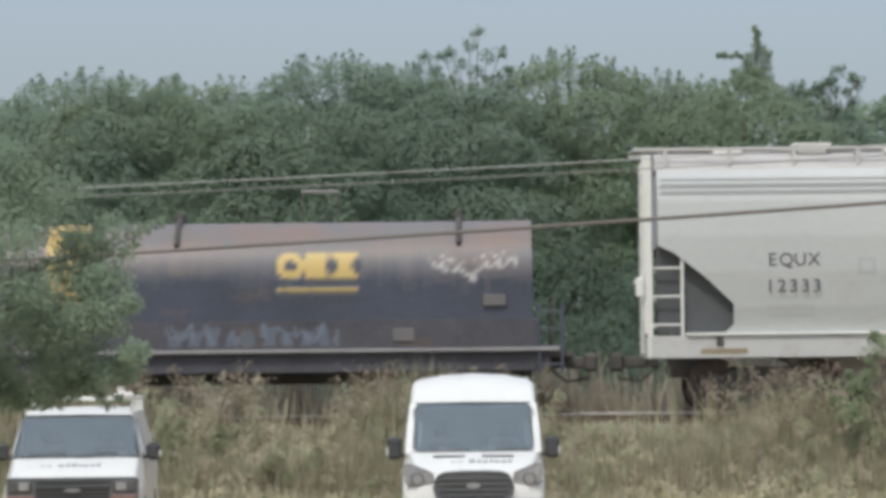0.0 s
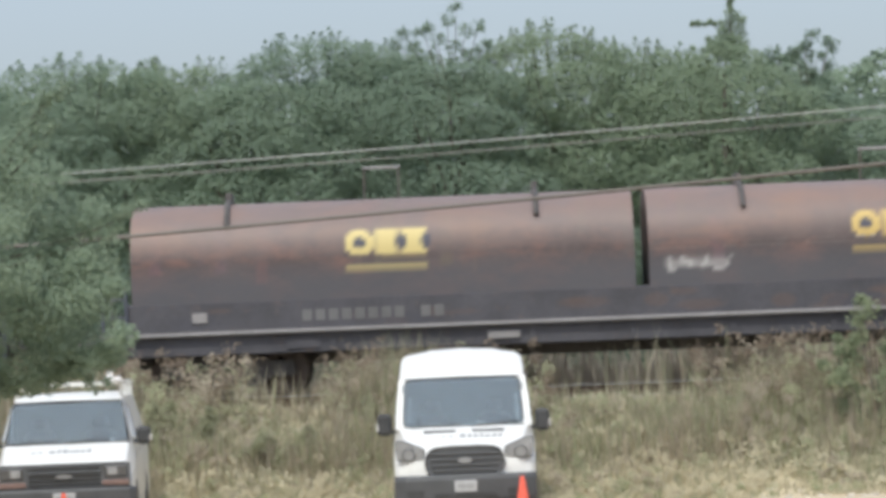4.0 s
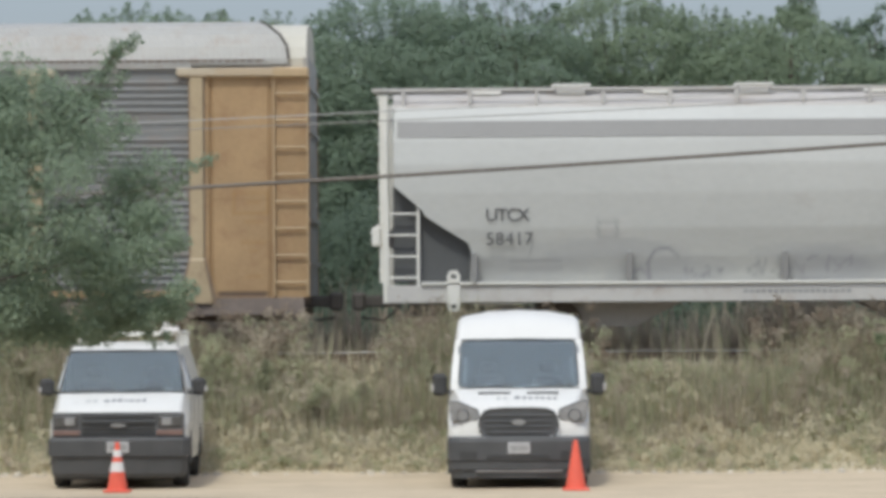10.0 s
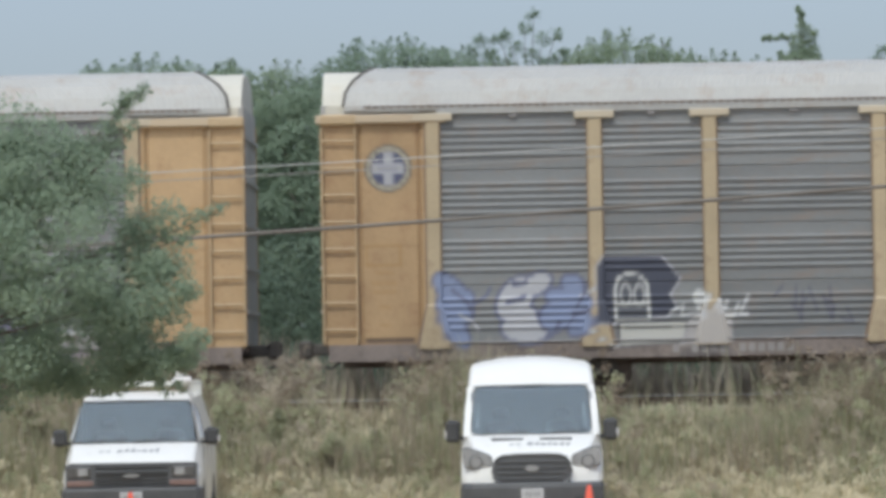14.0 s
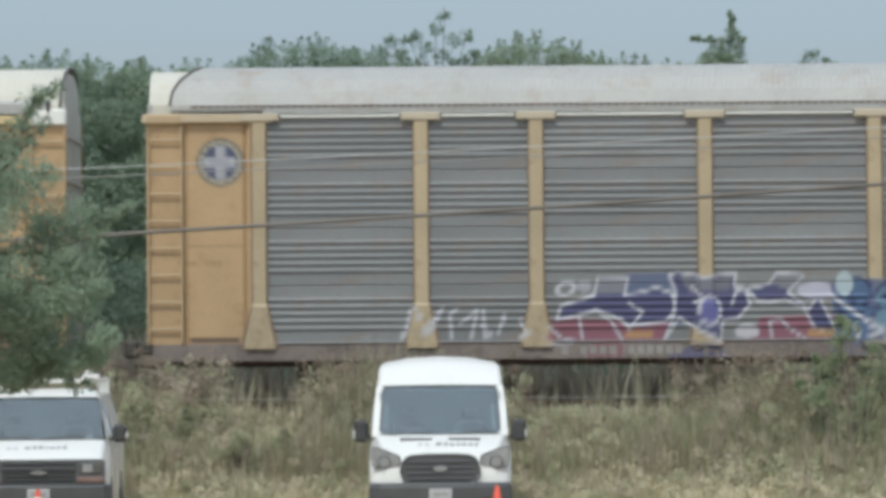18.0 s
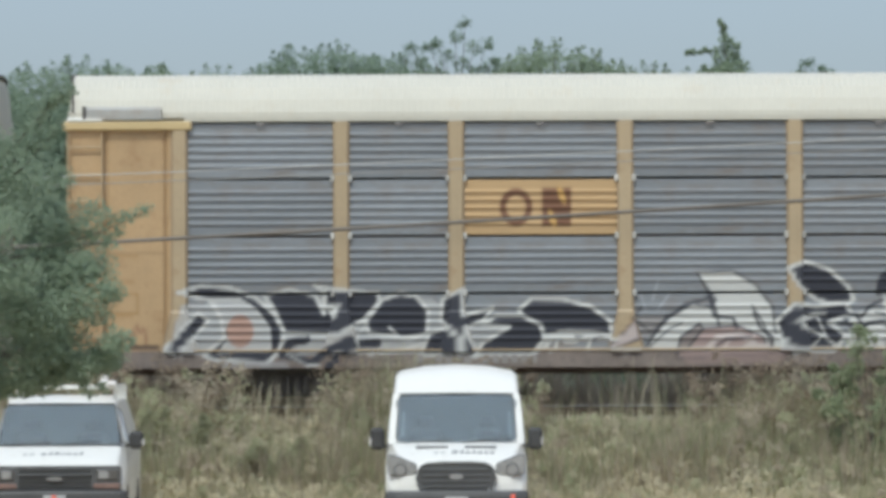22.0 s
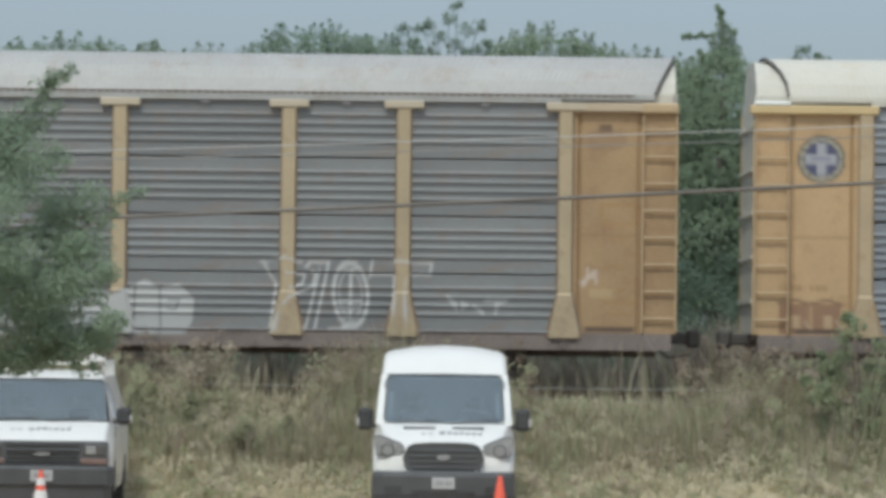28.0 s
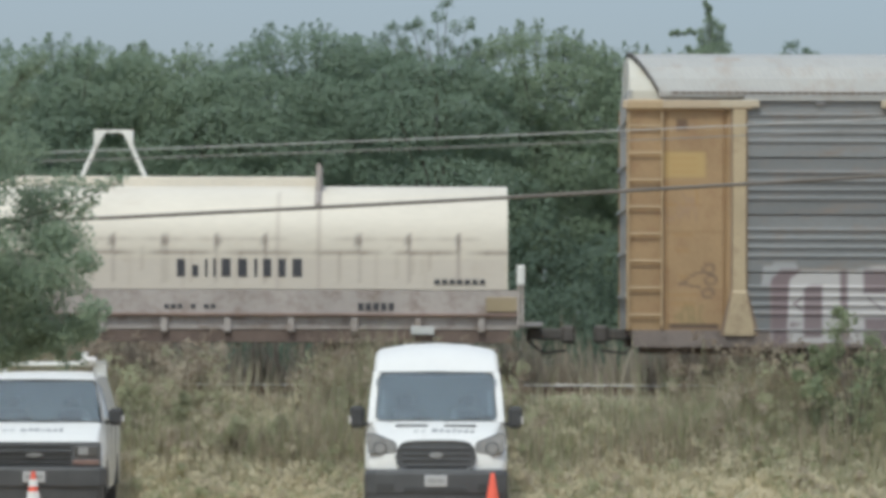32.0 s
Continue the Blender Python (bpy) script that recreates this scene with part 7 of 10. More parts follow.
    if band:
        for s in (-1, 1):
            for z0, z1, out in band:
                g = Geo()
                def yy(z):
                    return next((ay + (by - ay) * (z - az) / max(bz - az, 1e-6) for (ay, az), (by, bz) in zip(prof, prof[1:]) if az <= z <= bz), prof[-1][0])
                g.add([(x, s * (abs(yy(z)) + out), z) for x in (-half + 0.2, half - 0.2) for z in (z0, z1)], [(0, 2, 3, 1)])
                part("band", g, M["hopper_band"], car, "darker grey stripe along the top of the side")
    # roof walk with brackets, and hatches
    zt = roof[-1][1]
    for s in (-1, 1):
        g = Geo()
        g.box(-half - 0.25, half + 0.25, *sorted((s * 1.13, s * 1.18)), zt - 0.01, zt + 0.035, 0.008)
        part("edge_rail", g, M["roof_pale"], car, "thin pale rail along the roof edge")
        g = Geo()
        g.box(-half - 0.25, half + 0.25, *sorted((s * 0.10, s * 0.42)), zt + 0.02, zt + 0.05, 0.008)
        part("roof_walk", g, M["roof_pale"], car, "grated roof walkway")
    n = round(length / 1.17)
    for i in range(n + 1):
        x = -half + 0.3 + (length - 0.6) * i / n
        for s in (-1, 1):
            g = Geo()
            g.box(x - 0.03, x + 0.03, *sorted((s * 1.13, s * 1.17)), roof[0][1] + (0.03 if i % 2 else -0.02), zt, 0.006)
            g.box(x - 0.025, x + 0.025, *sorted((s * 0.6, s * 1.15)), zt - 0.06, zt - 0.02, 0.006)
            part("walk_bracket", g, M["roof_pale"], car)
    for x in (-7.7, -6.25, -4.75, -3.1, -0.95, 0.95, 2.98, 4.7, 6.2, 7.8):
        tall = x in (-6.25, -3.1, 2.98, 6.2)
        g = Geo()
        g.box(x - 0.25, x + 0.25, -0.7, -0.3, zt - 0.06, zt + 0.075 if tall else zt + 0.055, 0.015)
        if tall:
            g.box(x - 0.34, x + 0.34, -0.78, -0.25, zt + 0.075, zt + 0.12, 0.015)
        part("hatch", g, M["lamp_white"], car, "white roof hatch")
    for i in range(3):
        x = -length * 0.3 + length * 0.3 * i
        g = Geo()
        g.prism([(x - 1.5, sill_z[0] + 0.1), (x + 1.5, sill_z[0] + 0.1), (x + 0.5, 0.42), (x - 0.5, 0.42)], "y", -0.7, 0.7)
        part("outlet_hopper", g, M["roof_beige"], car, "dusty beige outlet hopper under the body")
    for x in (-half + 2.0, half - 2.0):
        truck(car, x)
    if seed == 2:
        bars(-3.35, -1.5, 0.98, 1.04, -1.553, 18, car, M["faint_ink"], 21)
        bars(3.1, 4.4, 0.96, 1.01, -1.553, 15, car, M["faint_ink"], 22)
        bars(5.2, 6.6, 0.98, 1.03, -1.553, 9, car, M["faint_ink"], 23)
        for k, (x, w) in enumerate(((2.75, 0.25), (3.5, 0.4), (4.15, 0.3), (4.75, 0.35), (5.9, 0.7))):
            bars(x, x + w, 1.05 + 0.012 * (k % 2), 1.09, -1.553, 3, car, M["ink"], 30 + k)
    else:
        g = Geo()
        g.box(-7.98, -7.86, -1.58, -1.55, 1.13, 1.29, 0.02)
        part("valve", g, M["black_steel"], car, "small dark valve on the sill")
        g = Geo()
        g.box(-8.25, -7.45, -1.556, -1.549, 1.0, 1.09)
        part("sill_mark", g, M["plate_tan"], car, "faded yellow mark on the sill")
    for txt, x, z, h, y, step in number:
        lettering(txt, x, y, z, h, car, M["hopper_ink"], step)
    return car


M["slope_grey"] = mat("dark_grey_fill", (0.085, 0.088, 0.09), 0.7, vary=0.2, bump=0.1)
M["roof_beige"] = mat("beige_roof_paint", (0.446, 0.421, 0.391), 0.6, 0, 0.08, 0.7, 10, 0.06, (0.36, 0.31, 0.27), 0.3)
M["roof_pale"] = mat("pale_grey_roof_paint", (0.521, 0.508, 0.484), 0.55, 0, 0.08, 0.7, 10, 0.06, (0.40, 0.34, 0.30), 0.3)


def marks_a(p, half):
    for k in (0.0, 0.24):
        p.rect(-half + 3.55, -half + 3.79, 2.32 + k, 2.36 + k, (0.33, 0.33, 0.33), 0.7).rect(-half + 3.55 + k, -half + 3.59 + k, 2.32, 2.6, (0.33, 0.33, 0.33), 0.7)
    for i in range(2):
        p.rect(-half + 2.0, -half + 2.8, 1.75 - 0.14 * i, 1.80 - 0.14 * i, (0.33, 0.33, 0.33), 0.5)


def marks_b(p, half):
    """Darker grey blotches low on the side, arcs of faint spray paint."""
    rnd = random.Random(90)
    for i in range(40):
        x = rnd.uniform(-half + 1.5, half - 1.5)
        p.ell(x, rnd.uniform(1.25, 1.75), rnd.uniform(0.5, 1.3), rnd.uniform(0.12, 0.35), (0.31, 0.315, 0.33), 0, 0.22)
    p.line([(-4.93, 1.22), (-4.97, 1.5), (-4.85, 1.72), (-4.62, 1.76), (-4.45, 1.62)], 0.05, (0.2, 0.2, 0.22), 0.8)
    p.line([(-5.25, 1.3), (-5.1, 1.42), (-4.95, 1.25)], 0.05, (0.2, 0.2, 0.22), 0.6)
    scrawl(p, -4.4, -3.6, 1.22, 1.45, 6, (0.2, 0.2, 0.22), 91, 0.035, 0.7)
    scrawl(p, -3.3, -1.5, 1.22, 1.62, 9, (0.22, 0.22, 0.24), 93, 0.035, 0.55)
    scrawl(p, 0.2, 1.2, 1.22, 1.4, 4, (0.25, 0.25, 0.27), 94, 0.035, 0.5)
    scrawl(p, 3.1, 3.5, 1.32, 1.66, 5, (0.14, 0.14, 0.16), 92, 0.04, 0.85)
    for i in range(2):
        p.rect(-half + 2.1, -half + 3.0, 1.52 - 0.13 * i, 1.58 - 0.13 * i, (0.3, 0.3, 0.3), 0.6)
    p.rect(-half + 3.6, -half + 3.95, 2.2, 2.24, (0.3, 0.3, 0.3), 0.8).rect(-half + 3.6, -half + 3.95, 1.95, 1.99, (0.3, 0.3, 0.3), 0.8)
    p.rect(-half + 3.6, -half + 3.64, 1.95, 2.24, (0.3, 0.3, 0.3), 0.8).rect(-half + 3.91, -half + 3.95, 1.95, 2.24, (0.3, 0.3, 0.3), 0.8)
    p.rect(half - 2.42, half - 2.02, 1.44, 1.76, (0.55, 0.54, 0.52))
    p.rect(half - 2.37, half - 2.23, 1.52, 1.71, (0.10, 0.10, 0.11)).rect(half - 2.19, half - 2.07, 1.52, 1.71, (0.14, 0.13, 0.13)).rect(half - 2.37, half - 2.07, 1.60, 1.63, (0.3, 0.3, 0.3))
    for x, w in ((half - 5.3, 0.5), (half - 3.2, 0.7), (1.35, 0.4)):
        for k in range(2):
            p.rect(x, x + w, 1.56 - 0.09 * k, 1.60 - 0.09 * k, (0.26, 0.26, 0.26), 0.5)
    for x, z, w, h in ((2.95, 1.45, 0.30, 0.07), (3.2, 1.32, 0.12, 0.2), (3.4, 1.55, 0.2, 0.06), (3.3, 1.40, 0.3, 0.05)):
        p.rect(x, x + w, z, z + h, (0.12, 0.12, 0.14), 0.75)


hopper_car(2.95, 18.2, "pale grey covered hopper with black stencilled letters", [(-1.40, 1.30), (-1.50, 1.8), (-1.56, 2.4), (-1.56, 3.0), (-1.50, 3.6), (-1.40, 3.95), (-1.22, 4.16)],
           [(-1.19, 4.18), (-0.9, 4.38), (-0.5, 4.46), (0.0, 4.5)], (0.93, 1.36), [(0.14, 2.85), (0.42, 2.72), (0.95, 2.3), (1.42, 1.85), (1.42, 1.5), (1.25, 1.34)], marks_a,
           ((3.72, 3.78, 0.01), (3.84, 3.90, 0.012), (3.96, 4.0, 0.014)), 1, (("EQUX", -6.66, 2.49, 0.22, -1.57, 0.235), ("12333", -6.66, 2.04, 0.22, -1.57, 0.20)))
hopper_car(-72.32, 18.85, "long pale grey covered hopper with darker lower side", [(-1.36, 1.19), (-1.48, 1.6), (-1.57, 2.1), (-1.60, 2.7), (-1.58, 3.2), (-1.50, 3.6), (-1.38, 3.94), (-1.20, 4.18)],
           [(-1.17, 4.2), (-0.9, 4.36), (-0.5, 4.44), (0.0, 4.48)], (0.84, 1.19), [(0.14, 2.83), (0.62, 2.42), (0.66, 2.32), (1.40, 1.85), (1.45, 1.7), (1.42, 1.2)], marks_b,
           ((3.66, 3.94, 0.012),), 2, (("UTCX", -7.35, 2.23, 0.215, -1.61, 0.18), ("58417", -7.32, 1.82, 0.215, -1.60, 0.165)))


# -- the cream coil car that closes the view --
def cream_coil_car(u_right):
    car = rail_car("coil_car", u_right, "cream coil car with a ribbed hood and lifting arch")
    p = Paint()
    rnd = random.Random(12)
    for i, x in enumerate((-0.9, -1.75, -2.6, -4.2, -5.0, -5.9, -6.8, -8.0)):
        p.rect(x - 0.025, x + 0.025, 1.75, 2.6, (0.24, 0.19, 0.16), 0.6)
        p.ell(x, 2.45, 0.05, 0.13, (0.16, 0.13, 0.11), 0, 0.85)
        for _ in range(3):
            w = rnd.uniform(-0.5, 0.5)
            p.rect(x + w, x + w + 0.025, 2.28 - rnd.uniform(0.15, 0.55), 2.28, (0.3, 0.24, 0.19), 0.5)
        p.rect(x + 0.3, x + 0.33, 1.65, 2.3, (0.42, 0.36, 0.3), 0.4)
        p.line([(x - 0.45, 2.47), (x, 2.50), (x + 0.4, 2.47)], 0.02, (0.3, 0.25, 0.2), 0.5)
    for i in range(26):
        x = -0.2 - 0.42 * i
        p.line([(x - 0.22, 2.26 + 0.035 * math.sin(i * 1.9)), (x + 0.22, 2.26 + 0.035 * math.sin((i - 1) * 1.9))], 0.055, (0.25, 0.20, 0.165), 0.75)
    p.rect(-12.5, -0.1, 1.62, 2.15, (0.46, 0.40, 0.36), 0.35)
    p.rect(-3.98, -3.92, 1.62, 3.3, (0.36, 0.3, 0.25), 0.6).rect(-3.32, -3.26, 1.62, 3.4, (0.36, 0.3, 0.25), 0.6)
    hood = part("hood", hood_mesh(-12.8, -0.05, M["cream"], p, top=3.44, low=1.63, half=1.45), None, car, "cream arched coil hood")
    # a row of plain dark bars where the maker's name stands
    x = -5.69
    for w, h in ((0.17, 0.30), (0.13, 0.2), (0.05, 0.30), (0.05, 0.31), (0.19, 0.31), (0.19, 0.31), (0.06, 0.31), (0.17, 0.31), (0.15, 0.31), (0.2, 0.31)):
        g = Geo()
        g.box(x, x + w * 0.82, -1.458, -1.448, 1.84, 1.84 + h)
        part("name_bar", g, M["ink"], hood)
        x += w + 0.09
    g = Geo()
    g.box(-9.4, -3.3, -0.22, 0.22, 3.42, 3.60, 0.02)
    part("ridge_beam", g, M["cream_plain"], hood, "cream ridge beam")
    g = Geo()
    for s in (-1, 1):
        g.prism([(-6.9 + s * 0.34, 4.42), (-6.9 + s * 0.10, 4.42), (-6.9 + s * 0.34, 4.10)], "y", -0.06, 0.06)
        g.tube([(-6.9 + s * 0.57, 0, 3.56), (-6.9 + s * 0.20, 0, 4.38)], 0.045, 6)
    g.box(-7.2, -6.6, -0.05, 0.05, 4.37, 4.42, 0.01)
    part("lifting_arch", g, M["lamp_white"], hood, "white lifting arch")
    g = Geo()
    g.box(-3.34, -3.26, -0.9, 0.3, 3.30, 3.80, 0.02)
    g.tube([(-3.3, -1.47 * math.cos(t) ** 0.8, 2.26 + 1.2 * math.sin(t) ** 0.9) for t in (0.7, 0.9, 1.1, 1.3, 1.5)], 0.06, 4)
    part("frame_rib", g, M["cream_dirty"], hood, "stained cross rib")
    g = Geo()
    g.prism([(-1.46, 0.95), (-1.46, 1.62), (1.46, 1.62), (1.46, 0.95)], "x", -12.9, 0.15)
    for i in range(12):
        x = -0.5 - 1.08 * i
        g.box(x - 0.06, x + 0.06, -1.53, -1.45, 0.9, 1.2, 0.01)
    part("trough", g, M["cream_dirty"], car, "stained cream trough side")
    g = Geo()
    g.box(-12.9, 0.1, -1.56, -1.44, 1.17, 1.22, 0.01)
    part("ledge", g, M["coil_rust"], car)
    g = Geo()
    g.box(-12.9, 0.0, -1.44, -1.36, 0.72, 0.95, 0.01)
    part("side_sill", g, M["underframe"], car)
    g = Geo()
    g.box(-0.2, 0.55, -1.45, 1.45, 1.0, 1.08, 0.01)
    part("end_platform", g, M["ledge"], car)
    g = Geo()
    g.box(-0.42, 0.14, -1.52, -1.47, 1.25, 1.5, 0.01)
    part("plate", g, M["plate_tan"], car, "dull tan end plate")
    ladder(car, 0.13, 0.2, -1.5, 1.0, 1.7, 2, M["cream_dirty"], "grab_iron")
    g = Geo()
    g.box(0.10, 0.24, -1.54, -1.46, 1.7, 2.05, 0.02)
    part("brake_box", g, M["lamp_white"], car, "small white box on the end")
    bars(-1.3, -0.4, 1.72, 1.80, -1.465, 7, car, M["ink"], 3)
    bars(-2.6, -1.95, 1.27, 1.40, -1.468, 5, car, M["ink"], 4)
    bars(-5.9, -5.0, 1.30, 1.37, -1.468, 8, car, M["ink"], 5)
    g = Geo()
    g.box(-1.7, -1.3, -1.55, -1.5, 0.86, 1.0, 0.01)
    part("placard", g, M["pale_ink"], car)
    coupler(car, 0.3, 1)
    coupler(car, -13.0, -1)
    for x in (-1.9, -11.0):
        truck(car, x)


M["cream_plain"] = mat("cream_beam_paint", (0.66, 0.60, 0.5), 0.55, vary=0.1, bump=0.05)
M["coil_rust"] = mat("rusty_ledge", (0.22, 0.15, 0.12), 0.7, vary=0.3, bump=0.2)
cream_coil_car(-219.25)


# ---- railway track ----
def make_track():
    g, rnd = Geo(), random.Random(3)
    ys = [64.9, 65.3, 65.7, 66.0, 66.4, 66.9, 67.55, 68.2, 68.7, 69.1, 69.5, 70.0, 70.6]
    zs = [1.12, 1.30, 1.46, 1.60, 1.64, 1.64, 1.63, 1.64, 1.64, 1.60, 1.46, 1.25, 1.0]
    xs = [-300, -120, -60] + [-22 + 0.25 * i for i in range(177)] + [60, 120, 300]
    g.add([(x, y, z + rnd.uniform(-0.035, 0.035)) for x in xs for y, z in zip(ys, zs)],
          [(i * 13 + j, i * 13 + j + 1, (i + 1) * 13 + j + 1, (i + 1) * 13 + j) for i in range(len(xs) - 1) for j in range(12)])
    stones = mat("grey_brown_ballast", (0.22, 0.20, 0.175), 0.95, 0, 0.45, 3, 22, 0.9, (0.12, 0.10, 0.08), 0.4, depth=0.05)
    tagged(part("ballast", g, stones), "grey-brown crushed stone ballast bank", "ballast", kind="structure")
    track = thing("railway_track", pose(0, TRACK_Y, 0), "single railway track on weathered wooden sleepers", "railway track", kind="structure")
    for s in (-1, 1):
        g = Geo()
        y = s * 0.755
        g.prism([(y - 0.07, 1.67), (y + 0.07, 1.67), (y + 0.07, 1.685), (y + 0.012, 1.70), (y + 0.012, 1.80), (y + 0.036, 1.812), (y + 0.036, RAIL_Z - 0.014), (y - 0.036, RAIL_Z - 0.014), (y - 0.036, 1.812), (y - 0.012, 1.80), (y - 0.012, 1.70), (y - 0.07, 1.685)], "x", -300, 300)
        rail = part("rail", g, M["rail_web"], track, "rusty brown rail web and foot")
        g = Geo()
        g.prism([(y - 0.036, RAIL_Z - 0.014), (y + 0.036, RAIL_Z - 0.014), (y + 0.036, RAIL_Z - 0.004), (y + 0.03, RAIL_Z), (y - 0.03, RAIL_Z), (y - 0.036, RAIL_Z - 0.004)], "x", -300, 300)
        part("rail_head", g, M["rail_steel"], rail, "bright worn rail head")
    g = Geo()
    g.box(-0.11, 0.11, -1.3, 1.3, 1.5, 1.672, 0.012)
    me = g.mesh("sleeper", M["tie"])
    for i in range(64):
        part("sleeper", me, None, track, at=pose(-16.8 + 0.53 * i, rnd.uniform(-0.04, 0.04), 0, 0, 0, rnd.uniform(-1.5, 1.5)))
    g = Geo()
    for i in range(540):
        x = -300 + 0.53 * i if i < 534 else 0
        if abs(x) > 17.2:
            g.box(x - 0.11, x + 0.11, -1.3, 1.3, 1.5, 1.672)
            g.box(-x - 0.11, -x + 0.11, -1.3, 1.3, 1.5, 1.672) if x < 0 else None
    tagged(part("far_sleepers", g, M["tie"], track), kind="stuff")


make_track()


# ---- parked vans ----
def section(y, zb, zt, wb, wm, wt, zm, r, crown=0.02):
    """Half outline of a van's body at one station, mirrored to a closed ring."""
    half = [(wb, zb), (wm, zb + 0.22), (wm, zm)]
    for i in range(1, 5):
        k = i / 5
        half.append((wm + (wt - wm) * k ** 1.2, zm + (zt - r - zm) * k))
    for i in range(5):
        a = math.pi / 2 * i / 4
        half.append((wt - r * (1 - math.cos(a)), zt - r + r * math.sin(a)))
    half.append((wt * 0.5, zt + crown * 0.75))
    ring = half + [(0.0, zt + crown)] + [(-x, z) for x, z in reversed(half)]
    return [(x, y, z) for x, z in ring]


def shell(stations, gap):
    """Lofts the stations; leaves the roof part of one span open for the windshield."""
    rings = [section(*s) for s in stations]
    g, n = Geo(), len(rings[0])
    g.v = [p for ring in rings for p in ring]
    for i in range(len(rings) - 1):
        for k in range(n):
            if i == gap and 8 <= k < n - 9:
                continue
            g.f.append((i * n + k, i * n + (k + 1) % n, (i + 1) * n + (k + 1) % n, (i + 1) * n + k))
    g.f += [tuple(range(n - 1, -1, -1)), tuple(range((len(rings) - 1) * n, len(rings) * n))]
    g.m = [0] * len(g.f)
    return g


def pane(pts, thick=0.012):
    """A curved glass sheet between a lower and an upper edge: (half width, y, z), bowed forward in the middle."""
    g = Geo()
    (w0, y0, z0), (w1, y1, z1) = pts
    nx, nz = 12, 6
    for side in (0, thick):
        for j in range(nz + 1):
            k = j / nz
            w, y, z = w0 + (w1 - w0) * k, y0 + (y1 - y0) * k, z0 + (z1 - z0) * k
            for i in range(nx + 1):
                f = 2 * i / nx - 1
                g.v.append((w * f, y - 0.05 * (1 - f * f) - 0.03 * math.sin(math.pi * k) + side, z))
    k1 = (nx + 1) * (nz + 1)
    for j in range(nz):
        for i in range(nx):
            a = j * (nx + 1) + i
            g.f.append((a, a + 1, a + nx + 2, a + nx + 1))
            g.f.append((k1 + a + nx + 1, k1 + a + nx + 2, k1 + a + 1, k1 + a))
    edge = [i for i in range(nx + 1)] + [(j + 1) * (nx + 1) + nx for j in range(nz)] + [nz * (nx + 1) + nx - 1 - i for i in range(nx)] + [(nz - 1 - j) * (nx + 1) for j in range(nz - 1)]
    for a, b in zip(edge, edge[1:] + edge[:1]):
        g.f.append((a, k1 + a, k1 + b, b))
    g.m = [0] * len(g.f)
    return g


def wheel(parent, x, y, r=0.355, w=0.23):
    g = Geo()
    prof = [(r * 0.62, -w / 2), (r * 0.93, -w / 2), (r, -w * 0.36), (r, w * 0.36), (r * 0.93, w / 2), (r * 0.62, w / 2)]
    n = 28
    rings = [[(h, q * math.cos(2 * math.pi * i / n), q * math.sin(2 * math.pi * i / n)) for q, h in prof] for i in range(n)]
    g.loft(rings + [rings[0]], caps=False, closed=True)
    t = part("wheel", g, M["rubber"], parent, "black rubber tyre on a steel rim", smooth=True, at=(x, y, r))
    g = Geo()
    g.cyl((-w * 0.38, 0, 0), (w * 0.38, 0, 0), r * 0.63, 20)
    s = 1 if x > 0 else -1
    g.cyl((s * w * 0.38, 0, 0), (s * w * 0.46, 0, 0), r * 0.25, 14)
    for i in range(6):
        a = math.pi / 3 * i
        g.cyl((s * w * 0.38, r * 0.42 * math.cos(a), r * 0.42 * math.sin(a)), (s * w * 0.42, r * 0.42 * math.cos(a), r * 0.42 * math.sin(a)), r * 0.07, 8)
    part("rim", g, M["rim"], t, "grey steel rim")


def mirror(parent, s, x, y, z, w=0.24, h=0.36):
    g = Geo()
    g.box(*sorted((s * (x + 0.05), s * (x + 0.05 + w))), y - 0.07, y + 0.09, z - h / 2, z + h / 2, 0.05)
    g.tube([(s * (x - 0.08), y + 0.08, z - h * 0.35), (s * (x + 0.1), y + 0.03, z - h * 0.3)], 0.03)
    m = part("mirror", g, M["rubber"], parent, "black door mirror")
    g = Geo()
    g.box(*sorted((s * (x + 0.09), s * (x + 0.02 + w))), y + 0.088, y + 0.094, z - h * 0.36, z + h * 0.36)
    part("mirror_glass", g, M["chrome"], m)
    # white strip on the outer edge stands in for a highlight
    g = Geo()
    g.box(*sorted((s * (x + 0.03 + w), s * (x + 0.056 + w))), y - 0.05, y + 0.03, z - h * 0.3, z + h * 0.05, 0.008)
    part("mirror_trim", g, M["reflective"], m)


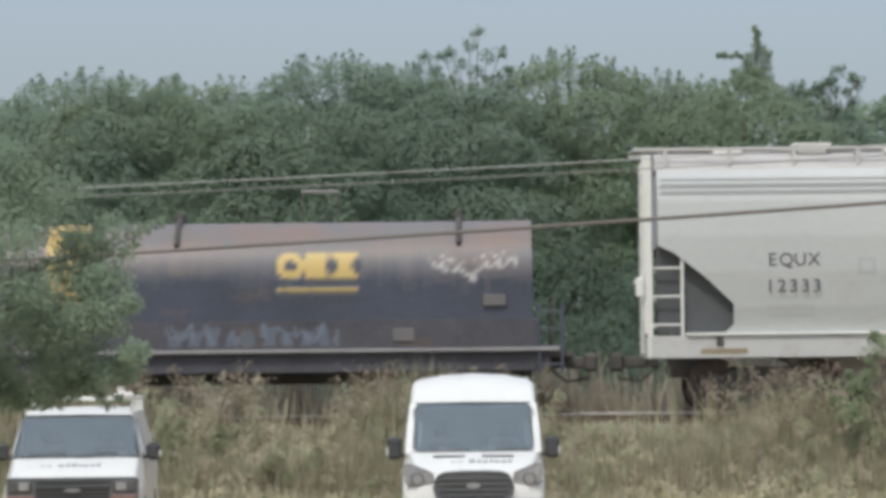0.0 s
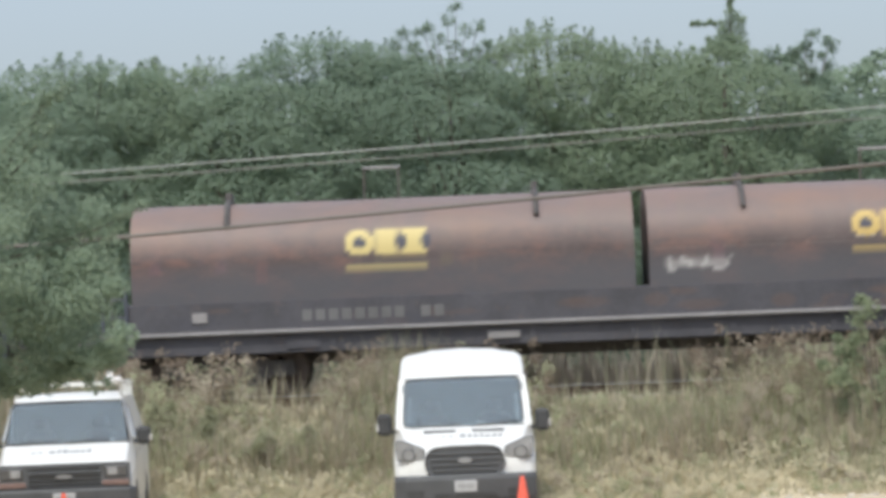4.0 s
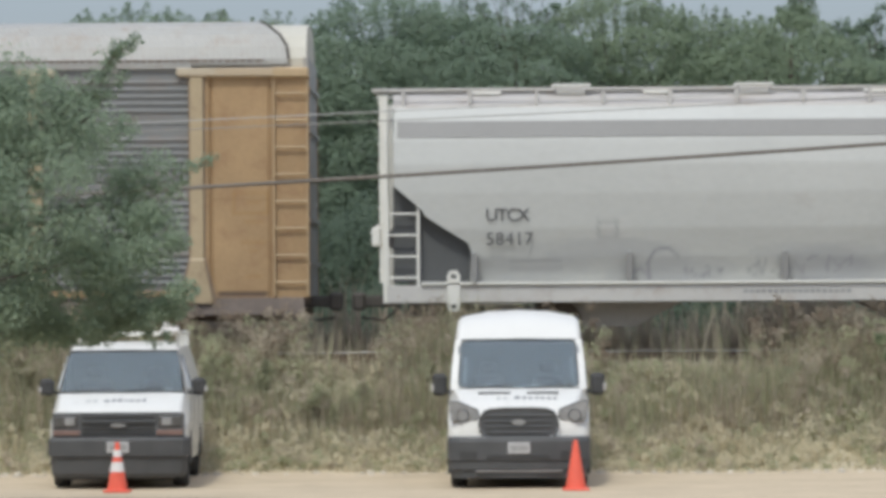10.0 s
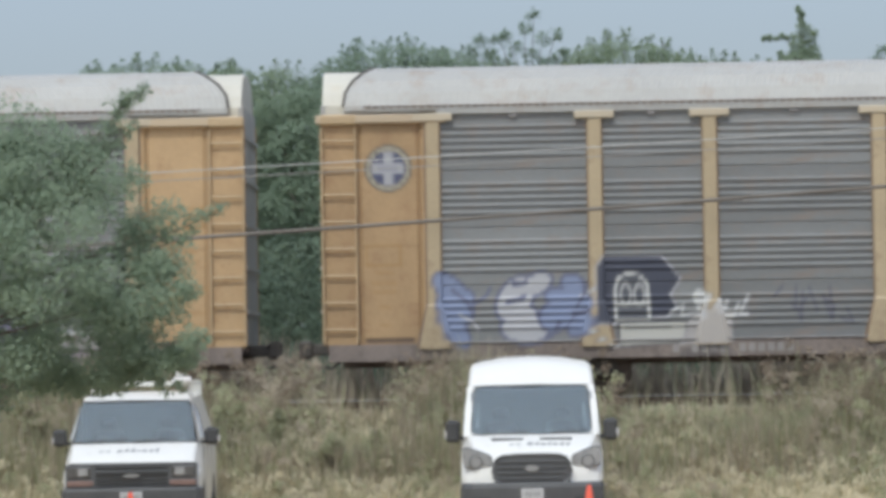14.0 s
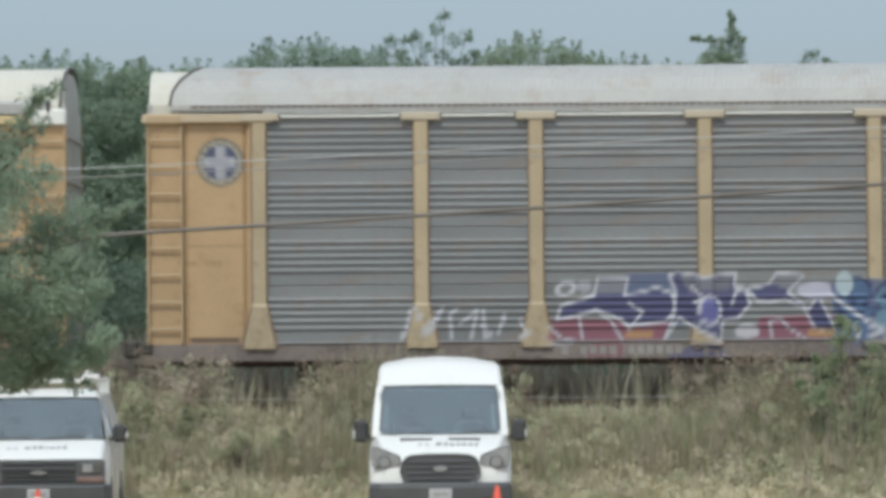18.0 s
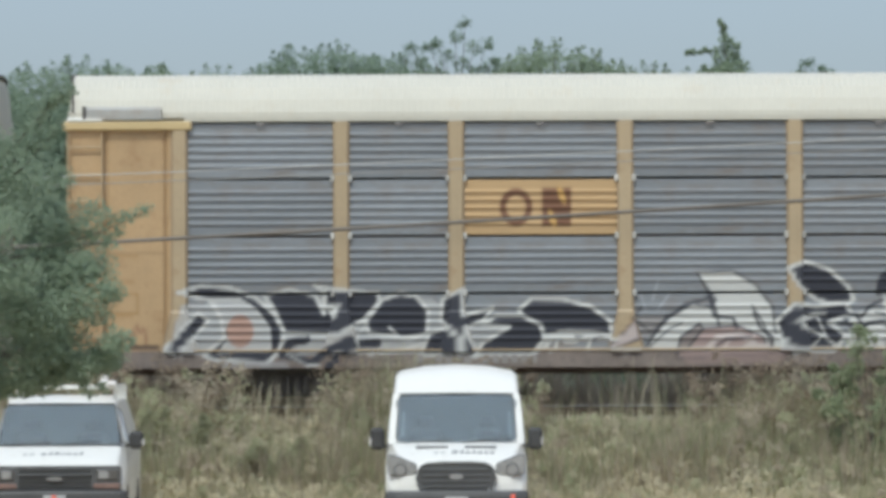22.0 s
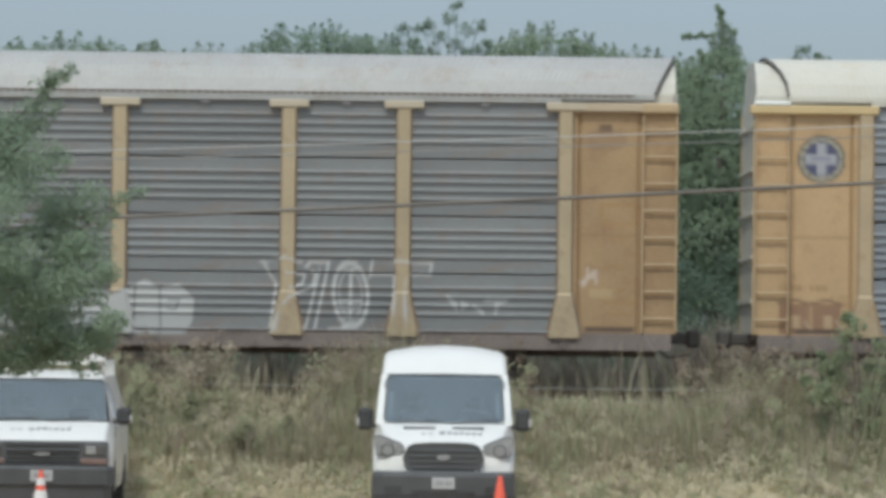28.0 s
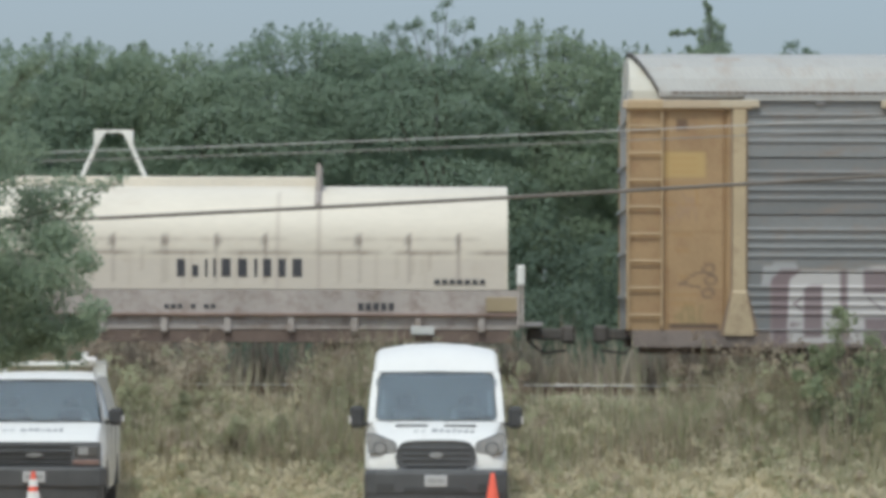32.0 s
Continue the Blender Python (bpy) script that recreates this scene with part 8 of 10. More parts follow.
def cabin(parent, y0, z_dash, w, back, top):
    """What shows through the windshield: dashboard, wheel, seat backs, dark bulkhead."""
    g = Geo()
    g.box(-w, w, y0, y0 + 0.55, z_dash - 0.45, z_dash, 0.05)
    g.box(-w, w, back, back + 0.04, z_dash - 0.9, top)
    for s in (-1, 1):
        g.box(s * w - 0.02, s * w + 0.02, y0 + 0.5, back, z_dash - 0.9, top)
    g.box(-w, w, y0 + 0.7, back, top, top + 0.02)
    g.box(-w, w, y0, back, z_dash - 0.95, z_dash - 0.9)
    part("cabin_liner", g, M["screen"], parent)
    for s in (-0.45, 0.45):
        g = Geo()
        g.box(s - 0.24, s + 0.24, y0 + 1.0, y0 + 1.16, z_dash - 0.6, z_dash + 0.22, 0.06)
        g.box(s - 0.13, s + 0.13, y0 + 1.02, y0 + 1.13, z_dash + 0.25, z_dash + 0.42, 0.05)
        part("seat", g, M["seat_cloth"], parent, "grey cloth seat")
    g = Geo()
    ring = [(0.45 + 0.18 * math.cos(a), y0 + 0.62 + 0.05 * math.sin(a), z_dash + 0.02 + 0.17 * math.sin(a)) for a in (2 * math.pi * i / 20 for i in range(20))]
    g.tube(ring, 0.018, 6, closed=True)
    part("steering_wheel", g, M["rubber"], parent)
    g = Geo()
    for x, ww in ((0.18, 0.14), (0.62, 0.1), (-0.5, 0.2)):
        g.loft([[(x + a, y, z) for a in (0.0, ww)] + [(x + a, y + 0.01, z) for a in (ww, 0.0)] for y, z in ((y0 + 0.08, z_dash), (y0 + 0.17, z_dash + 0.105))])
    part("papers", g, M["reflective"], parent, "white papers on the dashboard")


M["seat_cloth"] = mat("grey_seat_cloth", (0.19, 0.195, 0.20), 0.9, vary=0.2, bump=0.1)


def wipers(parent, pts):
    for a, b in pts:
        g = Geo()
        g.tube([a, ((a[0] + b[0]) / 2, (a[1] + b[1]) / 2 - 0.03, (a[2] + b[2]) / 2 + 0.005), b], 0.012, 5)
        part("wiper", g, M["rubber"], parent)




def hood_bars(parent, x0, z, y, slope, seed):
    """Faint dark hood lettering, as slanted bars."""
    rnd = random.Random(seed)
    x = x0
    for i, w in enumerate((0.08, 0.08, 0, 0.10, 0.06, 0.08, 0.05, 0.08, 0.07, 0.06)):
        if w:
            g = Geo()
            h = 0.03 if i < 2 else rnd.choice((0.032, 0.045))
            g.add([(x, y, z), (x + w * 0.85, y, z), (x + w * 0.85 + 0.015, y + h * slope, z + h), (x + 0.015, y + h * slope, z + h),
                   (x, y + 0.03, z - 0.02), (x + w * 0.85, y + 0.03, z - 0.02)], [(0, 1, 2, 3), (0, 4, 5, 1)])
            part("hood_mark", g, M["pale_ink"] if i < 2 else M["faint_ink"], parent)
        x += w + 0.02 if w else 0.06


def plate_part(parent, y, z):
    g = Geo()
    g.box(-0.16, 0.16, y - 0.02, y, z - 0.08, z + 0.08, 0.006)
    p = part("number_plate", g, M["plate"], parent, "pale plate with dark bars")
    for x, w in ((-0.11, 0.03), (-0.07, 0.03), (-0.03, 0.03), (0.02, 0.03), (0.06, 0.03), (0.10, 0.02)):
        g = Geo()
        g.box(x, x + w, y - 0.023, y - 0.019, z - 0.035, z + 0.035)
        part("plate_bar", g, M["faint_ink"], p)


def tall_van():
    van = thing("van", pose(-0.07, 55.4, 0), "white high-roof van parked nose out on sand", "van", "parked vans")
    st = [(0.02, 0.42, 0.86, 0.70, 0.84, 0.80, 0.6, 0.06), (0.10, 0.30, 1.06, 0.86, 0.96, 0.84, 0.8, 0.08), (0.26, 0.26, 1.19, 0.95, 1.01, 0.86, 0.95, 0.10),
          (0.62, 0.24, 1.31, 0.97, 1.02, 0.90, 1.05, 0.10), (0.98, 0.24, 1.42, 0.97, 1.025, 0.945, 1.15, 0.06), (1.72, 0.24, 2.10, 0.97, 1.025, 0.915, 1.25, 0.06),
          (1.90, 0.24, 2.25, 0.97, 1.025, 0.915, 1.3, 0.09, 0.04), (2.15, 0.24, 2.38, 0.97, 1.025, 0.912, 1.3, 0.10, 0.06), (2.55, 0.24, 2.45, 0.97, 1.025, 0.908, 1.3, 0.11, 0.08),
          (4.0, 0.24, 2.465, 0.97, 1.025, 0.905, 1.3, 0.11, 0.085), (5.3, 0.24, 2.455, 0.97, 1.02, 0.90, 1.3, 0.11, 0.085), (5.5, 0.3, 2.41, 0.94, 0.99, 0.87, 1.3, 0.11, 0.07)]
    part("body", shell(st, 4), M["van_white"], van, "white painted van body", smooth=True)
    part("windshield", pane(((0.865, 0.965, 1.425), (0.83, 1.69, 2.10))), M["glass"], van, "tinted curved windshield", smooth=True)
    g = Geo()
    for s in (-1, 1):
        g.tube([(s * 0.872, 0.965, 1.42), (s * 0.838, 1.70, 2.11)], 0.013, 6)
    g.tube([(-0.84, 1.69, 2.11), (0, 1.64, 2.12), (0.84, 1.69, 2.11)], 0.010, 6)
    g.tube([(-0.87, 0.965, 1.42), (0, 0.90, 1.41), (0.87, 0.965, 1.42)], 0.015, 6)
    part("windshield_seal", g, M["rubber"], van)
    for s in (-1, 1):
        g = Geo()
        g.loft([[(s * a, y, z), (s * b, y + 0.02, z - 0.01), (s * b, y + 0.07, z - 0.03), (s * a, y + 0.05, z - 0.02)]
                for a, b, y, z in ((0.875, 0.985, 0.955, 1.40), (0.862, 0.968, 1.32, 1.76), (0.842, 0.928, 1.70, 2.12))])
        part("windshield_pillar", g, M["van_white"], van, "white windshield pillar", smooth=True)
    for s in (-1, 1):
        for low in (True, False):
            # the body's rounded corners over the glass
            w, y, z, up = (0.872, 0.955, 1.425, 1) if low else (0.838, 1.685, 2.10, -1)
            r = 0.09
            arc = [(r * (1 - math.sin(a)), r * (1 - math.cos(a))) for a in (math.pi / 2 * i / 6 for i in range(7))]
            g = Geo()
            pts = [(0, 0)] + [(q, p) for p, q in arc]
            rings = [[(s * (w + 0.01 - px), y + up * pz * 0.73 - 0.03 + d, z + up * pz * 0.68) for px, pz in pts] for d in (0.0, 0.03)]
            g.loft(rings)
            part("windshield_corner", g, M["van_white"], van)
    cabin(van, 0.98, 1.36, 0.86, 2.35, 2.02)
    for s in (-1, 1):
        g = Geo()
        g.loft([[(s * x, y, z), (s * (x - 0.05), y, z), (s * (x - 0.05), y + 0.03, z), (s * x, y + 0.03, z)] for x, y, z in ((0.815, 1.12, 1.50), (0.80, 1.32, 1.69), (0.795, 1.49, 1.85))])
        part("pillar_trim", g, M["plate"], van, "pale inner pillar trim behind the glass")
    wipers(van, (((-0.75, 0.9, 1.42), (-0.05, 0.86, 1.45)), ((0.1, 0.86, 1.42), (0.78, 0.92, 1.46))))
    for s in (-1, 1):
        g = Geo()
        x0, x1 = sorted((s * 0.12, s * 0.58))
        g.box(x0, x1, 0.64, 0.72, 1.30, 1.366, 0.01)
        part("hood_vent", g, M["van_plastic"], van, "dark slotted hood vent")
        outline = [(s * x, z) for x, z in ((0.575, 1.03), (0.605, 0.975), (0.80, 0.96), (0.955, 0.985), (0.975, 1.12), (0.965, 1.235), (0.90, 1.235), (0.61, 1.125), (0.58, 1.09))]
        g = Geo()
        g.prism(outline, "y", 0.045, 0.34)
        h = part("headlight", g, M["lamp_glass"], van, "clear swept-back headlight")
        g = Geo()
        g.cyl((s * 0.80, 0.02, 1.04), (s * 0.80, 0.06, 1.04), 0.075, 16)
        part("reflector", g, M["chrome"], h)
        g = Geo()
        g.tube([(s * 0.80 + 0.09 * math.cos(a), 0.035, 1.04 + 0.09 * math.sin(a)) for a in (2 * math.pi * i / 18 for i in range(18))], 0.008, 5, closed=True)
        part("lamp_ring", g, M["slat_grey"], h)
        g = Geo()
        g.prism([(s * x, z) for x, z in ((0.563, 1.03), (0.596, 0.962), (0.80, 0.948), (0.968, 0.973), (0.988, 1.12), (0.978, 1.25), (0.89, 1.25), (0.60, 1.138), (0.567, 1.10))], "y", 0.065, 0.33)
        part("headlight_bezel", g, M["van_plastic"], van)
        mirror(van, s, 0.99, 1.15, 1.465, 0.22, 0.33)
        g = Geo()
        g.add([(s * x, y, z) for k in (0.0, -0.05) for x, y, z in ((1.008 + k, 1.5, 1.46), (1.014 + k, 2.1, 1.46), (0.957 + k, 2.1, 1.95), (0.95 + k, 1.82, 1.95))],
              [(0, 1, 2, 3), (7, 6, 5, 4), (0, 4, 5, 1), (1, 5, 6, 2), (2, 6, 7, 3), (3, 7, 4, 0)])
        part("side_window", g, M["screen"], van, "dark front side window")
        for yy in (1.0, 2.1, 3.4):
            g = Geo()
            g.box(*sorted((s * 1.02, s * 1.028)), yy, yy + 0.012, 0.4, 1.4)
            part("door_seam", g, M["rubber"], van)
        g = Geo()
        g.box(*sorted((s * 1.0, s * 1.035)), 0.6, 5.2, 0.30, 0.52, 0.01)
        part("sill_trim", g, M["van_plastic"], van)
        for yy in (0.92, 4.35):
            wheel(van, s * 0.87, yy)
            g = Geo()
            arch = [(yy + 0.44 * math.cos(a), 0.36 + 0.44 * math.sin(a)) for a in (math.pi * i / 12 for i in range(13))]
            g.prism(arch + [(yy - 0.44, 0.2), (yy + 0.44, 0.2)], "x", *sorted((s * 0.75, s * 1.026)))
            part("wheel_arch", g, M["rubber"], van)
    g = Geo()
    lip = [(1.03, 0.46), (1.03, 0.20), (0.985, 0.03), (0.86, -0.055), (0.55, -0.095), (0.25, -0.11)]
    g.loft([[(-x + k, y + k, z) for x, y in lip] + [(x - k, y + k, z) for x, y in reversed(lip)]
            for k, z in ((0.06, 0.15), (0.05, 0.27), (0.02, 0.28), (0.02, 0.395), (0.0, 0.405), (0.0, 0.67), (0.015, 0.715), (0.035, 0.742))])
    b = part("bumper", g, M["bumper"], van, "dark grey front bumper")
    g = Geo()
    g.box(-0.45, 0.45, -0.118, -0.08, 0.42, 0.49, 0.01)
    part("lower_grille", g, M["rubber"], b)
    g = Geo()
    g.box(-0.62, 0.62, -0.085, 0.0, 0.235, 0.262, 0.008)
    part("skid_edge", g, M["ledge"], b)
    for s in (-1, 1):
        g = Geo()
        g.prism([(s * 0.60, -0.098), (s * 0.84, -0.066), (s * 0.84, 0.05), (s * 0.60, 0.05)], "z", 0.43, 0.53)
        part("fog_recess", g, M["rubber"], b)
    g = Geo()
    hexa = [(-0.555, 0.91), (-0.54, 0.84), (-0.49, 0.765), (-0.42, 0.728), (0.42, 0.728), (0.49, 0.765), (0.54, 0.84), (0.555, 0.91), (0.53, 1.02), (0.48, 1.095), (0.40, 1.13), (0.2, 1.145), (-0.2, 1.145), (-0.40, 1.13), (-0.48, 1.095), (-0.53, 1.02)]
    g.prism(hexa, "y", -0.02, 0.2)
    gr = part("grille", g, M["van_plastic"], van, "dark hexagonal grille")
    for z in (0.80, 0.88, 0.96, 1.04):
        g = Geo()
        w = 0.44 if z < 0.85 else 0.49
        g.box(-w, w, -0.045, -0.02, z - 0.014, z + 0.014, 0.005)
        part("slat", g, M["slat_grey"], gr)
    g = Geo()
    g.tube([(x * 1.02, -0.03, 0.93 + (z - 0.93) * 1.02) for x, z in hexa], 0.018, 6, closed=True)
    part("grille_rim", g, M["slat_grey"], gr)
    g = Geo()
    g.add([(0.10 * math.cos(a), y, 0.945 + 0.042 * math.sin(a)) for y in (-0.06, -0.03) for a in (2 * math.pi * i / 16 for i in range(16))],
          [tuple(range(16))] + [(i, (i + 1) % 16, 16 + (i + 1) % 16, 16 + i) for i in range(16)])
    part("badge", g, M["chrome"], gr, "small plain oval badge")
    # black box added under the floor to stand in for the van's shadow
    g = Geo()
    g.box(-0.70, 0.70, 0.5, 5.2, 0.14, 0.32, 0.03)
    part("underbody", g, M["rubber"], van, "black box added for the shade under the van")
    plate_part(van, -0.112, 0.58)
    hood_bars(van, -0.33, 1.263, 0.41, 3.0, 5)


M["slat_grey"] = mat("satin_grey_slat", (0.12, 0.123, 0.127), 0.4, 0.5, 0.1, 5, 40, 0)


def low_van():
    van = thing("van", pose(-5.86, 56.0, 0, 0, 0, 2.4), "white low-roof van parked under a tree", "van", "parked vans")
    st = [(0.05, 0.55, 1.02, 0.84, 0.93, 0.90, 0.8, 0.04), (0.10, 0.42, 1.09, 0.92, 0.985, 0.92, 0.85, 0.07), (0.34, 0.36, 1.20, 0.97, 1.005, 0.93, 0.95, 0.10),
          (0.92, 0.36, 1.375, 0.98, 1.01, 0.935, 1.1, 0.07), (1.52, 0.36, 1.97, 0.98, 1.01, 0.82, 1.2, 0.06), (1.75, 0.36, 2.05, 0.98, 1.01, 0.81, 1.2, 0.09),
          (3.5, 0.36, 2.08, 0.98, 1.01, 0.81, 1.2, 0.11), (5.5, 0.36, 2.07, 0.98, 1.01, 0.81, 1.2, 0.11), (5.68, 0.4, 2.0, 0.95, 0.98, 0.78, 1.2, 0.1)]
    part("body", shell(st, 3), M["van_white"], van, "white painted van body", smooth=True)
    part("windshield", pane(((0.895, 0.915, 1.38), (0.785, 1.50, 1.965))), M["glass"], van, "tinted curved windshield", smooth=True)
    g = Geo()
    g.tube([(-0.90, 0.905, 1.378), (0, 0.85, 1.37), (0.90, 0.905, 1.378)], 0.022, 6)
    g.tube([(-0.79, 1.50, 1.97), (0, 1.45, 1.98), (0.79, 1.50, 1.97)], 0.018, 6)
    part("windshield_seal", g, M["rubber"], van)
    cabin(van, 0.92, 1.32, 0.83, 2.2, 1.9)
    wipers(van, (((-0.78, 0.86, 1.385), (-0.1, 0.82, 1.42)), ((-0.02, 0.82, 1.385), (0.62, 0.86, 1.43))))
    g = Geo()
    g.prism([(-0.955, 0.74), (0.955, 0.74), (0.955, 1.075), (0.90, 1.10), (-0.90, 1.10), (-0.955, 1.075)], "y", -0.01, 0.12)
    gr = part("grille", g, M["van_plastic"], van, "dark full-width grille panel")
    for z in (0.80, 0.86, 0.92, 0.98, 1.04):
        g = Geo()
        g.box(-0.52, 0.52, -0.03, -0.008, z - 0.012, z + 0.012, 0.004)
        part("slat", g, M["rubber"], gr)
    g = Geo()
    g.box(-0.53, 0.53, -0.045, -0.01, 0.955, 0.985, 0.006)
    part("grille_bar", g, M["slat_grey"], gr)
    g = Geo()
    g.prism([(-0.12, 0.92), (-0.04, 0.945), (0.04, 0.945), (0.12, 0.92), (0.12, 0.9), (0.04, 0.885), (-0.04, 0.885), (-0.12, 0.9)], "y", -0.06, -0.03)
    part("badge", g, M["chrome"], gr, "small plain badge")
    for s in (-1, 1):
        g = Geo()
        g.box(*sorted((s * 0.58, s * 0.92)), -0.03, 0.05, 0.885, 1.055, 0.02)
        h = part("headlight", g, M["smoky_lens"], van, "square smoky headlight")
        g = Geo()
        g.box(*sorted((s * 0.63, s * 0.77)), -0.035, -0.02, 0.915, 1.03, 0.01)
        part("reflector", g, M["lamp_glass"], h)
        g = Geo()
        g.box(*sorted((s * 0.55, s * 0.935)), -0.03, 0.06, 0.765, 0.845, 0.015)
        part("turn_signal", g, M["amber"], van, "reddish turn signal lens")
        mirror(van, s, 0.96, 1.2, 1.45, 0.22, 0.26)
        g = Geo()
        g.add([(s * x, y, z) for k in (0.0, -0.05) for x, y, z in ((0.985 + k, 1.35, 1.42), (0.992 + k, 2.05, 1.42), (0.872 + k, 2.05, 1.86), (0.868 + k, 1.75, 1.86))],
              [(0, 1, 2, 3), (7, 6, 5, 4), (0, 4, 5, 1), (1, 5, 6, 2), (2, 6, 7, 3), (3, 7, 4, 0)])
        part("side_window", g, M["screen"], van, "dark front side window")
        for yy in (1.0, 2.15, 3.6):
            g = Geo()
            g.box(*sorted((s * 1.005, s * 1.013)), yy, yy + 0.012, 0.45, 1.35)
            part("door_seam", g, M["rubber"], van)
        for yy in (0.88, 4.35):
            wheel(van, s * 0.86, yy, 0.36, 0.24)
            g = Geo()
            arch = [(yy + 0.45 * math.cos(a), 0.38 + 0.45 * math.sin(a)) for a in (math.pi * i / 12 for i in range(13))]
            g.prism(arch + [(yy - 0.45, 0.34), (yy + 0.45, 0.34)], "x", *sorted((s * 0.75, s * 1.012)))
            part("wheel_arch", g, M["rubber"], van)
    g = Geo()
    lip = [(1.02, 0.4), (1.02, 0.05), (0.94, -0.06), (0.5, -0.11)]
    g.loft([[(-x + k, y + k, z) for x, y in lip] + [(x - k, y + k, z) for x, y in reversed(lip)]
            for k, z in ((0.08, 0.16), (0.05, 0.22), (0.035, 0.46), (0.0, 0.475), (0.0, 0.70), (0.02, 0.735))])
    part("bumper", g, M["bumper"], van, "dark front bumper")
    # black board added below the bumper, where only shadow is dark
    g = Geo()
    g.prism([(-0.80, 0.13), (0.80, 0.13), (0.86, 0.36), (-0.86, 0.36)], "y", 0.12, 0.2)
    part("air_dam", g, M["rubber"], van, "black board added for the shade under the bumper")
    # another black box in place of the shadow beneath this van
    g = Geo()
    g.box(-0.70, 0.70, 0.5, 5.4, 0.17, 0.40, 0.03)
    part("underbody", g, M["rubber"], van, "black box added for the shade under the van")
    plate_part(van, -0.115, 0.60)
    hood_bars(van, -0.5, 1.245, 0.42, 3.2, 6)
    g = Geo()
    for yy in (1.9, 3.4, 4.9):
        g.box(-0.82, 0.82, yy, yy + 0.05, 2.19, 2.24, 0.01)
        for s in (-0.78, 0.78):
            g.box(s - 0.03, s + 0.03, yy, yy + 0.05, 2.0, 2.22, 0.006)
    for s in (-0.78, 0.78):
        g.tube([(s, 1.85, 2.24), (s, 5.0, 2.24)], 0.025, 6)
    part("roof_rack", g, M["lamp_white"], van, "white roof rack")
    g = Geo()
    g.box(0.52, 0.80, 1.75, 1.95, 2.24, 2.32, 0.02)
    g.cyl((0.62, 1.85, 2.3), (0.62, 1.85, 2.40), 0.05, 12)
    part("beacon", g, M["reflective"], van, "white roof beacon")


tall_van()
low_van()


# ---- traffic cones ----
def cone(x, y, banded, label):
    c = thing("traffic_cone", pose(x, y, 0), label, "traffic cone", "cones before the vans")
    g = Geo()
    g.box(-0.19, 0.19, -0.19, 0.19, 0.0, 0.035, 0.012)
    part("base", g, M["orange"], c, "square orange foot")
    def ring(z):
        return 0.145 - 0.118 * (z - 0.035) / 0.675
    g = Geo()
    g.cyl((0, 0, 0.035), (0, 0, 0.71), ring(0.035), 24, ring(0.71))
    part("cone_body", g, M["orange"], c, "tapered orange plastic", smooth=True)
    if banded:
        for a, b in ((0.29, 0.43), (0.50, 0.60)):
            g = Geo()
            g.cyl((0, 0, a), (0, 0, b), ring(a) + 0.004, 24, ring(b) + 0.004)
            part("sleeve", g, M["reflective"], c, "white reflective sleeve", smooth=True)


cone(0.73, 54.75, False, "plain orange traffic cone on sand before a van")
cone(-5.76, 54.9, True, "orange traffic cone with two white sleeves")


# ---- overhead cables ----
def cable_height(z_left, z_right, x):
    """Heights are given at x = -5.6 and 6.4; the span sags."""
    return z_left + (z_right - z_left) * (x + 5.6) / 12.0 + 0.02 * ((x - 0.4) / 6.0) ** 2 - 0.02


SPAN = (-32.0, 46.0)


def cable(z_left, z_right, r, material, label, y):
    g = Geo()
    xs = [SPAN[0] + (SPAN[1] - SPAN[0]) * i / 52 for i in range(53)]
    g.tube([(x, y, cable_height(z_left, z_right, x)) for x in xs], r, 6)
    tagged(part("overhead_cable", g, material), label, "cable", "overhead cables")


CABLES = ((5.50, 6.02, 0.0098, "wire_pale", "thin grey overhead cable above the railway bank", 60.0),
          (5.37, 5.86, 0.0098, "wire_mid", "thin grey overhead cable below its twin", 60.1),
          (4.45, 5.13, 0.033, "wire", "thick dark overhead cable across the tracks", 60.0))
for zl, zr, r, material, label, y in CABLES:
    cable(zl, zr, r, M[material], label, y)
for x in SPAN:
    hs = [cable_height(q[0], q[1], x) for q in CABLES]
    z0 = ground_height(x, 60.3)
    u = thing("utility_pole", pose(x, 60.3, z0), "weathered wooden utility pole with small brackets", "utility pole", "utility poles")
    g = Geo()
    g.cyl((0, 0, -0.3), (0, 0, max(hs) - z0 + 0.5), 0.15, 14, 0.11)
    part("pole", g, M["bark"], u, "grey weathered pole", smooth=True)
    for q, h in zip(CABLES, hs):
        g = Geo()
        g.box(-0.05, 0.05, q[5] - 60.3 - 0.03, 0.0, h - z0 - 0.04, h - z0 + 0.04, 0.01)
        part("bracket", g, M["black_steel"], u)


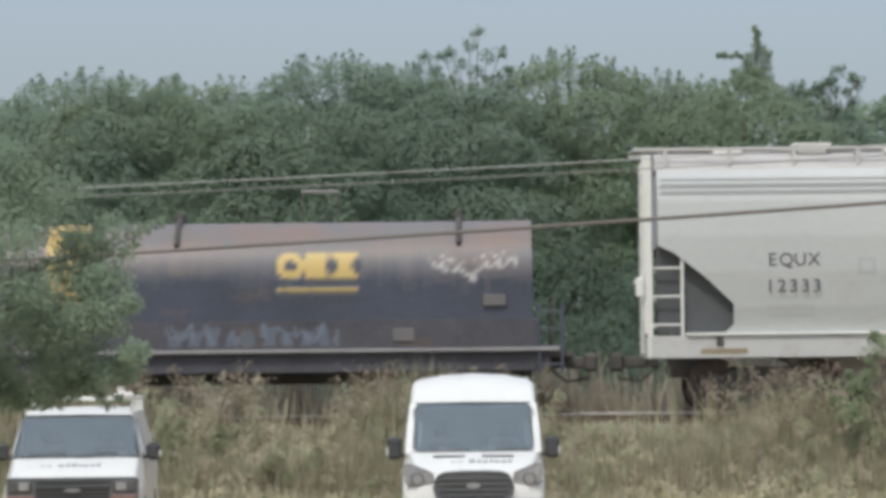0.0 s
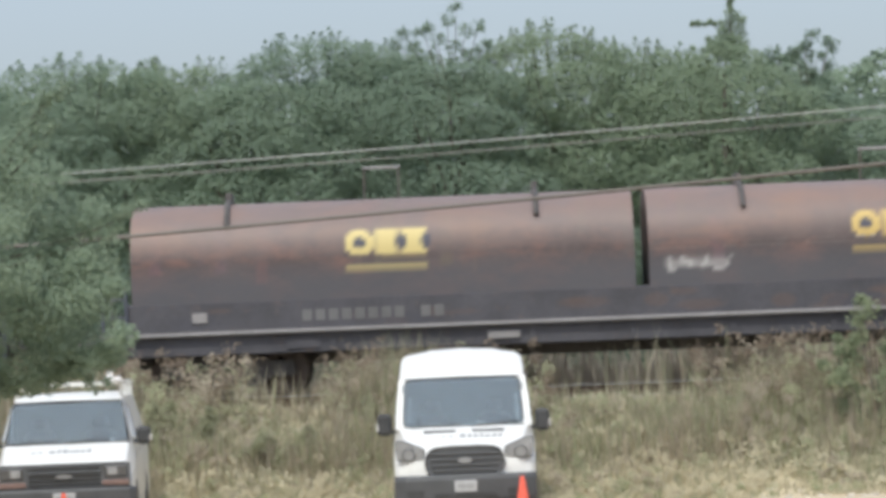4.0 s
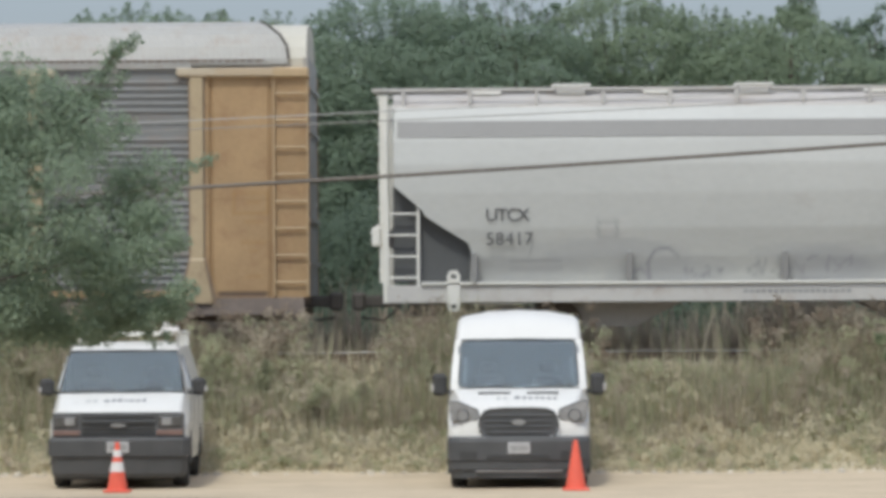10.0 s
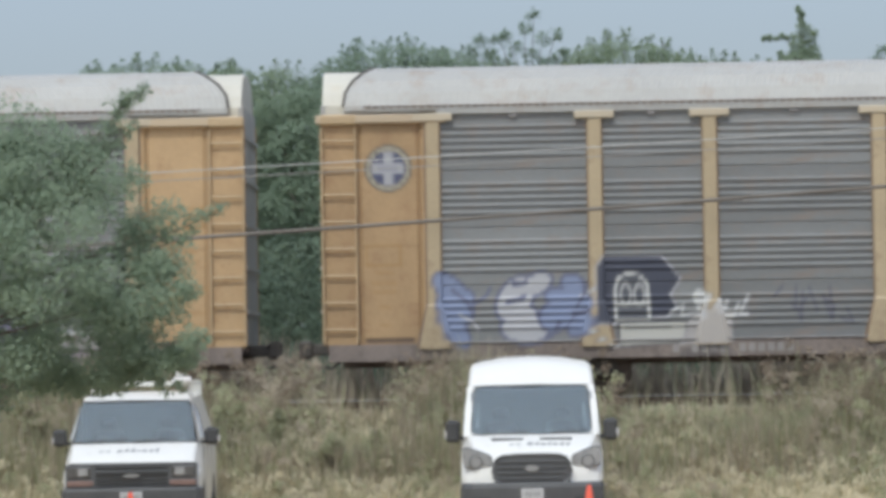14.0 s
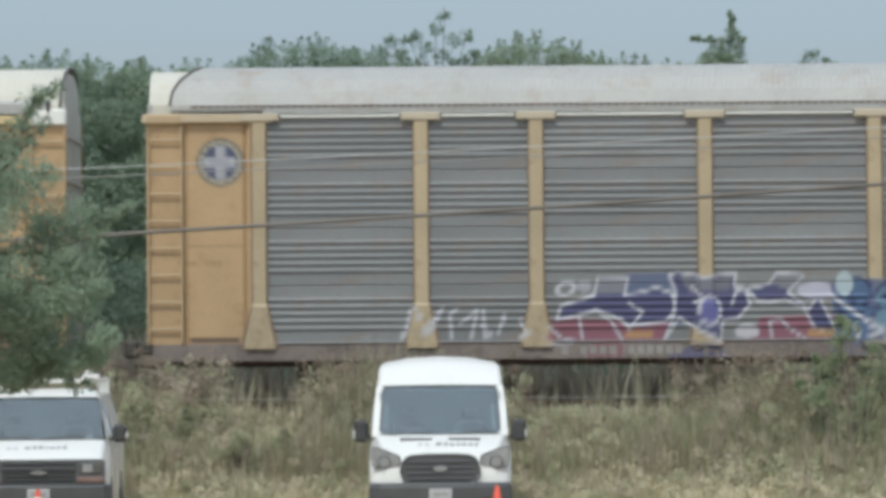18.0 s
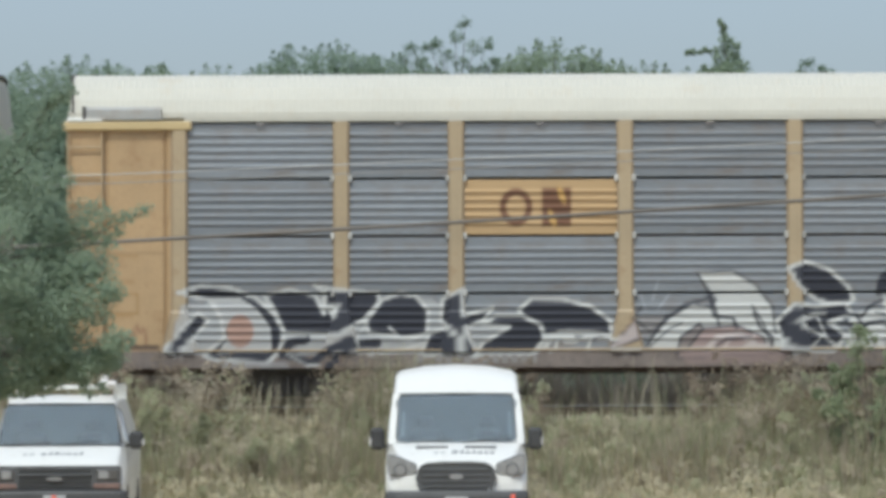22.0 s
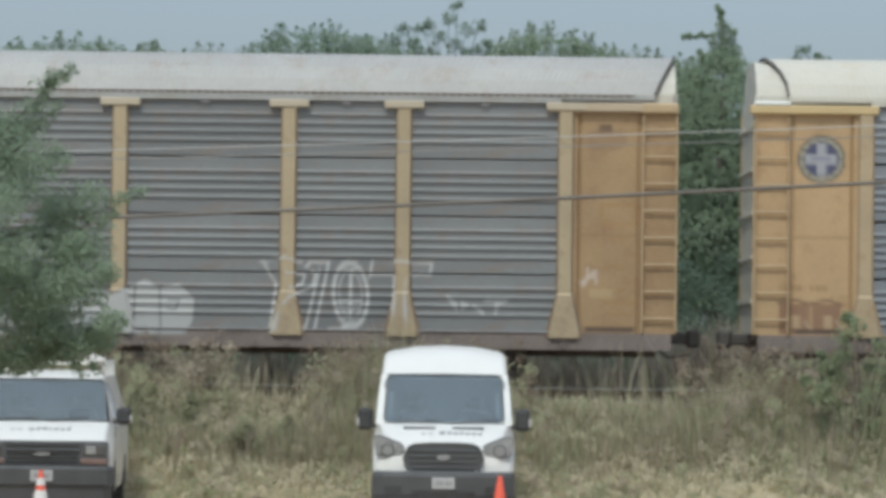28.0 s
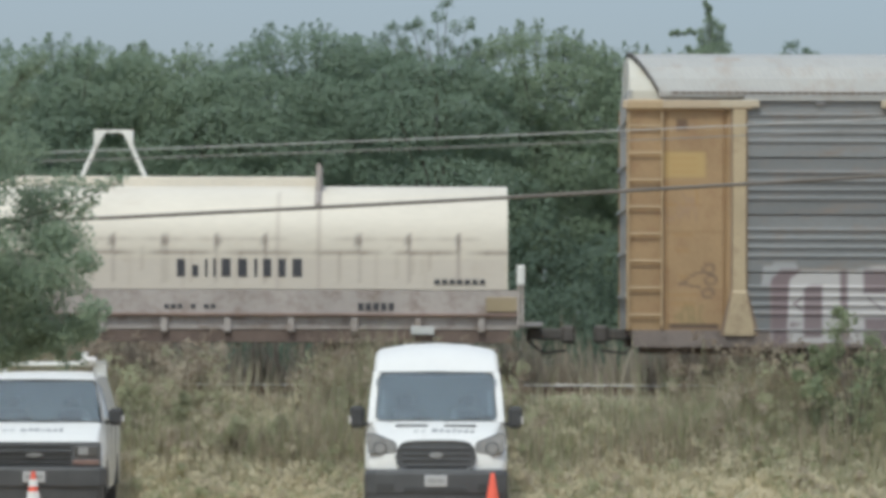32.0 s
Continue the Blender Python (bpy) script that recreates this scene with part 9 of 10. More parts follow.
# ---- plants ----
def leaf_mesh(name, centres, radii, per, size, material, seed, flat=1.0, hang=0.0, calm=0.0, deep=1.0):
    """Many small leaves scattered through soft clumps; every leaf a bent pair of triangles."""
    rs = np.random.RandomState(seed)
    c = np.repeat(np.asarray(centres, float), per, axis=0)
    r = np.repeat(np.asarray(radii, float), per)
    n = len(c)
    d = rs.normal(size=(n, 3))
    d /= np.linalg.norm(d, axis=1)[:, None]
    k = rs.random_sample(n) ** 0.45
    pos = c + d * (r * k)[:, None] * np.array((1, deep, flat))
    pos[:, 2] -= hang * rs.random_sample(n) * r
    # leaves mostly face out of their clump and up, so that clumps shade as soft masses
    face = d * (0.9 - 0.75 * calm) + rs.normal(size=(n, 3)) * (0.55 - 0.22 * calm) + np.array((0.0, -0.15 - 0.5 * calm, 0.45 + 0.2 * calm))
    face /= np.linalg.norm(face, axis=1)[:, None]
    a = rs.normal(size=(n, 3))
    a -= (a * face).sum(1)[:, None] * face
    a /= np.linalg.norm(a, axis=1)[:, None]
    b = np.cross(face, a)
    s = size * rs.uniform(0.6, 1.4, n)
    L, W = a * s[:, None], b * (s * 0.8)[:, None]
    up = np.cross(a, b) * (s * 0.18)[:, None]
    v = np.stack([pos - L, pos + W * 0.5 + up, pos + L, pos - W * 0.5 + up], 1).reshape(-1, 3)
    idx = np.arange(n)[:, None] * 4
    loops = (idx + np.array([[0, 1, 2, 0, 2, 3]])).ravel()
    me = bpy.data.meshes.new(name)
    me.vertices.add(len(v))
    me.vertices.foreach_set("co", v.ravel())
    me.loops.add(len(loops))
    me.loops.foreach_set("vertex_index", loops)
    me.polygons.add(2 * n)
    me.polygons.foreach_set("loop_start", np.arange(0, 6 * n, 3))
    me.materials.append(material)
    me.update()
    return me


def leaf_shell(name, centres, radii, count, size, material, seed, back=0.2, low=-9.0):
    """Fine leaves over the outside of many overlapping clumps, so that the crown reads as soft masses."""
    rs = np.random.RandomState(seed)
    c, r = np.asarray(centres, np.float32), np.asarray(radii, np.float32)
    n = int(count * 2.6)
    weight = r ** 2 * np.where(c[:, 2] < low, 0.4, 1.0)
    own = rs.choice(len(c), n, p=weight / weight.sum())
    d = rs.normal(size=(n, 3)).astype(np.float32)
    d /= np.linalg.norm(d, axis=1)[:, None]
    keep = (d[:, 1] < 0.25) | (rs.random_sample(n) < back)
    own, d = own[keep], d[keep]
    pos = c[own] + d * (r[own] * rs.uniform(0.82, 1.06, len(own)).astype(np.float32))[:, None]
    order = np.argsort(pos[:, 0])
    pos, d, own = pos[order], d[order], own[order]
    inside = np.zeros(len(pos), bool)
    for k in range(len(c)):
        i, j = np.searchsorted(pos[:, 0], (c[k, 0] - r[k], c[k, 0] + r[k]))
        inside[i:j] |= (((pos[i:j] - c[k]) ** 2).sum(1) < (0.86 * r[k]) ** 2) & (own[i:j] != k)
    left = np.flatnonzero(~inside)
    left = rs.permutation(left)[:count]
    pos, d = pos[left], d[left]
    n = len(pos)
    face = d * 0.55 + rs.normal(size=(n, 3)) * 0.32 + np.array((0.0, -0.22, 0.38))
    face /= np.linalg.norm(face, axis=1)[:, None]
    a = rs.normal(size=(n, 3))
    a -= (a * face).sum(1)[:, None] * face
    a /= np.linalg.norm(a, axis=1)[:, None]
    s = size * rs.uniform(0.6, 1.4, n)
    L, W = a * s[:, None], np.cross(face, a) * (s * 0.55)[:, None]
    v = np.stack([pos - L, pos + L * 0.6 + W, pos + L * 0.6 - W], 1).reshape(-1, 3)
    me = bpy.data.meshes.new(name)
    me.vertices.add(len(v))
    me.vertices.foreach_set("co", v.ravel())
    me.loops.add(len(v))
    me.loops.foreach_set("vertex_index", np.arange(len(v)))
    me.polygons.add(n)
    me.polygons.foreach_set("loop_start", np.arange(0, 3 * n, 3))
    me.materials.append(material)
    me.update()
    return me


def limbs(g, base, tips, r0, seed):
    rnd = random.Random(seed)
    bx, by, bz = base
    for tx, ty, tz in tips:
        m = ((bx * 0.6 + tx * 0.4) + rnd.uniform(-0.2, 0.2), (by * 0.6 + ty * 0.4) + rnd.uniform(-0.2, 0.2), bz * 0.35 + tz * 0.65)
        g.tube([base, m, (tx, ty, tz)], [r0 * 0.5, r0 * 0.3, r0 * 0.08], 6)


SWAYING = []


def woodland_tree(x, y, height, spread, kind, seed, leaf):
    """A tree behind the line: trunk, limbs and a full uneven crown down to the ground."""
    rnd = random.Random(seed)
    z0 = ground_height(x, y)
    words = {"round": "dense round-topped green tree behind the railway", "airy": "airy green tree with loose feathery top twigs", "spire": "green tree with a narrow pointed top", "broad": "broad bushy green tree behind the railway"}
    t = thing("tree", pose(x, y, z0), words[kind], "tree", "trees behind the railway")
    h = height - z0
    g = Geo()
    g.tube([(0, 0, -0.2), (rnd.uniform(-0.1, 0.1), 0, h * 0.3), (rnd.uniform(-0.3, 0.3), rnd.uniform(-0.2, 0.2), h * 0.8)], [0.22, 0.16, 0.05], 8)
    cs, rs = [], []
    full = spread * 1.3

    def dome(u):
        """The crown's height over its middle, and how it falls off to the side."""
        if kind == "spire":
            return 0.855 - 0.10 * u * u + 0.045 * max(0.0, 1 - abs(u - 0.12) / 0.5)
        return (0.98 if kind != "airy" else 0.895) - (0.13 if kind == "round" else 0.10) * abs(u) ** 3
    boughs = []
    for row, (share, many) in enumerate(((1.0, 7), (0.80, 6), (0.62, 6), (0.44, 6), (0.26, 5), (0.10, 5))):
        for i in range(many):
            u = -1 + (2 * i + 1) / many + rnd.uniform(-0.5, 0.5) / many
            big = rnd.uniform(0.62, 0.85) if row == 0 else rnd.uniform(0.8, 1.25)
            z = h * dome(u) * share - (big * 0.9 + 0.08 if row == 0 else rnd.uniform(-0.3, 0.3))
            depth = math.sqrt(max(0.05, 1 - u * u)) * math.sqrt(max(0.08, 1 - max(0.0, share - 0.1) ** 4))
            boughs.append((full * u, -spread * depth * rnd.uniform(0.75, 1.1), z, big))
            if row < 5:
                boughs.append((full * u * 0.9, spread * depth * rnd.uniform(0.3, 0.7), z - 0.2, big))
    for bx, by, bz, big in boughs:
        # each bough carries its own tufts, over its top and front
        cs.append((bx, by, bz))
        rs.append(big * 0.8)
        for k in range(11):
            a, e = rnd.uniform(0, 2 * math.pi), rnd.uniform(-0.5, 1.0)
            w = math.sqrt(max(0.0, 1 - e * e))
            q = big * rnd.uniform(0.55, 0.8)
            cs.append((bx + q * 1.15 * w * math.cos(a), by - abs(q * w * math.sin(a)) * 0.8, bz + q * 0.8 * e))
            rs.append(big * rnd.uniform(0.24, 0.42))
    fine_c, fine_r = [], []
    for i in range(60):
        # loose sprigs that break the outline
        u = rnd.uniform(-1, 1)
        zz = h * (dome(u) + rnd.uniform(-0.04, 0.025))
        xx = u * full
        for k in range(4):
            fine_c.append((xx + rnd.uniform(-0.05, 0.05), rnd.uniform(-0.5, 0.2), zz - 0.13 * k))
            fine_r.append(0.07 + 0.055 * k)
        if i % 3 == 0:
            g.tube([(xx * 0.6, 0, zz - 1.2), (xx, 0, zz)], [0.02, 0.006], 4)
    if kind == "airy":
        # bare twigs that carry separate feathery tufts
        for u, e in ((-0.8, 0.945), (-0.68, 0.965), (-0.55, 0.93), (-0.42, 0.97), (-0.3, 0.985), (-0.2, 0.95), (-0.05, 1.0), (0.1, 1.03), (0.22, 0.97), (0.42, 0.98), (0.5, 0.94), (0.02, 0.93), (0.3, 0.91)) + (((-0.98, 0.972), (-0.84, 0.985), (-0.3, 0.982), (-0.1, 0.985), (0.5, 1.0), (0.58, 1.015)) if x > 5 else ()):
            xx, zz = u * full, h * e
            g.tube([(xx * 0.3, 0, h * 0.8), (xx * 0.8, 0, zz - 0.35), (xx, 0, zz)], [0.016, 0.008, 0.004], 4)
            for k in range(8):
                fine_c.append((xx + rnd.uniform(-0.17, 0.17), rnd.uniform(-0.1, 0.1), zz + rnd.uniform(-0.16, 0.08)))
                fine_r.append(0.11)
    limbs(g, (0, 0, h * 0.25), rnd.sample(cs, 14), 0.15, seed)
    part("trunk", g, M["bark"], t, "grey-brown trunk and limbs")
    part("crown", leaf_shell("crown", cs, rs, 95000, 0.05, M[leaf], seed, low=3.2), None, t, "uneven crown of small green leaves")
    tagged(part("twig_foliage", leaf_mesh("twig_foliage", fine_c, fine_r, 16, 0.042, M[leaf], seed + 1), None, t, "loose leafy twigs at the outline"), kind="stuff")
    if kind == "spire":
        # the thin leader over the crown, which the wind bends
        g, px, pz, k = Geo(), full * 0.12, h * 0.55, h * 0.30
        g.tube([(0, 0, 0), (0.03, 0, k + 0.7), (-0.05, 0, k + 1.45)], [0.05, 0.02, 0.006], 5)
        g.tube([(0, 0, k + 0.45), (-0.4, 0, k + 0.74), (-0.9, 0, k + 0.77)], [0.012, 0.008, 0.004], 4)
        leader = part("leader", g, M["bark"], t, "thin swaying leader shoot", at=(px, 0, pz))
        tufts = [(rnd.uniform(-0.45, 0.4), rnd.uniform(-0.3, 0.2), 0.35 * rnd.random(), 0.2) for _ in range(24)]
        tufts += [(a, rnd.uniform(-0.1, 0.1), b, c) for a, b, c in (
            (0.0, 0.98, 0.15), (0.18, 0.96, 0.14), (0.3, 0.84, 0.13), (0.05, 0.82, 0.17), (-0.15, 0.8, 0.12), (0.26, 0.68, 0.16), (0.02, 0.64, 0.18), (-0.2, 0.6, 0.12),
            (0.3, 0.52, 0.15), (0.1, 0.45, 0.19), (-0.15, 0.42, 0.16), (0.36, 0.3, 0.15), (0.1, 0.26, 0.2), (-0.22, 0.22, 0.18), (-0.45, 0.2, 0.14), (-0.52, 0.36, 0.10),
            (0.05, 1.12, 0.10), (0.0, 1.22, 0.08), (0.05, 1.32, 0.08), (-0.02, 1.40, 0.09), (-0.05, 1.49, 0.06),
            (-0.34, 0.76, 0.07), (-0.47, 0.80, 0.09), (-0.60, 0.74, 0.06), (-0.74, 0.78, 0.09), (-0.88, 0.77, 0.08))]
        part("foliage", leaf_mesh("foliage", [(q[0], q[1], q[2] + k) for q in tufts], [q[3] for q in tufts], 110, 0.036, M[leaf], seed + 3, calm=0.8), None, leader, "green leaves of the leader")
        SWAYING.append((leader, (px, 0, pz), k + 1.5, 1.0))
    elif kind == "airy" and x > 5:
        SWAYING.append((t, (x, y, z0), h, 0.8))


for i, (x, top, spread, kind) in enumerate((
        (-17.5, 8.4, 2.4, "broad"), (-14.3, 8.9, 2.3, "round"), (-11.4, 9.3, 2.1, "broad"), (-9.1, 10.15, 2.0, "broad"), (-6.9, 10.0, 1.9, "round"),
        (-4.9, 9.4, 1.6, "broad"), (-3.2, 10.5, 1.7, "broad"), (-1.6, 10.2, 1.3, "broad"), (-0.05, 10.6, 1.32, "airy"), (2.25, 10.5, 1.45, "round"), (4.3, 10.0, 1.8, "broad"),
        (6.4, 10.9, 1.5, "spire"), (8.6, 9.68, 0.8, "airy"), (10.6, 8.4, 2.0, "broad"), (13.4, 8.0, 2.3, "round"), (16.8, 8.2, 2.4, "broad"))):
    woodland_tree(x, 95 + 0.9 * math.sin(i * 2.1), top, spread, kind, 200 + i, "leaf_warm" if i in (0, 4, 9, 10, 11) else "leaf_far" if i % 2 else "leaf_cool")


def undergrowth():
    """Dense shrubs and saplings under the trees, one thick hedge nobody could count."""
    rnd, cs, rs = random.Random(8), [], []
    for i in range(420):
        x = rnd.uniform(-19, 19)
        cs.append((x, rnd.uniform(86.5, 92.5), 0.8 + rnd.random() ** 1.3 * 3.8))
        rs.append(rnd.uniform(0.5, 1.0))
    return tagged(part("undergrowth", leaf_shell("undergrowth", cs, rs, 150000, 0.062, M["leaf_under"], 77, 0.05), None), "dense undergrowth beneath trees, its green darkened for shade", "shrubs", kind="stuff")


undergrowth()


def lineside_thicket():
    """Low shrubs added beyond the track, dark to dim the view under the cars."""
    rnd, cs, rs = random.Random(38), [], []
    for i in range(260):
        cs.append((rnd.uniform(-18, 18), rnd.uniform(73.5, 77), 0.8 + 1.7 * rnd.random() ** 1.2))
        rs.append(rnd.uniform(0.4, 0.75))
    return tagged(part("lineside_thicket", leaf_shell("lineside_thicket", cs, rs, 70000, 0.05, M["leaf_under"], 81, 0.1), None), "low dull green shrubs added beyond the track", "shrubs", kind="stuff")


lineside_thicket()


def deep_woods():
    """The wood behind the first trees, which closes the gaps between their crowns."""
    rnd, cs, rs = random.Random(28), [], []
    for i in range(700):
        cs.append((rnd.uniform(-20, 20), rnd.uniform(98, 102), rnd.uniform(1.5, 9.0)))
        rs.append(rnd.uniform(0.7, 1.1))
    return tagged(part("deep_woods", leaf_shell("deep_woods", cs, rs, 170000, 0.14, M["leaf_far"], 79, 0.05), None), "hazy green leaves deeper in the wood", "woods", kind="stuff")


deep_woods()


def far_woods():
    """The wood goes on along the line, past what is seen closely."""
    rnd, cs, rs = random.Random(18), [], []
    for s in (-1, 1):
        for i in range(500):
            cs.append((s * rnd.uniform(19, 150), rnd.uniform(90, 110), rnd.uniform(1.0, 8.0)))
            rs.append(rnd.uniform(1.2, 2.2))
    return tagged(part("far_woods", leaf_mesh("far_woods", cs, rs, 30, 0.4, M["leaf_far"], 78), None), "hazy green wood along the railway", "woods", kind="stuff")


far_woods()


def near_tree():
    """The tree whose crown hangs before the low van."""
    t = thing("tree", pose(-8.57, 49.0, 0), "near green tree with drooping leafy sprays", "tree")
    SWAYING.append((t, (-8.57, 49.0, 0), 5.9, 0.0))
    rnd, cs, rs = random.Random(5), [], []
    while len(cs) < 300:
        x, y, z = rnd.uniform(-1, 1), rnd.uniform(-1, 1), rnd.uniform(-1, 1)
        if x > 0.3 and z < -0.62:
            continue  # the crown lifts clear of the van's windshield
        d = x * x + y * y + z * z
        if d < 1 and (d > 0.35 or rnd.random() < 0.4):
            cs.append((0.9 + 3.5 * x, 1.9 * y, 3.85 + 2.2 * z))
            rs.append(rnd.uniform(0.28, 0.55))
    for x, z, r in ((3.9, 2.75, 0.5), (4.2, 3.3, 0.38), (4.45, 2.75, 0.28), (4.5, 3.55, 0.22), (3.7, 2.8, 0.33), (4.3, 2.66, 0.22), (4.0, 3.9, 0.3), (3.3, 2.5, 0.33), (2.8, 2.45, 0.35), (4.6, 2.9, 0.25), (3.6, 3.2, 0.5), (3.2, 2.85, 0.5)):
        cs.append((x, rnd.uniform(-0.6, 0.6), z))
        rs.append(r)
    sprays = ((4.35, 4.45, 4.95, 4.62), (3.3, 5.35, 3.75, 5.75), (4.0, 4.2, 4.6, 4.3), (3.4, 5.65, 3.66, 6.12), (3.62, 6.14, 3.93, 6.27))
    for i in range(16):
        cs.append((2.3 + 2.1 * i / 15, rnd.uniform(-0.3, 0.8), rnd.uniform(2.5, 2.72) if i > 10 else rnd.uniform(2.24, 2.5)))
        rs.append(rnd.uniform(0.16, 0.28) if i > 10 else rnd.uniform(0.2, 0.34))
    cs2, rs2 = [], []
    for x, z in ((4.02, 2.36), (4.12, 2.26), (4.2, 2.16), (4.34, 2.3), (4.4, 2.22), (3.2, 2.3), (2.6, 2.32), (2.9, 2.36)) + tuple((2.45 + 0.125 * i, 2.34 + 0.05 * math.sin(i * 2.3)) for i in range(14)):
        # sprigs that hang before the van's roof
        cs2.append((x, -0.2, z))
        rs2.append(0.1)
    for x0, z0, x1, z1 in sprays:
        for k in range(10):
            # leaves along the limb that carries the spray
            f = 0.45 + 0.055 * k
            cs2.append((1.2 + (x0 - 1.2) * f, rnd.uniform(-0.12, 0.12), 3.45 + (z0 - 3.45) * f + rnd.uniform(-0.08, 0.08)))
            rs2.append(0.17)
        for k in range(9):
            f = k / 8
            cs2.append((x0 + (x1 - x0) * f, rnd.uniform(-0.15, 0.15), z0 + (z1 - z0) * f + rnd.uniform(-0.06, 0.06)))
            rs2.append(0.15 - 0.05 * f)
    k = 0.9316  # the crown's spread

    def grown(p):
        return p[0] * k, p[1] * k, 2.5 + (p[2] - 2.5) * k
    cs, rs, cs2, rs2 = [grown(p) for p in cs], [r * k for r in rs], [grown(p) for p in cs2], [r * k for r in rs2]
    g = Geo()
    g.tube([(0, 0, -0.2), (0.1, 0.05, 1.2), (0.25, 0, 2.4), (0.5, 0.1, 4.6)], [0.24, 0.19, 0.15, 0.05], 10)
    limbs(g, (0.2, 0, 2.0), rnd.sample(cs[:300], 26), 0.08, 5)
    for x0, z0, x1, z1 in sprays:
        g.tube([(1.2, 0, 3.4), grown((x0, 0, z0 - 0.1)), grown((x1, 0, z1))], [0.03, 0.010, 0.003], 5)
    part("trunk", g, M["bark"], t, "grey-brown trunk and limbs")
    part("crown", leaf_mesh("crown", cs, rs, 320, 0.034, M["leaf_near"], 6, 0.8, 0.25, calm=0.9), None, t, "loose crown of small green leaves")
    part("twig_foliage", leaf_mesh("twig_foliage", cs2, rs2, 33, 0.034, M["leaf_near"], 7), None, t, "thin leafy sprays")


near_tree()


def shrub(x, y, h, w, seed, label, per=90, size=0.045, leaf="leaf_bush"):
    z0 = ground_height(x, y)
    s = thing("shrub", pose(x, y, z0), label, "shrub", "shrubs on the bank")
    rnd, cs, rs = random.Random(seed), [], []
    g = Geo()
    for i in range(14):
        f = (i + 0.5) / 14
        a = rnd.uniform(0, 6.28)
        p = (w * (1 - 0.6 * f) * math.cos(a) * rnd.random(), w * 0.6 * math.sin(a) * rnd.random(), h * (0.15 + 0.85 * f))
        cs.append(p)
        rs.append(w * rnd.uniform(0.22, 0.42) * (1 - 0.4 * f))
        g.tube([(0, 0, -0.05), (p[0] * 0.5, p[1] * 0.5, p[2] * 0.6), p], [0.02, 0.012, 0.004], 5)
    tagged(part("stem_tangle", g, M["bark"], s), kind="stuff")
    part("foliage", leaf_mesh("foliage", cs, rs, per, size, M[leaf], seed, calm=1.0, deep=0.5), None, s, "small soft green leaves")


for i, (x, y, h, w) in enumerate(((6.75, 63.4, 2.5, 0.9), (7.6, 63.9, 2.6, 0.95), (6.15, 63.9, 1.7, 0.6), (-5.1, 63.6, 1.0, 0.6), (-4.3, 63.9, 0.8, 0.55), (-3.4, 63.0, 0.75, 0.55), (-2.7, 63.6, 0.6, 0.5),
                                  (-6.2, 63.8, 1.2, 0.6), (-1.6, 64.2, 0.8, 0.4), (4.4, 64.0, 0.7, 0.4), (-8.2, 63.8, 1.4, 0.8), (9.2, 63.9, 1.6, 0.8))):
    if h < 1.5:
        shrub(x, y, h, w, 300 + i, "olive green shrub among dry grass", 60, 0.04, "leaf_olive")
    else:
        shrub(x, y, h, w, 300 + i, "taller soft green shrub beside the track", 110, 0.04)


def blades(name, count, x0, x1, y0, y1, height, width, material, seed, patch, label, kind_word):
    """Single bent blades and stalks."""
    rs = np.random.RandomState(seed)
    xy = []
    while len(xy) < count:
        x, y = rs.uniform(x0, x1), rs.uniform(y0, y1)
        if noise.noise(Vector((x * 0.7, y * 0.9, seed))) + rs.uniform(-0.6, 0.6) > patch:
            xy.append((x, y))
    base = np.array([(x, y, ground_height(x, y)) for x, y in xy])
    rise = np.clip((base[:, 1] - 60.9) / 2.2, 0.18, 1.0)
    clump = np.array([0.75 + 0.6 * noise.noise(Vector((x * 0.5 + 9, y * 0.4, 3.0))) for x, y in xy])
    thin = rs.random_sample(count) < 0.6
    bare = np.where(thin & ((np.abs(base[:, 0] + 3.3) < 1.1) | (np.abs(base[:, 0] - 2.9) < 1.35)) & (base[:, 1] > 63.2), 0.5, 1.0)  # the rails show here
    h = height * rise * clump * bare * rs.uniform(0.45, 1.3, count)
    edge = 0.35 * rs.normal(size=count)
    low = (np.abs(base[:, 0] + edge - 2.6) < 1.25) | (np.abs(base[:, 0] + edge + 3.0) < 0.65)
    half_low = np.abs(base[:, 0] + edge - 4.7) < 1.0
    low &= (base[:, 1] < 66.5) & (rs.random_sample(count) < 0.88)
    half_low &= (base[:, 1] < 66.5) & (rs.random_sample(count) < 0.7)
    h = np.where(half_low, np.minimum(h, np.maximum(0.1, 1.95 - base[:, 2]) * rs.uniform(0.6, 1.0, count)), h)
    h = np.where(low, np.minimum(h, np.maximum(0.06, 1.74 - base[:, 2]) * rs.uniform(0.5, 1.0, count)), h)
    a = rs.uniform(0, 2 * np.pi, count)
    lean = h * rs.uniform(0.05, 0.5, count)
    side = np.stack([np.cos(a), np.sin(a), 0 * a], 1)
    w = width * rs.uniform(0.6, 1.4, count)
    across = np.stack([-np.sin(a), np.cos(a), 0 * a], 1) * w[:, None] * 0.5
    up = np.stack([0 * h, 0 * h, h], 1)
    mid = base + up * 0.55 + side * (lean * 0.3)[:, None]
    tip = base + up + side * lean[:, None]
    v = np.stack([base - across, base + across, mid + across * 0.8, mid - across * 0.8, tip], 1).reshape(-1, 3)
    idx = np.arange(count)[:, None] * 5
    loops = (idx + np.array([[0, 1, 2, 0, 2, 3, 3, 2, 4]])).ravel()
    me = bpy.data.meshes.new(name)
    me.vertices.add(len(v))
    me.vertices.foreach_set("co", v.ravel())
    me.loops.add(len(loops))
    me.loops.foreach_set("vertex_index", loops)
    me.polygons.add(3 * count)
    me.polygons.foreach_set("loop_start", np.arange(0, 9 * count, 3))
    me.materials.append(material)
    me.update()
    return tagged(part(name, me, None), label, kind_word, kind="stuff")


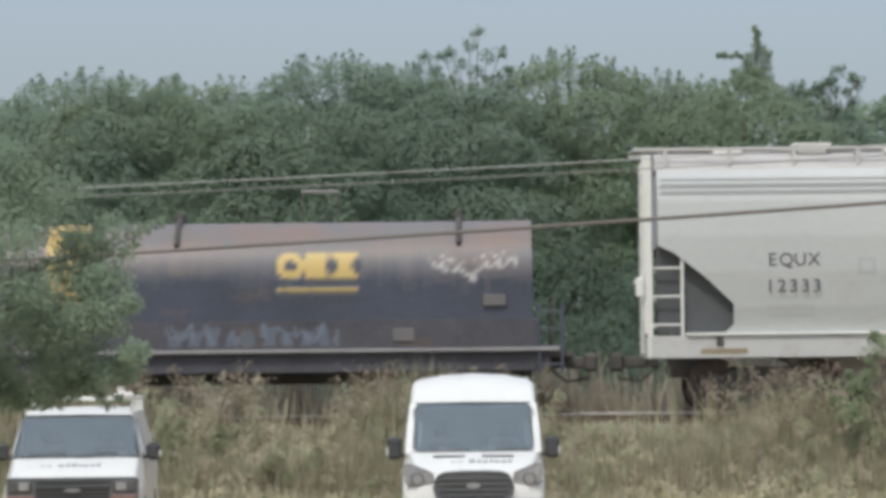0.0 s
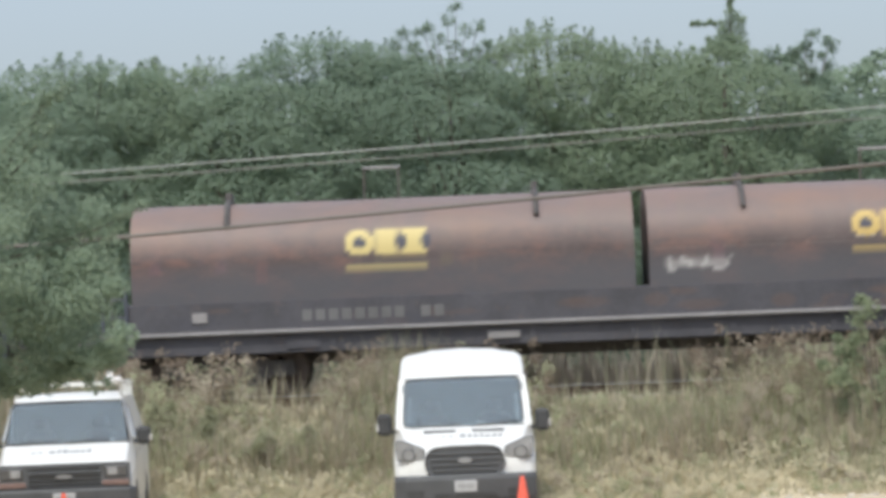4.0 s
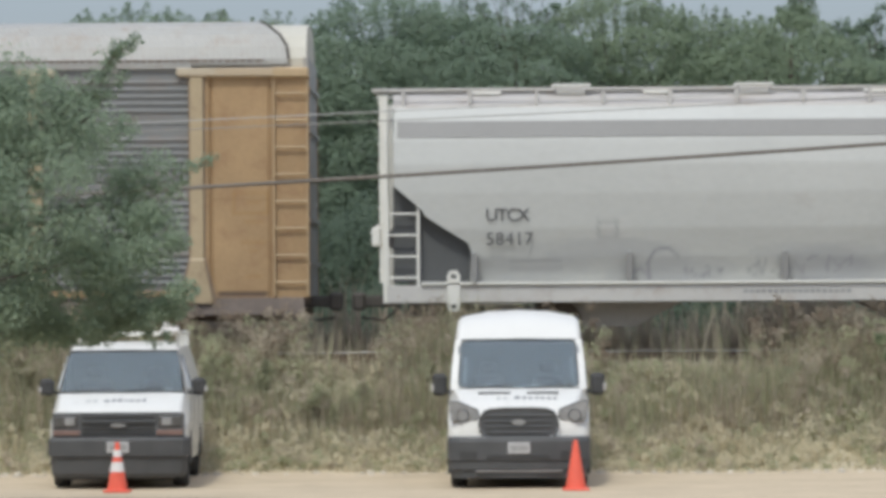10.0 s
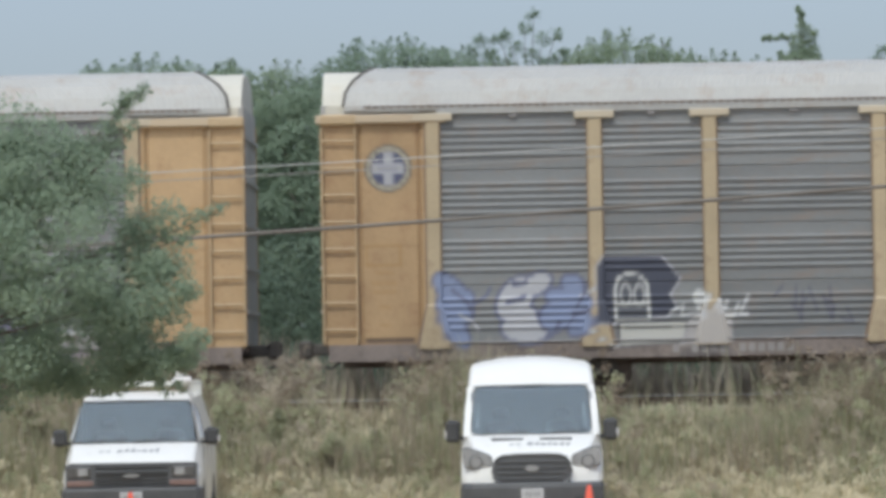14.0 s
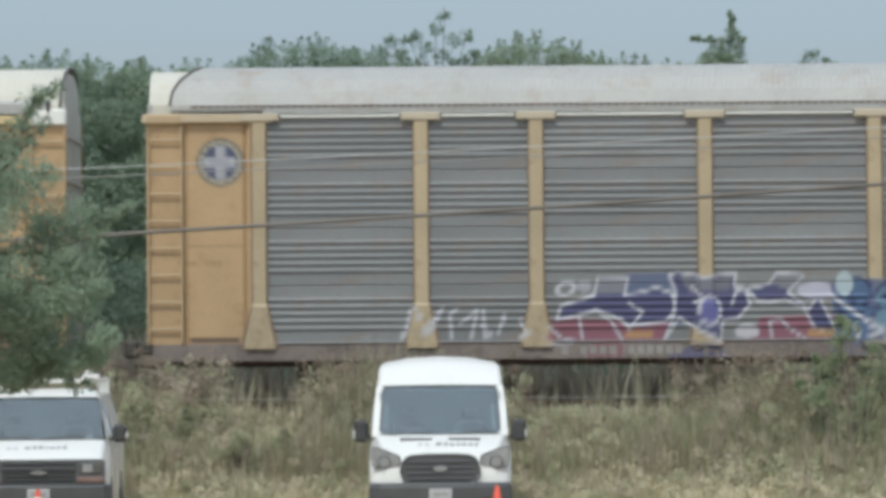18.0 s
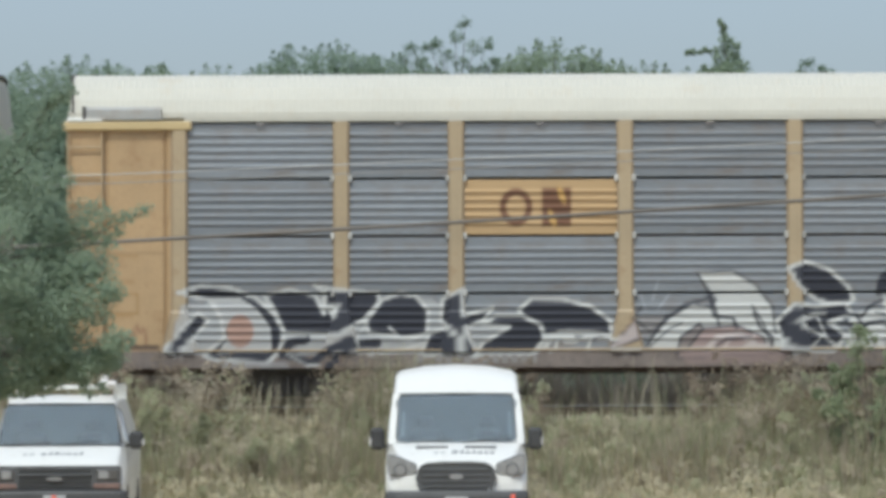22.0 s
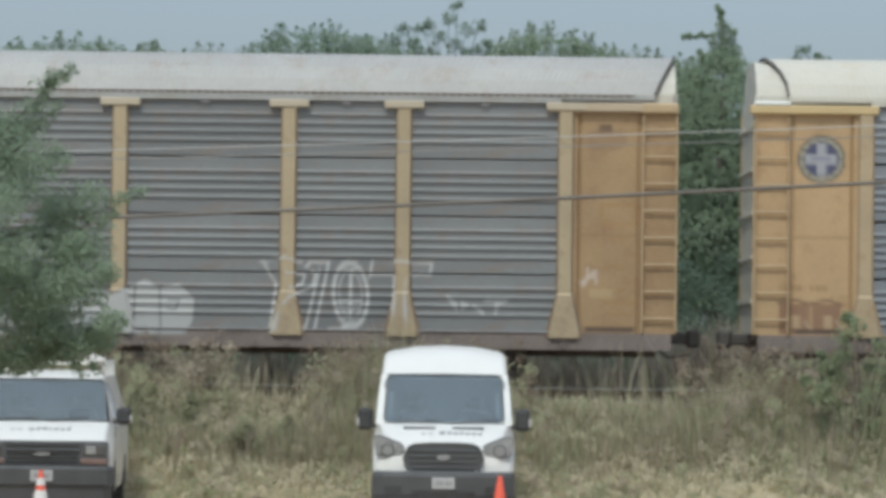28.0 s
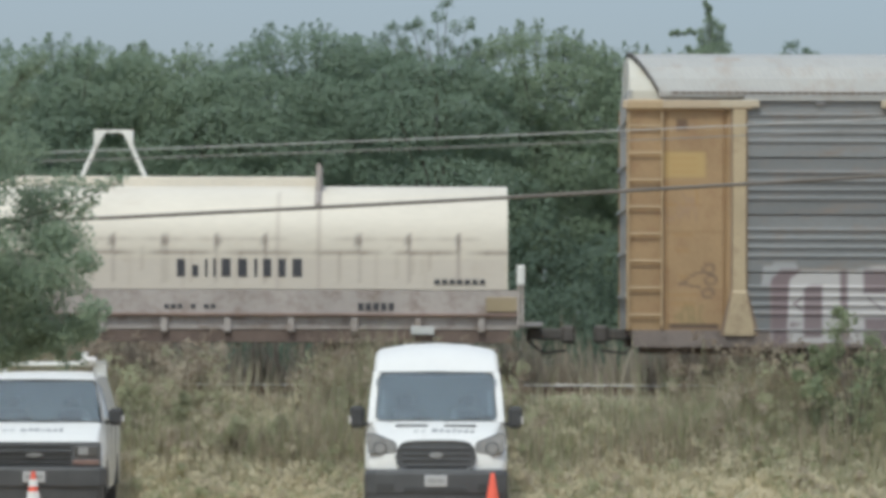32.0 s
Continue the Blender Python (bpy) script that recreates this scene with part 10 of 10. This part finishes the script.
def weed_clumps(name, count, material, seed, patch, low, label, word, y0=61.1):
    """Low leafy tufts that cover the bank in uneven patches."""
    rnd, cs, rs = random.Random(seed), [], []
    while len(cs) < count:
        x, y = rnd.uniform(-12.5, 12.5), rnd.uniform(y0, 65.6)
        if noise.noise(Vector((x * 0.8, y * 0.8, seed))) + rnd.uniform(-0.5, 0.5) < patch:
            continue
        tall = min(1.0, 0.18 + (y - 61.1) / 2.6)
        r = rnd.uniform(0.10, 0.28) * (0.5 + 0.5 * tall)
        z = ground_height(x, y) + low * tall * rnd.random() ** 0.8
        if (1.4 < x < 3.8 or -3.6 < x < -2.4) and z + r > 1.78:
            continue  # the rails show here
        cs.append((x, y, z))
        rs.append(r)
    return tagged(part(name, leaf_mesh(name, cs, rs, 26, 0.036, material, seed, 0.9, calm=1.0), None), label, word, kind="stuff")


weed_clumps("dry_weeds", 1900, M["dry_grass"], 31, -0.2, 0.5, "straw-coloured dry weeds covering the bank", "weeds")
weed_clumps("green_weeds", 1000, M["green_grass"], 32, 0.05, 0.55, "olive green weeds between dry ones", "weeds")
weed_clumps("brown_weeds", 380, M["stalk"], 33, 0.1, 0.7, "brown seed heads among the weeds", "weeds")
weed_clumps("seed_heads", 560, M["seed"], 35, -0.1, 1.5, "reddish brown seed heads on tall weeds", "weeds", 63.9)
weed_clumps("tall_leafy_weeds", 420, M["green_grass"], 37, 0.12, 1.3, "tall olive leafy weeds along the bank's top", "weeds", 63.0)
weed_clumps("tall_brown_weeds", 300, M["stalk"], 38, 0.1, 1.35, "tall brown leafy weeds along the bank's top", "weeds", 63.0)
blades("dry_grass", 42000, -13, 13, 60.9, 65.3, 0.66, 0.02, M["dry_grass"], 21, -0.25, "dry straw-coloured grass on the bank", "grass")
blades("green_grass", 18000, -13, 13, 61.2, 65.4, 0.66, 0.022, M["green_grass"], 22, 0.05, "green grass between dry tufts", "grass")
blades("tall_stalks", 9000, -13, 13, 62.6, 65.7, 1.35, 0.016, M["stalk"], 23, 0.0, "brown dry stalks along the ballast", "stalks")
blades("tall_green_weeds", 9000, -13, 13, 62.8, 65.7, 1.38, 0.022, M["green_grass"], 25, -0.15, "tall thin green weeds along the ballast", "weeds")
blades("ballast_weeds", 15000, -13, 13, 64.6, 66.1, 1.3, 0.02, M["dry_grass"], 28, -0.35, "pale dry weeds at the foot of the ballast", "weeds")
blades("lineside_weeds", 26000, -14, 14, 69.4, 72.5, 1.75, 0.035, M["stalk"], 26, -0.6, "brown weeds beyond the rails", "weeds")
blades("lineside_grass", 9000, -14, 14, 69.6, 73.5, 1.4, 0.035, M["green_grass"], 27, -0.5, "dull green grass beyond the rails", "grass")
blades("far_grass", 16000, -60, 60, 61.2, 65.4, 0.7, 0.05, M["dry_grass"], 24, -0.3, "dry grass further along the bank", "grass")


def loose_stones():
    """Pale stones and clods strewn along the foot of the bank."""
    rnd, g = random.Random(44), Geo()
    for i in range(260):
        x, y = rnd.uniform(-12, 12), 60.2 + 1.6 * rnd.random() ** 1.6
        r = rnd.uniform(0.02, 0.06)
        z = ground_height(x, y)
        ring = [(x + r * rnd.uniform(0.8, 1.4) * math.cos(a), y + r * rnd.uniform(0.7, 1.1) * math.sin(a)) for a in (0, 1.1, 2.2, 3.2, 4.2, 5.3)]
        g.loft([[(px, py, z - 0.02) for px, py in ring], [(x + (px - x) * 0.9, y + (py - y) * 0.9, z + r * 0.5) for px, py in ring], [(x + (px - x) * 0.4, y + (py - y) * 0.4, z + r * 0.8) for px, py in ring]])
    return tagged(part("loose_stones", g, mat("pale_limestone", (0.55, 0.50, 0.42), 0.9, 0, 0.2, 6, 40, 0.3, per_piece=0.25, islands=True)), "small pale stones along the foot of the bank", "stones", kind="stuff")


loose_stones()


# ---- what moves: the train rolls past, its wheels turn ----
WIND = ((0, 17), (1, 9), (2, 16), (3, 20), (4, 8), (5, -4), (6, 6), (7, 10), (8, -8), (9, 4), (10, 12), (11, -4), (12, 6), (13, 14), (14.2, -6), (15.5, 40), (16.4, 12), (17, -4), (17.5, 9), (18, 33), (18.5, 36), (19, 21),
        (19.5, 16), (20.5, 16), (21, -9), (21.5, -32), (22, -20), (22.5, 6), (23, 10), (23.5, 3), (24, -12), (24.5, -44), (25, -37), (25.5, -33), (26.5, -20), (27.5, -16), (28, -12), (28.5, -20), (29, -5), (29.5, 9),
        (30, 6), (30.5, 16), (31, 13), (31.5, 1), (32, -14))
BREEZE = ((0, 0), (2, 5), (4, -4), (6, 4), (8, -5), (10, 5), (12, -4), (14, 4), (16, -6), (18, 6), (20, -4), (21.5, 4), (22.5, -7), (23.3, 8), (24.2, -5), (25, 3), (26.5, -4), (28, 11), (29, 3), (30, -20), (30.5, 0), (31, 15), (31.5, -1), (32, -17))


def motions():
    for ob, (x, y, z), reach, far in SWAYING:
        # the top's drift in the wind, in metres
        rows = [(t, v / 72 * far) for t, v in WIND] if far else [(t, v / 140) for t, v in BREEZE]
        walk(ob, [(t, pose(x, y, z, 0, math.degrees(math.atan(v / reach)), 0)) for t, v in rows])
    for car, u in CARS:
        walk(car, [(t, pose(u + travelled(t), TRACK_Y, RAIL_Z)) for t in range(0, 33, 4)])
    for w in WHEELSETS:
        x, y, z = w.matrix_basis.translation
        walk(w, [(i / 10, pose(x, y, z, 0, math.degrees(travelled(i / 10) / 0.457), 0)) for i in range(321)])


motions()
